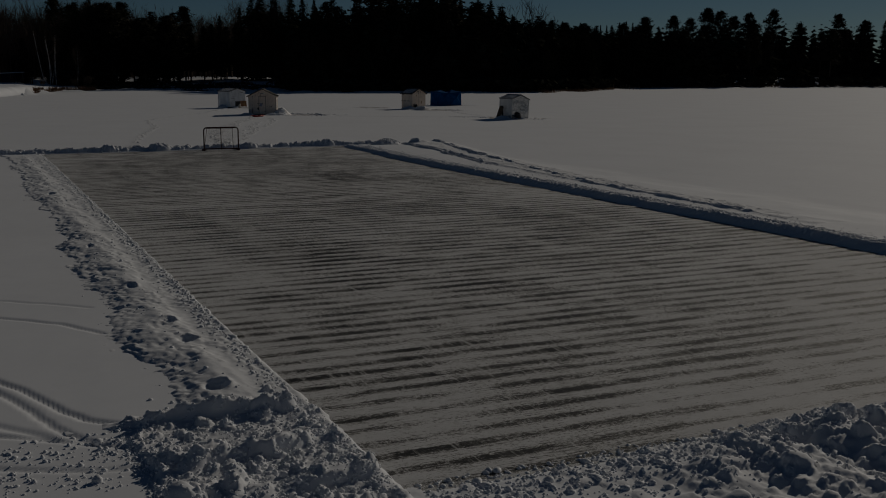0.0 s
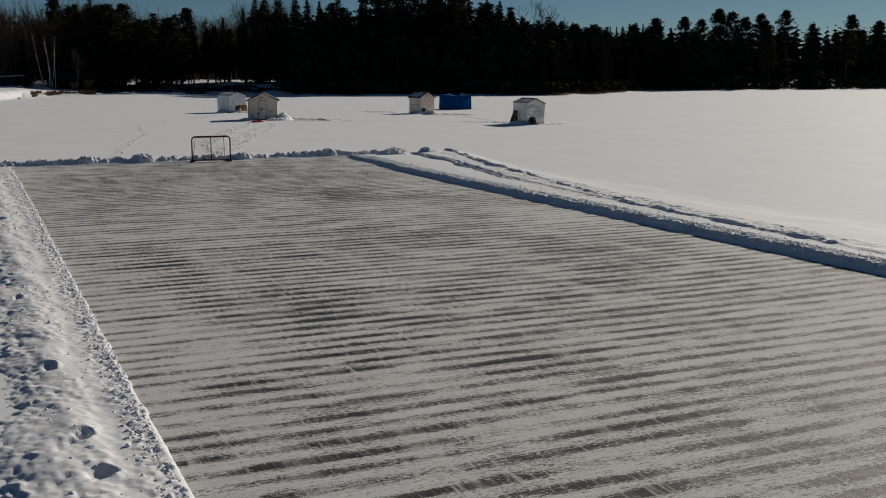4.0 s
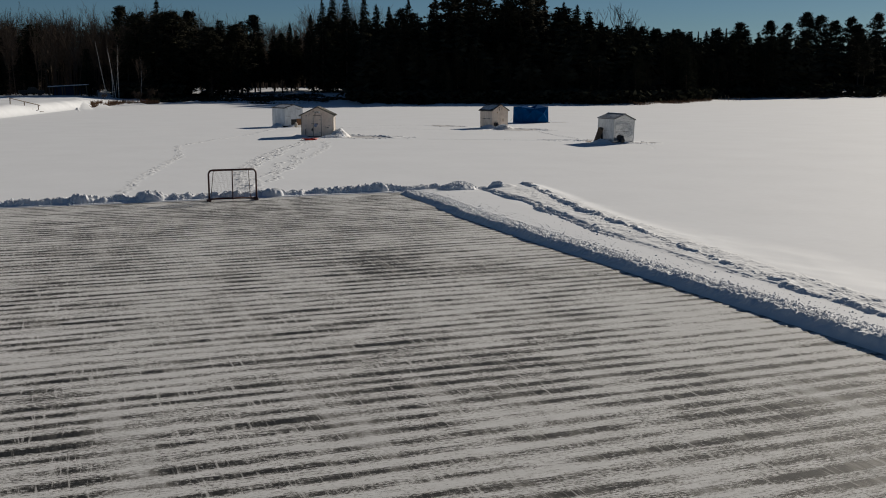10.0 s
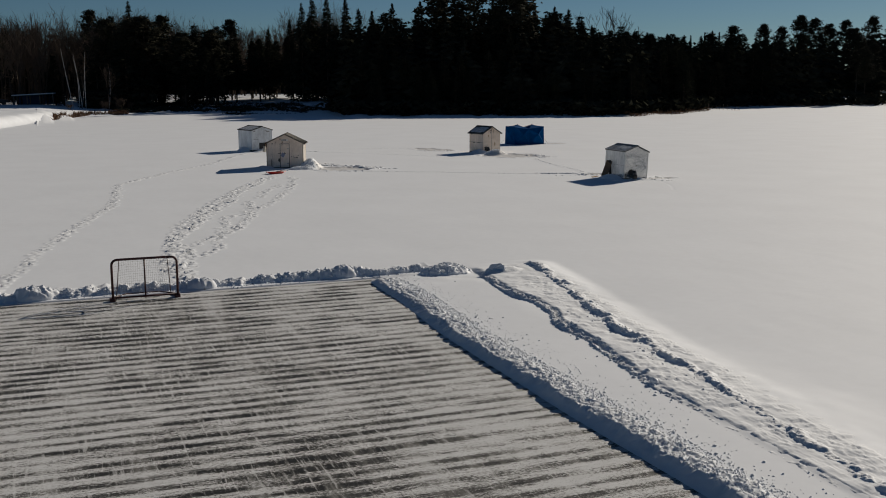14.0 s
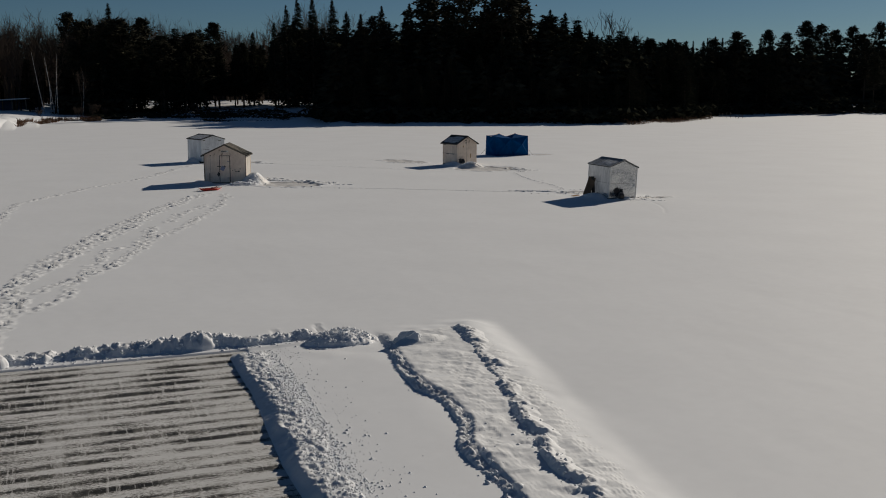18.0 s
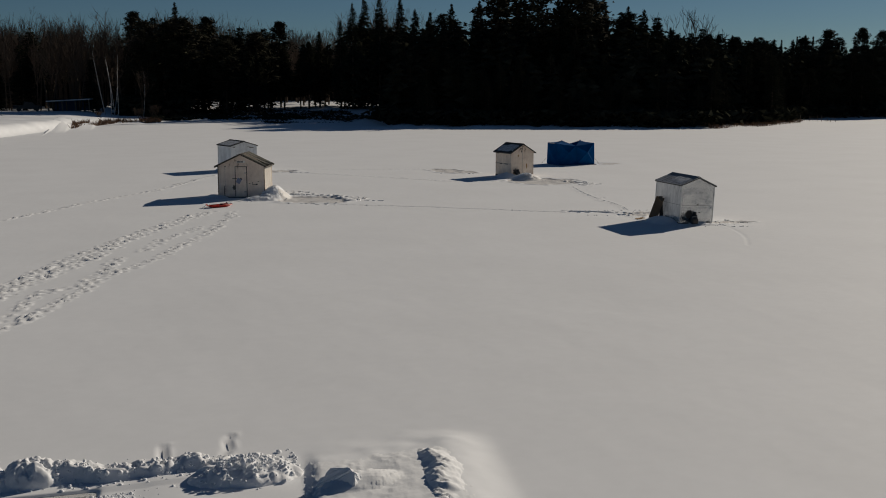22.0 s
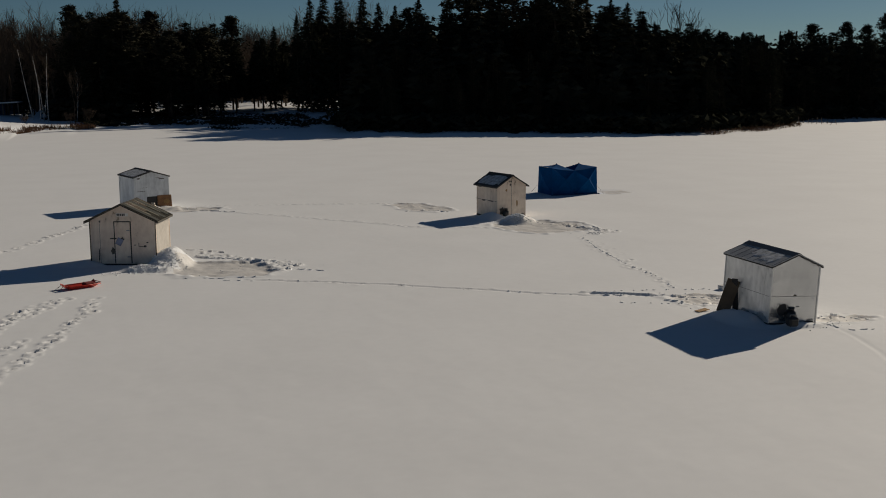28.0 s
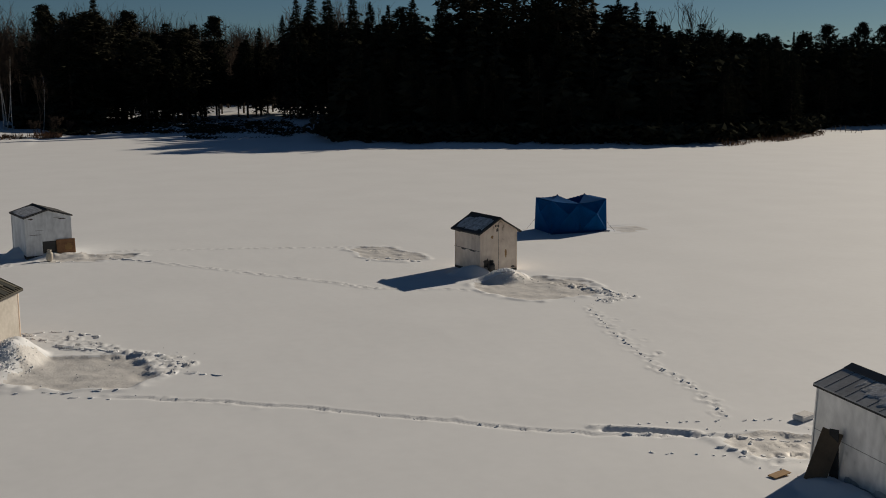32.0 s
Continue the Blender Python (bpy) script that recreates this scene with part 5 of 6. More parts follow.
blot(a, "stain", 0.3, 0.9, 1.16, 1.18, 28)
# flat black panel on the wall stands for the shade inside the hatch
part("hatch_opening", box(0.7, 1.3, -0.006, -0.001, 0.12, 0.66), BLACK, a, "flat black panel for the shade inside the open hatch")
hatch = thing("plywood_sheet", HA @ pose(1.28, -0.12, 0.05, -6, 0, 3), "orange-brown plywood sheet leaning by the hatch of the grey hut", "plywood sheet")
part("sheet", box(0, 0.84, -0.015, 0.0, 0.0, 0.66, 0.004), PLANK, hatch)
blot(hatch, "knot_patch", 0.35, 0.75, 0.12, 0.5, 15, OCHRE, -0.02, "yellow worn patch")
propane(HA @ pose(0.75, -0.85, -0.1), TANK, "cream gas cylinder standing in the snow before the grey hut")

# cream hut with the black roof
HC = pose(32.78, 51.6, 0.05, 0, 0, 13)
c = hut(HC, 1.8, 1.95, 1.68, 2.2, 0.15, CREAM, ROOFK, "cream-painted plywood fishing hut with a snow-dusted black roof", 0.0, 0, (0.9,))
part("seam", box(-0.004, 0.0, 0.05, 2.05, 0.85, 0.868), DIRT, c, "dark sheet joint")
blot(c, "soot", 0.12, 0.5, 0.1, 0.58, 9)
name_bars(c, 0.72, 1.84, 3, 0.09)
blot(c, "stain", 0.76, 0.9, 1.62, 1.8, 31)
blot(c, "stain", 0.5, 0.66, 1.36, 1.5, 32, OCHRE, -0.0055, "brown stain")
blot(c, "stain", 1.2, 1.32, 0.5, 0.9, 33, OCHRE, -0.0055, "brown stain")
blot(c, "stain", 1.5, 1.74, 0.05, 0.16, 34)
for k, (q0, q1, z0, z1) in enumerate(((0.3, 0.9, 0.8, 0.86), (1.1, 1.5, 0.78, 0.87), (0.1, 0.5, 0.05, 0.14), (1.5, 1.9, 1.5, 1.56))):
    blot(c, "stain", q0, q1, z0, z1, 150 + k, None, -0.0055, "dark stain", True)
for k, (u, v, ru, rv) in enumerate(((0.55, 0.7, 0.38, 0.7), (0.6, 1.55, 0.32, 0.4))):
    roof_snow(c, 1.8, 1.68, 2.2, u, v, ru, rv, 60 + k, FROSTY, -1, 0.75)
propane(HC @ pose(0.4, -0.22, 0.0), BLACK, "black gas cylinder against the cream hut")

# white hut with the ribbed metal roof
HD = pose(31.6, 26.3, 0.06, 0, 2.6, -1.5)
d = hut(HD, 1.64, 2.5, 1.76, 2.1, 0.07, SHEET, ROOFM, "white-grey sheet-clad fishing hut with a ribbed grey metal roof", 0.84, 9, (), TRIM, None, None, TRIM, None, FOIL)
band = part("ridge_band", prism([(0.62, 2.1 + 0.05 - 0.2 * 0.415), (0.82, 2.1 + 0.058), (0.82, 2.1 + 0.05), (0.62, 2.1 + 0.042 - 0.2 * 0.415)], -0.07, 2.57), BLACK, d, "dark tarred band along the ridge")
for k, (q0, q1, z0, z1) in enumerate(((0.02, 0.7, 0.04, 0.3), (0.5, 1.1, 0.05, 0.2), (1.0, 1.5, 0.04, 0.24), (1.7, 2.1, 0.3, 0.62))):
    blot(d, "grime", q0, q1, z0, z1, 130 + k, GRIME, -0.0055 - 0.0006 * k, "grey grimy patch", True)
for k, (q0, q1, z0, z1) in enumerate(((0.9, 1.05, 0.5, 0.56), (1.3, 1.6, 0.08, 0.16))):
    blot(d, "grime", q0, q1, z0, z1, 140 + k, GRIME, -0.0055, "grey grimy patch")
blot(d, "soot", 0.26, 0.62, 0.2, 0.7, 12)
blot(d, "stain", 0.78, 0.92, 0.84, 0.9, 16)
blot(d, "stain", 1.2, 1.62, 0.03, 0.1, 18)
blot(d, "stain", 0.1, 0.8, 0.03, 0.16, 17, material("grey_scuff", (0.4, 0.4, 0.4), 0.7, scale=5), -0.006, "scuffed grey patch", True)
roof_snow(d, 1.64, 1.76, 2.1, 0.5, 0.5, 0.28, 0.42, 70, FROSTY, -1, 0.55)
roof_snow(d, 1.64, 1.76, 2.1, 0.4, 1.25, 0.3, 0.5, 71, FROSTY, -1, 0.3)
propane(HD @ pose(0.62, -0.2, 0.06), BLACK, "black gas cylinder against the white hut")
stove = thing("heater", HD @ pose(0.27, -0.54, 0.06), "squat black gas heater beside the white hut", "heater")
part("body", box(0.04, 0.36, -0.1, 0.15, 0.0, 0.27, 0.05), BLACK, stove)
part("grille", box(0.1, 0.3, -0.112, -0.101, 0.06, 0.17, 0.004), TRIM, stove, "dark grille")
part("handle", tube([(0.09, 0, 0.26), (0.09, 0, 0.34), (0.31, 0, 0.34), (0.31, 0, 0.26)], 0.012, 6), STEEL, stove, "", True)
for mm, at, lean in ((BOARD, (-0.46, 1.75, 0.0), 18), (TRIM, (-0.03, 1.7, 0.0), -6)):
    pl = thing("plank", HD @ pose(*at, 0, lean, 0), "dark brown plank of a trestle leaning at the white hut's side", "plank", "planks leaning on the hut")
    board = part("board", box(-0.02, 0.02, -0.2 if lean > 0 else -0.09, 0.2 if lean > 0 else 0.09, 0.0, 1.08, 0.004), mm, pl)
    board.matrix_local = pose(0, 0, 0, 0, 0, 42 if lean > 0 else 30)
scrap = thing("wood_scrap", pose(30.9, 28.75, 0.02, 2, -3, 15), "yellow plywood offcut lying on the snow", "wood scrap")
part("sheet", box(-0.24, 0.24, -0.1, 0.1, 0, 0.02, 0.004), OCHRE, scrap)
blk = thing("snow_block", pose(33.6, 31.6, 0.0, 0, 0, 20), "flat grey block of ice on the snow", "ice block")
part("block", box(-0.25, 0.25, -0.15, 0.15, 0, 0.14, 0.03), PACKED, blk)


# ---- blue hub tent ----
def tent(m, w=3.8, d=2.0, eave=1.5, peak=1.92):
    g_tent = thing("hub_tent", m, "blue double-hub pop-up fishing tent pitched on the snow", "tent")
    n = 12
    half = w / 2

    def wall(points_low, points_high, out, name, mat):
        # a cloth panel pulled out at its hub: four facets, each a little slack
        bm = bmesh.new()
        ring = [Vector(points_low[0]), Vector(points_low[1]), Vector(points_high[1]), Vector(points_high[0])]
        hub = (ring[0] + ring[1]) * 0.19 + (ring[2] + ring[3]) * 0.31 + Vector(out)
        for q in range(4):
            a, b2 = ring[q], ring[(q + 1) % 4]
            grid = []
            for i in range(9):
                f = i / 8
                row = []
                for j in range(9):
                    g = j / 8
                    slack = 0.05 * math.sin(math.pi * f) * math.sin(math.pi * g)
                    p = hub.lerp(a.lerp(b2, g), f)
                    row.append(bm.verts.new(p - Vector(out).normalized() * slack - Vector((0, 0, 0.05 * math.sin(math.pi * g) * f if q == 2 else 0))))
                grid.append(row)
            for i in range(8):
                for j in range(8):
                    bm.faces.new((grid[i][j], grid[i + 1][j], grid[i + 1][j + 1], grid[i][j + 1]))
        bmesh.ops.remove_doubles(bm, verts=list(bm.verts), dist=0.0005)
        return part(name, bm, mat, g_tent)

    outer, seam = eave + 0.22, eave + 0.02
    for k in range(2):
        x0, x1 = k * half, (k + 1) * half
        e0, e1 = (outer, seam) if k == 0 else (seam, outer)
        wall(((x0, 0, 0), (x1, 0, 0)), ((x0, 0.12, e0), (x1, 0.12, e1)), (0, -0.42, 0), "front_panel", BLUE)
        wall(((x1, d, 0), (x0, d, 0)), ((x1, d - 0.12, e1), (x0, d - 0.12, e0)), (0, 0.2, 0), "back_panel", BLUE)
        bm = bmesh.new()
        grid = []
        for i in range(n + 1):
            col = []
            for j in range(n + 1):
                f, q = i / n, j / n
                up = 1 - max(abs(2 * f - 1), abs(2 * q - 1)) ** 0.8
                ed = e0 + (e1 - e0) * f
                col.append(bm.verts.new((x0 + (x1 - x0) * f, 0.12 + (d - 0.24) * q, ed - 0.04 * math.sin(math.pi * f) * (1 - up) + (peak - ed) * up)))
            grid.append(col)
        for i in range(n):
            for j in range(n):
                bm.faces.new((grid[i][j], grid[i + 1][j], grid[i + 1][j + 1], grid[i][j + 1]))
        part("roof_panel", bm, BLUE, g_tent)
        cx = (x0 + x1) / 2
        part("hub", lathe([(0.04, 0), (0.04, 0.015), (0.02, 0.02)], 10, None, (cx, d / 2, peak)), BLACK, g_tent, "black hub")
        part("hub", lathe([(0.04, 0), (0.04, 0.03), (0.02, 0.05)], 10), BLACK, g_tent, "black hub").matrix_local = pose(cx, -0.16, eave / 2, 90, 0, 0)
        for sx, sy in ((x0 + 0.05, 0.16), (x1 - 0.05, 0.16), (x0 + 0.05, d - 0.16), (x1 - 0.05, d - 0.16)):
            part("pole", tube([(cx, d / 2, peak - 0.02), (sx, sy, eave - 0.15)], 0.008, 5), BLACK, g_tent)
    wall(((0, d, 0), (0, 0, 0)), ((0.0, d - 0.12, outer), (0.0, 0.12, outer)), (-0.2, 0, 0), "side_panel", BLUE)
    wall(((w, 0, 0), (w, d, 0)), ((w, 0.12, outer), (w, d - 0.12, outer)), (0.2, 0, 0), "side_panel", BLUE)
    for s, (x, y) in enumerate(((0, 0), (w, 0), (0, d), (w, d), (half, 0))):
        part("corner_tie", tube([(x, y, 0.5), (x + (0.35 if x > half else -0.35 if x < half else 0), y - (0.25 if y == 0 else -0.25), 0.0)], 0.006, 4), BLACK, g_tent, "thin guy line")
    part("skirt", box(-0.12, w + 0.12, -0.14, -0.02, 0.0, 0.05, 0.01), NAVY, g_tent, "dark skirt on the snow")
    return g_tent


tent(pose(40.15, 61.0, 0.0, 0, 0, 2), 3.2, 2.15)


# ---- red sled ----
def sled(m):
    g = thing("sled", m, "red plastic pull sled lying on the snow before the narrow door", "sled")
    nx_, ny_ = 16, 10
    X, Y = np.meshgrid(np.linspace(-0.62, 0.62, nx_), np.linspace(-0.27, 0.27, ny_), indexing="ij")
    z = 0.02 + 0.09 * np.clip((np.abs(Y) - 0.17) / 0.1, 0, 1) + 0.1 * np.clip((np.abs(X) - 0.4) / 0.22, 0, 1) ** 1.5
    V = np.concatenate([np.stack([X.ravel(), Y.ravel(), z.ravel()], 1), np.stack([X.ravel(), Y.ravel(), z.ravel() - 0.015], 1)])
    F = grid_faces(nx_, ny_)
    shell = new("shell", mesh_from("shell", V, np.concatenate([F, F[:, ::-1] + nx_ * ny_]), [RED]))
    shell.parent = g
    rim = [(-0.62, -0.27, 0.31), (0.62, -0.27, 0.31), (0.62, 0.27, 0.31), (-0.62, 0.27, 0.31), (-0.62, -0.27, 0.31)]
    for p, q in zip(rim, rim[1:]):
        part("rim", tube([(p[0], p[1], 0.12 if p[1] == q[1] else 0.16), (q[0], q[1], 0.12 if p[1] == q[1] else 0.16)], 0.014, 6), RED, g, "", True)
    part("rope", tube([(-0.6, -0.1, 0.2), (-0.85, -0.15, 0.05), (-1.0, 0.0, 0.02), (-0.85, 0.12, 0.05), (-0.6, 0.1, 0.2)], 0.008, 5), BLACK, g, "thin tow rope", True)
    part("load", box(0.1, 0.5, -0.17, 0.17, 0.04, 0.17, 0.04), material("dark_red_bag", (0.2, 0.02, 0.02), 0.8, scale=6), g, "dark red bag")
    return g


sled(pose(12.15, 38.95, 0.0, 0, 0, 26))


# ---- trees ----
def fans(rows, seed):
    """Needle sprays: rows of x, y, z, heading, length, width, droop. Each is a pointed leaf folded along its middle."""
    R = np.array(rows, float)
    rng = np.random.default_rng(seed)
    x, y, z, a, ln, wd, dr = R.T
    o = np.stack([np.cos(a), np.sin(a), -dr], 1)
    s = np.stack([-np.sin(a), np.cos(a), rng.uniform(-0.5, 0.5, len(a))], 1)
    p = np.stack([x, y, z], 1)
    k = len(R)
    V = np.zeros((k, 4, 3))
    V[:, 0] = p - o * ln[:, None] * 0.5
    V[:, 1] = p + s * wd[:, None] * 0.5 - [0, 0, 1] * (wd * 0.4)[:, None]
    V[:, 2] = p + o * ln[:, None] * 0.5
    V[:, 3] = p - s * wd[:, None] * 0.5 - [0, 0, 1] * (wd * 0.4)[:, None]
    F = np.array([[0, 1, 2], [0, 2, 3]])
    return V.reshape(-1, 3), (F[None] + (np.arange(k) * 4)[:, None, None]).reshape(-1, 3)


def spruce_rows(rnd, h=20.0, rmax=3.2, start=0.1, power=0.85, ragged=0.3):
    """Boughs all round the stem at uneven heights, each a few overlapping drooping sprays; ragged makes some long, some missing."""
    rows = []
    twist = rnd.uniform(0, 6)
    arms = [(rnd.random(), rnd.uniform(0, 6.28), rnd.uniform(-1, 1)) for q in range(26)]
    for k in range(760):
        f = rnd.random() ** 0.75
        z = h * (start + (0.985 - start) * f)
        a = rnd.uniform(0, 2 * math.pi)
        near_arm = sum(w * math.exp(-(((f - g) / 0.045) ** 2)) * max(0.0, math.cos(a - b)) for g, b, w in arms)
        r = rmax * max(0.02, 1 - f) ** power * (1 + 0.12 * math.sin(a + twist + 2 * f) + 0.08 * math.sin(9 * f + twist)) * (1 + ragged * near_arm) * (0.7 if f < 0.08 else 1)
        ln = max(0.15, r * rnd.uniform(0.5, 1.08))
        droop = rnd.uniform(0.05, 0.5) - 0.6 * max(0.0, f - 0.7)
        for g in (0.42, 0.74, 0.97):
            rows.append((ln * g * math.cos(a) + rnd.gauss(0, 0.07), ln * g * math.sin(a) + rnd.gauss(0, 0.07), z - droop * ln * g * 0.6 + rnd.gauss(0, 0.08), a + rnd.gauss(0, 0.5), 0.26 + ln * 0.34, 0.12 + ln * 0.2 * (1.15 - g * 0.6), droop + rnd.gauss(0, 0.15)))
    for q in range(3):
        rows.append((0, 0, h * (0.985 - 0.012 * q), q * 2.1, 0.14 + 0.05 * q, 0.1, -5.0))
    return rows


def pine_rows(rnd, h=22.0):
    """Tiers of rising limbs with tufts at their ends and sky between them."""
    rows, limbs = [], []
    for k in range(19):
        f = (k + rnd.random()) / 19
        z = h * (0.36 + 0.6 * f)
        r = (4.0 * math.sin(math.pi * min(1, 0.28 + 0.72 * f)) ** 0.7 + 0.5) * rnd.uniform(0.55, 1.25)
        for q in range(rnd.randint(3, 5)):
            a = rnd.uniform(0, 2 * math.pi)
            ln = r * rnd.uniform(0.6, 1.1)
            lift = rnd.uniform(0.0, 0.3) + 0.25 * f
            limbs.append(((0, 0, z), (ln * math.cos(a), ln * math.sin(a), z + ln * lift)))
            for g in range(34):
                u = rnd.uniform(0.3, 1.05)
                rows.append((ln * u * math.cos(a) + rnd.gauss(0, 0.36), ln * u * math.sin(a) + rnd.gauss(0, 0.36), z + ln * u * lift + rnd.gauss(0.12, 0.34), rnd.uniform(0, 6.3), rnd.uniform(0.45, 1.1), rnd.uniform(0.25, 0.6), rnd.uniform(-0.7, 0.2)))
    for g in range(60):
        rows.append((rnd.gauss(0, 0.45), rnd.gauss(0, 0.45), h * rnd.uniform(0.93, 1.0), rnd.uniform(0, 6.3), 0.6, 0.3, rnd.uniform(-1.2, 0.1)))
    return rows, limbs


def conifer(name, kind, seed, label, h, rmax=3.2, start=0.1, power=0.85, ragged=0.3):
    rnd = random.Random(seed)
    g = thing(name, pose(0, 0, -500), label, "tree", "trees along the shore")
    lean = rnd.gauss(0, 0.15)
    bm = tube([(0, 0, -1.0), (lean * 0.3, 0, h * 0.35), (lean, 0, h * 0.7), (lean, 0, h * 0.97)], 0.2, 7, None, True, [0.27, 0.2, 0.12, 0.03])
    if kind == "pine":
        rows, limbs = pine_rows(rnd, h)
        for p, q in limbs:
            tube([p, q], 0.06, 4, bm, False, [0.07, 0.02])
        mat = PINE
    else:
        rows, mat = spruce_rows(rnd, h, rmax, start, power, ragged), NEEDLE
        for k in range(14):
            a, z = rnd.uniform(0, 6.3), h * rnd.uniform(0.06, start + 0.15)
            tube([(0, 0, z), (1.3 * math.cos(a), 1.3 * math.sin(a), z - 0.2)], 0.03, 3, bm, False, [0.035, 0.01])
    part("trunk", bm, BARK, g)
    V, F = fans(rows, seed)
    crown = new("crown", mesh_from("crown", V, F, [mat], False))
    crown.parent = g
    return g


def bare_tree(name, seed, label, h, bark, twig, spread=0.5, stems=1, depths=6):
    rnd = random.Random(seed)
    g = thing(name, pose(0, 0, -500), label, "tree", "trees along the shore")
    limb, thin = bmesh.new(), bmesh.new()

    def grow(p, d, ln, r, depth):
        q = p + d * ln * 0.5 + Vector((rnd.gauss(0, 0.05), rnd.gauss(0, 0.05), 0)) * ln
        e = q + (d + Vector((rnd.gauss(0, 0.12), rnd.gauss(0, 0.12), 0.08))).normalized() * ln * 0.5
        tube([p, q, e], r, 5 if depth < 2 else 3, limb if depth < 2 else thin, False, [r, r * 0.85, r * 0.62])
        if depth == depths:
            return
        for k in range(2 if depth < 1 else rnd.choice((2, 3, 3))):
            t = rnd.uniform(0.35, 1.0) if k else 1.0
            start = p.lerp(e, t)
            out = Vector((rnd.gauss(0, 1), rnd.gauss(0, 1), rnd.uniform(-0.1, 0.6))).normalized()
            nd = (d * (1 - spread) + out * spread + Vector((0, 0, 0.18))).normalized()
            grow(start, nd, ln * rnd.uniform(0.55, 0.78), max(r * 0.58, 0.026), depth + 1)

    for s in range(stems):
        base = Vector((rnd.gauss(0, 0.35) if stems > 1 else 0, rnd.gauss(0, 0.35) if stems > 1 else 0, -0.5))
        lean = Vector((rnd.gauss(0, 0.13), rnd.gauss(0, 0.06), 1)).normalized() if stems > 1 else Vector((0, 0, 1))
        grow(base, lean, h * (0.42 if depths > 4 else 0.55), 0.011 * h if stems == 1 else 0.065, 0)
    part("trunk", limb, bark, g)
    part("crown", thin, twig, g)
    return g


SPRUCE = [conifer("spruce", "spruce", s, "tall dark spruce with drooping boughs at the lake shore", 20, r, st, pw, rg)
          for s, r, st, pw, rg in ((1, 3.9, 0.03, 0.8, 0.3), (2, 3.2, 0.05, 0.7, 0.5), (3, 4.6, 0.03, 0.85, 0.7), (4, 3.0, 0.04, 0.65, 0.3), (5, 4.4, 0.03, 0.55, 0.6))]
CEDAR = [conifer("white_cedar", "spruce", s, "bushy dark cedar with a blunt uneven top", 20, r, 0.02, 0.38, 0.6) for s, r in ((15, 3.0), (16, 3.6), (17, 2.6))]
TRUNKY = [conifer("spruce", "spruce", s, "dark spruce with a bare lower trunk by the clearing", 20, 4.0, 0.23, 0.5, 0.6) for s in (11, 12)]
SPIRE = [conifer("balsam_fir", "spruce", s, "slender dark fir with a pointed top", 20, 2.7, 0.05, 0.85) for s in (21, 22)]
PINES = [conifer("white_pine", "pine", s, "ragged dark white pine with layered boughs", 22) for s in (31, 32, 33)]
BARE = [bare_tree("bare_tree", s, "leafless grey tree with fine twigs behind the shore", 18, BARK, TWIG, sp, 1, 5) for s, sp in ((41, 0.42), (42, 0.5), (43, 0.36))]


def birch_clump():
    """Slender white stems, each bending a little, with a few fine upper branches."""
    rnd = random.Random(51)
    g = thing("birch", pose(0, 0, -500), "clump of slender leaning white-barked birches at the water's edge", "tree", "trees along the shore")
    for x, y, lean, h, r in ((-0.9, 0.2, -1.9, 12.0, 0.085), (-0.1, -0.2, -0.7, 11.2, 0.08), (0.5, 0.3, -1.3, 10.4, 0.07), (1.1, 0.0, 0.3, 11.4, 0.08), (0.2, 0.5, 0.9, 9.0, 0.055), (5.2, 1.0, 0.4, 8.6, 0.05)):
        bend = rnd.uniform(-0.3, 0.5)
        pts = [Vector((x + lean * f + bend * math.sin(3 * f), y + 0.2 * f, -0.4 + h * f)) for f in (0, 0.15, 0.3, 0.45, 0.6, 0.75, 0.9, 1.0)]
        stem = part("stem", tube(pts, r, 6, None, True, [r * q for q in (1.15, 1, 0.9, 0.8, 0.66, 0.5, 0.3, 0.12)]), BIRCH, g, "", True)
        bm = bmesh.new()
        for q in range(16):
            f = rnd.uniform(0.5, 0.98)
            p = Vector((x + lean * f + bend * math.sin(3 * f), y + 0.2 * f, -0.4 + h * f))
            d = Vector((rnd.gauss(0, 0.5), rnd.gauss(0, 0.5), rnd.uniform(0.6, 1.2)))
            e = p + d * rnd.uniform(0.6, 1.4)
            tube([p, e], 0.02, 3, bm, False, [0.025, 0.01])
            for w in range(3):
                v = p.lerp(e, rnd.uniform(0.3, 0.9))
                tube([v, v + Vector((rnd.gauss(0, 0.4), rnd.gauss(0, 0.4), rnd.uniform(0.1, 0.7)))], 0.012, 3, bm, False)
        part("twigs", bm, TWIG, stem, "fine brown twigs")
    return g


BIRCHES = birch_clump()
BUSH = [bare_tree("bare_shrub", s, "leafless brown shrub on the bank", 4, BARK, TWIG, 0.55, 5) for s in (61, 62)]
rt = random.Random(5)


def plant(kinds, x, y, top, native, wide=None):
    """A copy of one of the kinds at x, y whose top reaches the height top."""
    base = float(land(np.array(x), np.array(y))) - 0.1
    s = (top - base) / native
    ob = copy_thing(rt.choice(kinds), pose(x, y, base, 0, 0, rt.uniform(0, 360)) @ Matrix.Diagonal((s * (wide or rt.uniform(0.85, 1.15)),) * 2 + (s, 1)))
    return ob


# how high the closed wood stands, by bearing from the near end of the rink
BEARING = [-4.0, -2.4, -0.1, 2.4, 4.3, 5.8, 7.2, 8.6, 10.1, 12.2, 13.4, 14.6, 17.6, 19.4, 20.6, 23.0, 25.4, 27.2, 28.1, 29.6, 32.6, 33.2, 35.4, 38.2, 42.7, 46.0]
RISE = [0.052, 0.055, 0.054, 0.052, 0.056, 0.058, 0.055, 0.051, 0.048, 0.046, 0.06, 0.068, 0.063, 0.065, 0.073, 0.075, 0.072, 0.068, 0.056, 0.049, 0.045, 0.041, 0.044, 0.046, 0.048, 0.047]


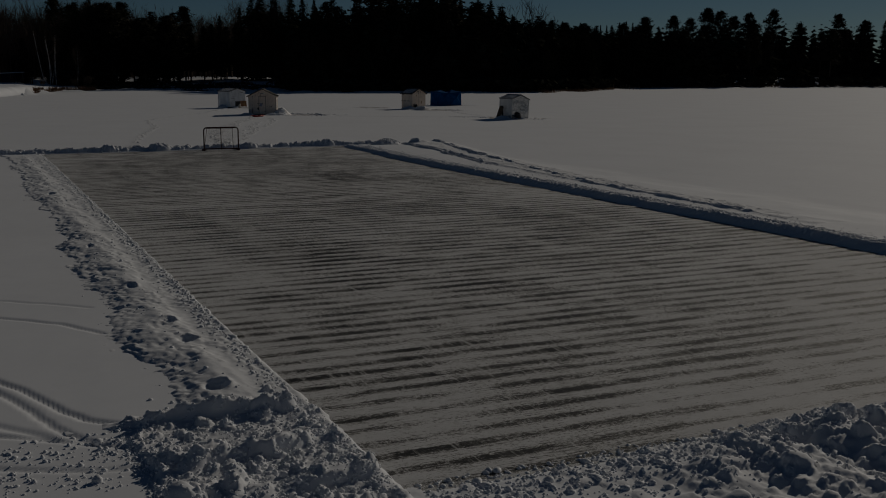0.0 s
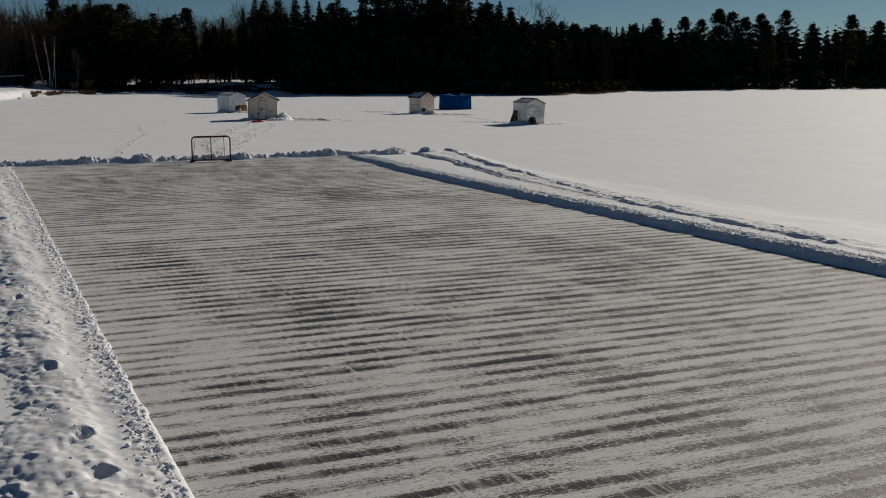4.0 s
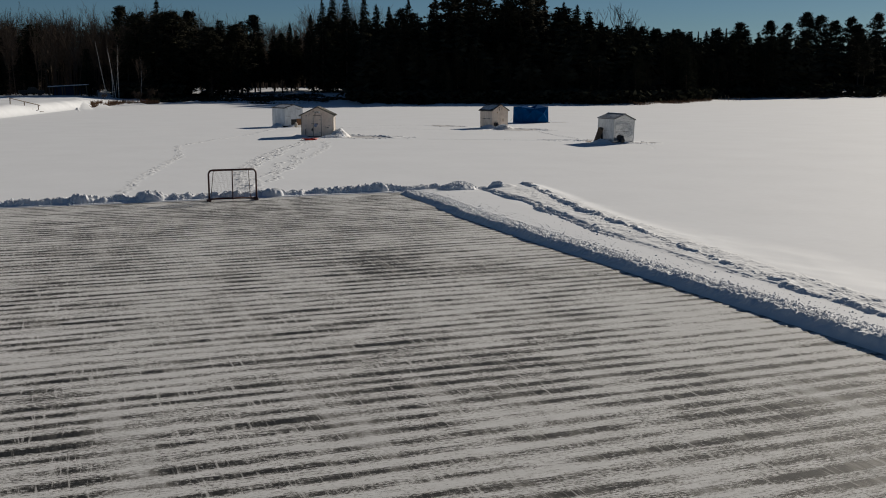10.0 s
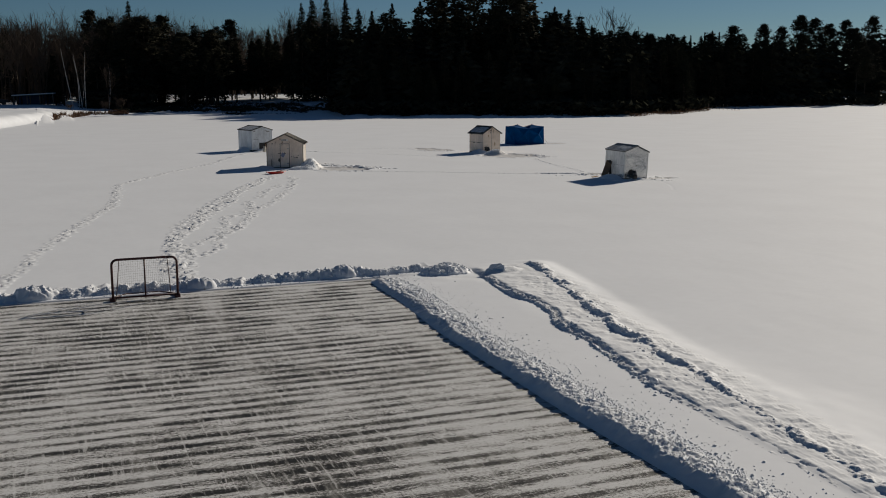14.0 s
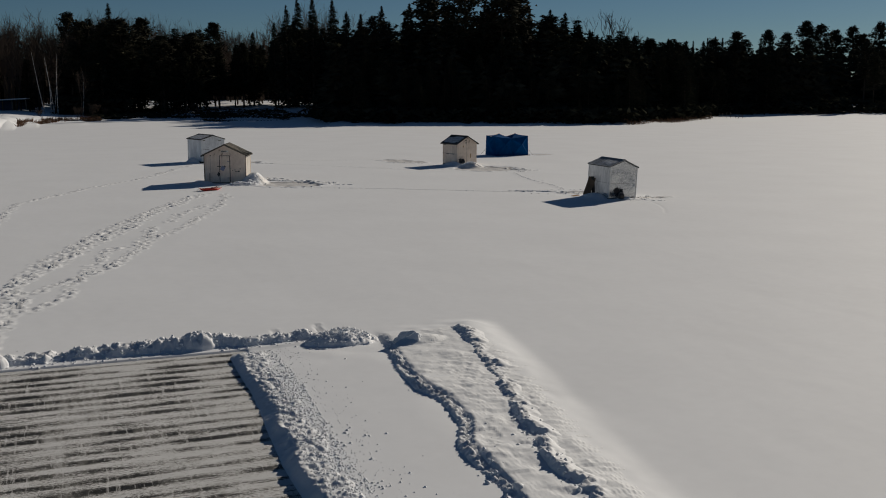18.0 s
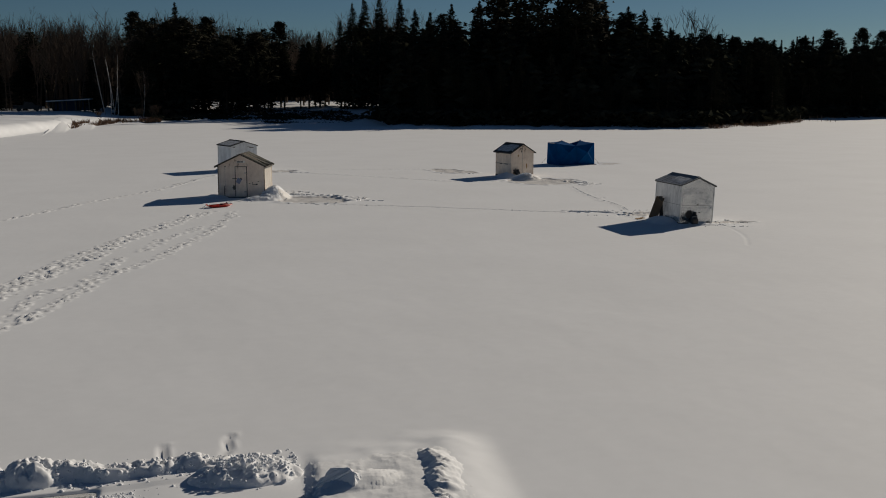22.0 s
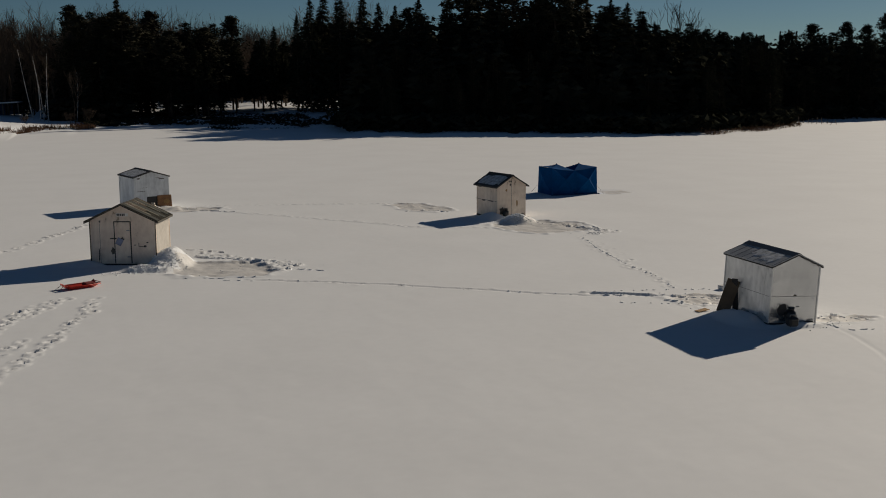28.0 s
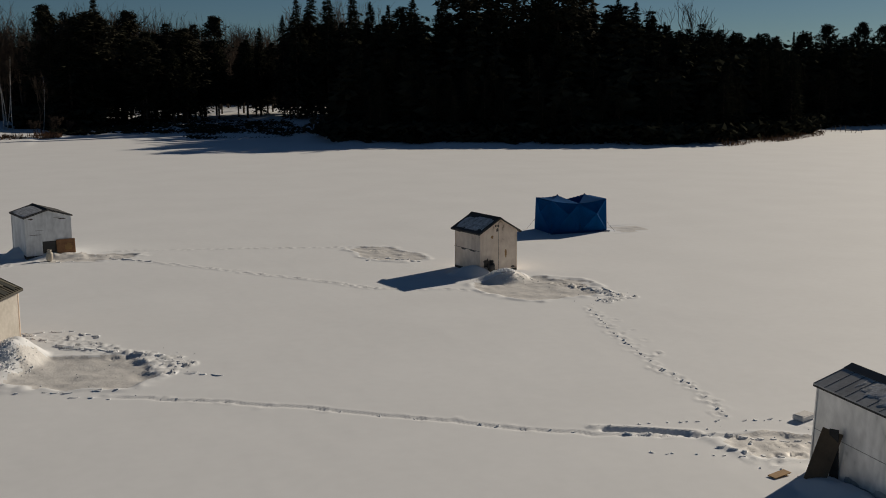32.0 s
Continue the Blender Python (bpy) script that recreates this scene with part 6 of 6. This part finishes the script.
def canopy(x, y):
    """The height of the tree tops at a place."""
    return 4.4 + math.hypot(x + 6.9, y + 42.7) * float(np.interp(math.degrees(math.atan2(x + 6.9, y + 42.7)), BEARING, RISE))


# how far out the shade of the wood lies on the lake
SHADE_X = [-90, 0, 12, 20, 28, 45, 56, 70, 83, 90, 100, 111, 136, 145, 200, 600]
SHADE_Y = [150, 160, 168, 166, 140, 131, 128, 123, 119, 120, 125, 134, 152, 152, 148, 148]


def low_enough(x, y, top):
    """Trees near the water stay low enough for their shade to end near the shore."""
    base = float(land(np.array(x), np.array(y)))
    while top - base > 2.0 and y - 1.16 * (top - base) < np.interp(x - 2.14 * (top - base), SHADE_X, SHADE_Y):
        top -= 0.5
    return top


def in_view_gap(x, y):
    """The open lane through which the sunlit clearing is seen."""
    return x < 47.5 + (y - 141) * 0.224 and x > 20 and y < 262 or (24 < x < 140 and 203 < y < 262)


LEFT = [(9.2, 215, 21.4), (12.7, 205, 19.8), (17.6, 220, 24.0), (23.1, 205, 20.0), (29.2, 200, 17.8), (33.6, 198, 17.6), (38.1, 207, 19.5), (45.2, 200, 17.3), (47.7, 190, 18.9), (49.1, 185, 22.0), (52.0, 188, 23.7), (53.9, 183, 23.8), (58.7, 186, 23.3), (62.8, 190, 21.4), (67.4, 195, 21.3), (70.4, 190, 22.7)]
POINT = [(69.7, 170, 21.8), (71.4, 165, 22.4), (73.5, 160, 22.9), (76.5, 158, 23.7), (79.1, 155, 23.5), (82.5, 155, 22.3), (86.3, 158, 23.1), (90.3, 160, 20.7), (96.5, 165, 19.9), (102.0, 168, 20.8), (105.7, 170, 19.5), (110.4, 172, 17.3), (116.2, 175, 16.9), (120.6, 178, 18.0), (125.4, 180, 17.1), (133.1, 185, 16.9), (141.0, 190, 16.9), (151.8, 200, 17.0)]
FIRS = [(193.4, 262, 20.3), (197.3, 264, 20.3), (199.9, 260, 21.2), (202.8, 260, 21.7), (206.9, 262, 21.4)]
RIGHT = [(212.0, 262, 23.4), (229.1, 268, 24.6), (237.9, 270, 23.9), (247.8, 272, 28.1), (254.1, 272, 27.3), (263.1, 275, 25.6), (271.5, 276, 27.2), (283.2, 276, 28.7), (299.5, 278, 23.9), (311.9, 270, 27.4), (331.8, 275, 25.4), (350, 275, 26), (368, 272, 27)]
LEAFLESS = [(-1.3, 215, 20.9), (4.5, 220, 21.2), (28.2, 230, 19.3), (34.0, 230, 19.2), (45.5, 232, 19.7), (47.3, 232, 19.7), (52.5, 230, 19.5), (74.5, 200, 22.1), (116.5, 182, 22.9), (121.9, 184, 23.2), (128.3, 186, 21.3), (66, 200, 20.5)]
for k, (x, y, top) in enumerate(LEFT):
    plant(PINES if k in (0, 3, 6) else CEDAR if k in (1, 4, 5) else SPRUCE[3:4] if k in (7, 8, 13) else SPRUCE[2:3] if k in (9, 10) else SPRUCE[:3], x, y, top, 22.0 if k in (0, 3, 6) else 20.0)
for k, (x, y, top) in enumerate(POINT):
    if k in (1, 3, 5, 6):
        plant(PINES, x, y, top + 1.0, 22.0, 1.25)
    elif k in (0, 2, 4, 7, 9):
        plant(SPRUCE, x, y, top, 20.0)
    else:
        plant(CEDAR, x, y, top, 20.0, 1.1)
for x, y, top in FIRS:
    plant(SPIRE, x, y, top, 20.0)
for x, y, top in RIGHT:
    plant(PINES, x, y, top, 22.0)
for x, y, top in LEAFLESS:
    plant(BARE, x, y, top, 18.0)
BIRCHES.matrix_world = pose(4.6, 176.5, 0.4)
plant([BARE[2]], 9.7, 175, 9, 18.0)
# the wood on the point, down to the shore
for k in range(190):
    x = rt.uniform(46, 158)
    y = float(np.interp(x, SHORE_X, SHORE_Y)) + 2 + (14 if k < 90 else 44) * rt.random() + (0 if k < 90 else 6)
    if not in_view_gap(x, y):
        plant(CEDAR + SPRUCE[1:4] if x > 92 or k % 2 else SPRUCE, x, y, low_enough(x, y, canopy(x, y) * (rt.uniform(0.55, 0.9) if k < 90 else rt.uniform(0.86, 1.04))), 20.0, rt.uniform(1.0, 1.5))
# trunks along the clearing on the left
for x, y, top in [(39.5, 211, 13), (43.4, 210, 15), (45.6, 209, 14), (51.0, 207, 16), (52.9, 195.5, 19), (54.9, 195, 18), (56.6, 194, 19), (36, 205, 15), (33, 203, 14), (30, 200, 13), (48.5, 208, 15), (58.5, 193, 18), (34.5, 196, 13), (37.6, 198, 14), (41.2, 200, 12), (42.3, 196, 15), (46.8, 203, 14), (50.2, 199, 15), (53.6, 204, 14), (55.8, 201, 13), (31.5, 197, 12), (44.6, 202, 13)]:
    plant(TRUNKY, x, y, top, 20.0, 1.1)
# hidden spruces, added only to throw broken shade across the clearing
for x, y, top in ((80, 222, 13), (90, 228, 15), (72, 216, 11), (97, 236, 16), (86, 213, 11), (76, 230, 12)):
    plant(SPRUCE, x, y, top, 20.0, 1.2)
# left wood
for k in range(46):
    x, y = rt.uniform(8, 33), rt.uniform(183, 207)
    plant(TRUNKY + CEDAR[:1] if k % 3 else PINES, x, y, canopy(x, y) * rt.uniform(0.65, 0.98), 20.0, rt.uniform(1.1, 1.5))
for k in range(110):
    x, y = rt.uniform(-45, 18), rt.uniform(194, 245)
    plant(BARE if k % 2 else CEDAR, x, y, canopy(x, y) * (rt.uniform(0.85, 1.12) if k % 2 else rt.uniform(0.5, 0.85)), 18.0, 1.4)
for k in range(22):
    x, y = rt.uniform(18, 66), rt.uniform(226, 244)
    plant(BARE, x, y, canopy(x, y) * rt.uniform(0.95, 1.1), 18.0, 1.2)
# right shore, lower in front
for k in range(80):
    x = rt.uniform(112, 420)
    y = float(np.interp(x, SHORE_X, SHORE_Y)) + 10 + 75 * rt.random()
    if not in_view_gap(x, y):
        plant(CEDAR + SPRUCE[:2] + PINES, x, y, low_enough(x, y, canopy(x, y) * rt.uniform(0.7, 1.0)), 20.0, rt.uniform(0.9, 1.3))
for x, y, top in ((9.0, 172.5, 2.4), (11.5, 174, 3.0), (13.4, 176, 2.2), (2.5, 170, 2.0)):
    plant(BUSH, x, y, top, 4.0)
for ob in SPRUCE + CEDAR + TRUNKY + SPIRE + PINES + BARE + BUSH:
    for o in (*ob.children_recursive, ob):
        bpy.data.objects.remove(o)

# the deep wood behind and its undergrowth, not to be counted, with dark sprays that deepen shade
rows = []
rw = random.Random(17)
for k in range(1500):
    zone = k % 5
    if zone in (0, 4):
        x = rw.uniform(46, 165)
        y = float(np.interp(x, SHORE_X, SHORE_Y)) + rw.uniform(8, 70)
    elif zone == 1:
        x, y = rw.uniform(115, 430), rw.uniform(185, 300)
    elif zone == 2:
        x, y = rw.uniform(-90, 78), rw.uniform(246, 290)
    else:
        x, y = rw.uniform(110, 175), rw.uniform(195, 270)
    if y < float(np.interp(x, SHORE_X, SHORE_Y)) + 7 or in_view_gap(x, y):
        continue
    base = float(land(np.array(x), np.array(y)))
    h = low_enough(x, y, canopy(x, y) * rw.uniform(0.72, 0.97)) - base
    for lv in range(12):
        f = lv / 11
        r = 3.4 * (1 - f) ** 0.7 * rw.uniform(0.7, 1.25) + 0.25
        for q in range(6):
            a = rw.uniform(0, 6.3)
            rows.append((x + r * 0.5 * math.cos(a), y + r * 0.5 * math.sin(a), base + h * (0.04 + 0.94 * f), a, r * 1.3 + 0.5, r * 0.9 + 0.4, 0.35))
for k in range(5400):
    x = rw.uniform(46, 420) if k % 3 == 0 else rw.uniform(46, 130) if k % 3 == 1 else rw.uniform(11, 43)
    y = float(np.interp(x, SHORE_X, SHORE_Y)) + (rw.uniform(0.8, 14) if x > 45 else rw.uniform(0.8, 30))
    base = float(land(np.array(x), np.array(y)))
    tall = 2.2 if x > 46 else 0.35
    # low dark sprays below the clearing, standing in for deep shade on the snow
    if k % 9 == 5:
        x, y, tall = rw.uniform(30, 46.5), rw.uniform(158, 186), 0.3
        base = float(land(np.array(x), np.array(y)))
    if k % 9 == 7:
        x = rw.uniform(96, 175)
        y = float(np.interp(x, SHORE_X, SHORE_Y)) + rw.uniform(4, 40)
        base, tall = float(land(np.array(x), np.array(y))), 2.6
    if k % 9 == 8:
        x, y, tall = rw.uniform(6, 18), rw.uniform(180, 194), 3.0
        base = float(land(np.array(x), np.array(y)))
    if 16 < x < 48.5 + (y - 141) * 0.224 and k % 3 == 0:
        continue
    # smaller sprays in that lane, so the added darkness stays fine
    fine = 0.4 if 27 < x < 47 and y < 200 and tall < 1 else 1.0
    for q in range(5 if x > 46 or x < 16 else 3 if fine < 1 else 2):
        rows.append((x + rw.gauss(0, 0.6), y + rw.gauss(0, 0.6), base + rw.uniform(0.1, tall * fine), rw.uniform(0, 6.3), fine * rw.uniform(0.9, 2.0), fine * rw.uniform(0.7, 1.4), rw.uniform(-0.4, 0.5)))
V, F = fans(rows, 99)
tagged(new("woods", mesh_from("woods", V, F, [NEEDLE], False)), "dense dark conifer wood behind the lake shore, with low dark sprays for shade", "woods", kind="stuff")

# unseen wood added behind the start of the flight, for the foil wall to mirror
rows = []
for k in range(700):
    x, y = rw.uniform(-340, 340), rw.uniform(-240, -205)
    h = rw.uniform(14, 22)
    for lv in range(9):
        f = lv / 8
        r = 4.2 * (1 - f) ** 0.6 * rw.uniform(0.7, 1.25) + 0.3
        for q in range(4):
            a = rw.uniform(0, 6.3)
            rows.append((x + r * 0.5 * math.cos(a), y + r * 0.5 * math.sin(a), h * (0.05 + 0.94 * f), a, r * 1.5 + 0.8, r * 1.1 + 0.6, 0.35))
V, F = fans(rows, 98)
tagged(new("woods", mesh_from("woods", V, F, [NEEDLE], False)), "unseen dark conifer wood added on the opposite shore for reflections", "woods", kind="stuff")

# leafless wood on the left, a haze of fine stems
V, F = [], []
for k in range(820):
    x, y = (rw.uniform(-70, 24), rw.uniform(196, 262)) if k % 3 else (rw.uniform(10, 80), rw.uniform(246, 275))
    base = float(land(np.array(x), np.array(y)))
    h = canopy(x, y) * rw.uniform(0.9, 1.22) - base
    stems = [((x, y, base), (x + rw.gauss(0, 0.6), y, base + h * 0.8), 0.13)]
    for q in range(14):
        a, r = rw.uniform(0, 6.3), rw.uniform(0.8, 2.6)
        z0, up = h * rw.uniform(0.3, 0.65), rw.uniform(0.15, 0.35) * h
        tip = (x + r * math.cos(a), y + r * math.sin(a), min(base + z0 + up, base + h))
        root = (x, y, base + z0)
        stems.append((root, tip, rw.uniform(0.04, 0.08)))
        for e in range(6):
            f = rw.uniform(0.3, 0.95)
            p = tuple(root[c] + (tip[c] - root[c]) * f for c in range(3))
            stems.append((p, (p[0] + rw.gauss(0, 0.7), p[1] + rw.gauss(0, 0.7), min(p[2] + rw.uniform(0.3, 2.4), base + h)), rw.uniform(0.02, 0.045)))
    for p0, p1, w in stems:
        i = len(V)
        V += [(p0[0] - w, p0[1], p0[2]), (p0[0] + w, p0[1] + w, p0[2]), (p1[0], p1[1], p1[2])]
        F.append((i, i + 1, i + 2))
tagged(new("bare_woods", mesh_from("bare_woods", V, F, [TWIG], False)), "leafless grey-brown wood of fine stems behind the conifers", "woods", kind="stuff")

# dry reeds and brush at the water's edge
V, F = [], []
rr = random.Random(23)
for k in range(9000):
    if k % 3 == 0:
        x = rr.uniform(-0.5, 12.5)
        d = rr.uniform(-1.5, 3.0)
        if fbm(np.array(x / 1.2), np.array(d / 0.8), 24, 2) < 0.48:
            continue
    elif k % 3 == 1:
        x = rr.uniform(90, 122)
        d = rr.uniform(-2.0, 6.0)
    else:
        x = rr.uniform(112, 210)
        d = rr.uniform(1, 9.0)
    y = float(np.interp(x, SHORE_X, SHORE_Y)) + d
    z = float(land(np.array(x), np.array(y)))
    h, w, lean = rr.uniform(0.2, 0.75), rr.uniform(0.03, 0.09), rr.gauss(0, 0.25)
    i = len(V)
    V += [(x - w, y, z - 0.1), (x + w, y + rr.uniform(-0.1, 0.1), z - 0.1), (x + lean, y + rr.gauss(0, 0.2), z + h)]
    F.append((i, i + 1, i + 2))
tagged(new("reeds", mesh_from("reeds", V, F, [REED], False)), "dry reddish-brown reeds and brush along the shore", "reeds", kind="stuff")

# ---- small things on the far shores ----
fence = thing("stake_fence", pose(117.5, 146.0, 0), "row of thin dark stakes standing in the snow", "fence")
for k in range(14):
    part("stake", tube([(0.75 * k + rt.uniform(-0.2, 0.2), -0.22 * k + rt.uniform(-0.1, 0.1), -0.1), (0.75 * k + rt.uniform(-0.2, 0.2), -0.22 * k, rt.uniform(0.5, 1.3))], 0.04, 5), WOOD, fence)
part("rail", tube([(0, 0, 0.35), (3, -0.9, 0.32), (6.5, -1.95, 0.34), (9.8, -2.9, 0.3)], 0.025, 4), WOOD, fence)

stairs = thing("dock_stairs", pose(-11.6, 112.2, 0.1, 0, 0, 131), "grey wooden stairs with a handrail down the snowy bank", "stairs")
for k in range(6):
    part("tread", box(-0.5, 0.5, -0.9 * k - 0.15, -0.9 * k + 0.15, 1.15 - 0.2 * k, 1.2 - 0.2 * k), WOOD, stairs)
for k, y in enumerate((0.0, -2.3, -4.6)):
    part("post", box(0.45, 0.55, y - 0.05, y + 0.05, 1.2 - 0.222 * -y - 0.4, 2.1 - 0.222 * -y), WOOD, stairs)
part("handrail", tube([(0.5, 0.4, 2.18), (0.5, -4.9, 1.0)], 0.06, 6), WOOD, stairs)
part("stringer", tube([(0.5, 0.3, 1.1), (0.5, -4.9, 0.0)], 0.08, 4), WOOD, stairs)

shed = thing("boat_shelter", pose(-3.4, 195, float(land(np.array(-3.4), np.array(195.0))) - 0.1, 0, -3, -8), "low dark shelter with a snow-covered roof behind the bank", "shelter")
for x in (-3.7, -1.2, 1.2, 3.7):
    for y in (0, 4):
        part("post", box(x - 0.1, x + 0.1, y - 0.1, y + 0.1, 0, 1.9), WOOD, shed)
part("back_wall", box(-3.8, 3.8, 4.0, 4.1, 0, 1.9), BLUEROOF, shed, "dark blue tarp wall")
part("roof", box(-4.0, 4.0, -0.5, 4.4, 1.9, 2.0, 0.03), TRIM, shed)
part("snow_cover", box(-4.0, 4.0, -0.5, 4.4, 2.005, 2.2, 0.06), SNOW, shed, "snow lying on the roof")
truck = thing("parked_truck", pose(-10.6, 194, float(land(np.array(-10.6), np.array(194.0))), 0, 0, 4), "dark pickup truck parked in the shade of the wood", "truck")
part("body", prism([(-2.5, 0.5), (2.5, 0.5), (2.5, 1.0), (1.2, 1.1), (0.7, 1.7), (-0.6, 1.75), (-0.8, 1.1), (-2.5, 1.1)], -0.9, 0.9), BLACK, truck)
for x in (-1.6, 1.6):
    for y in (-0.85, 0.85):
        wheel = part("wheel", lathe([(0.3, -0.12), (0.38, -0.1), (0.38, 0.1), (0.3, 0.12)], 16), TRIM, truck)
        wheel.matrix_local = pose(x, y, 0.38, 90, 0, 0)
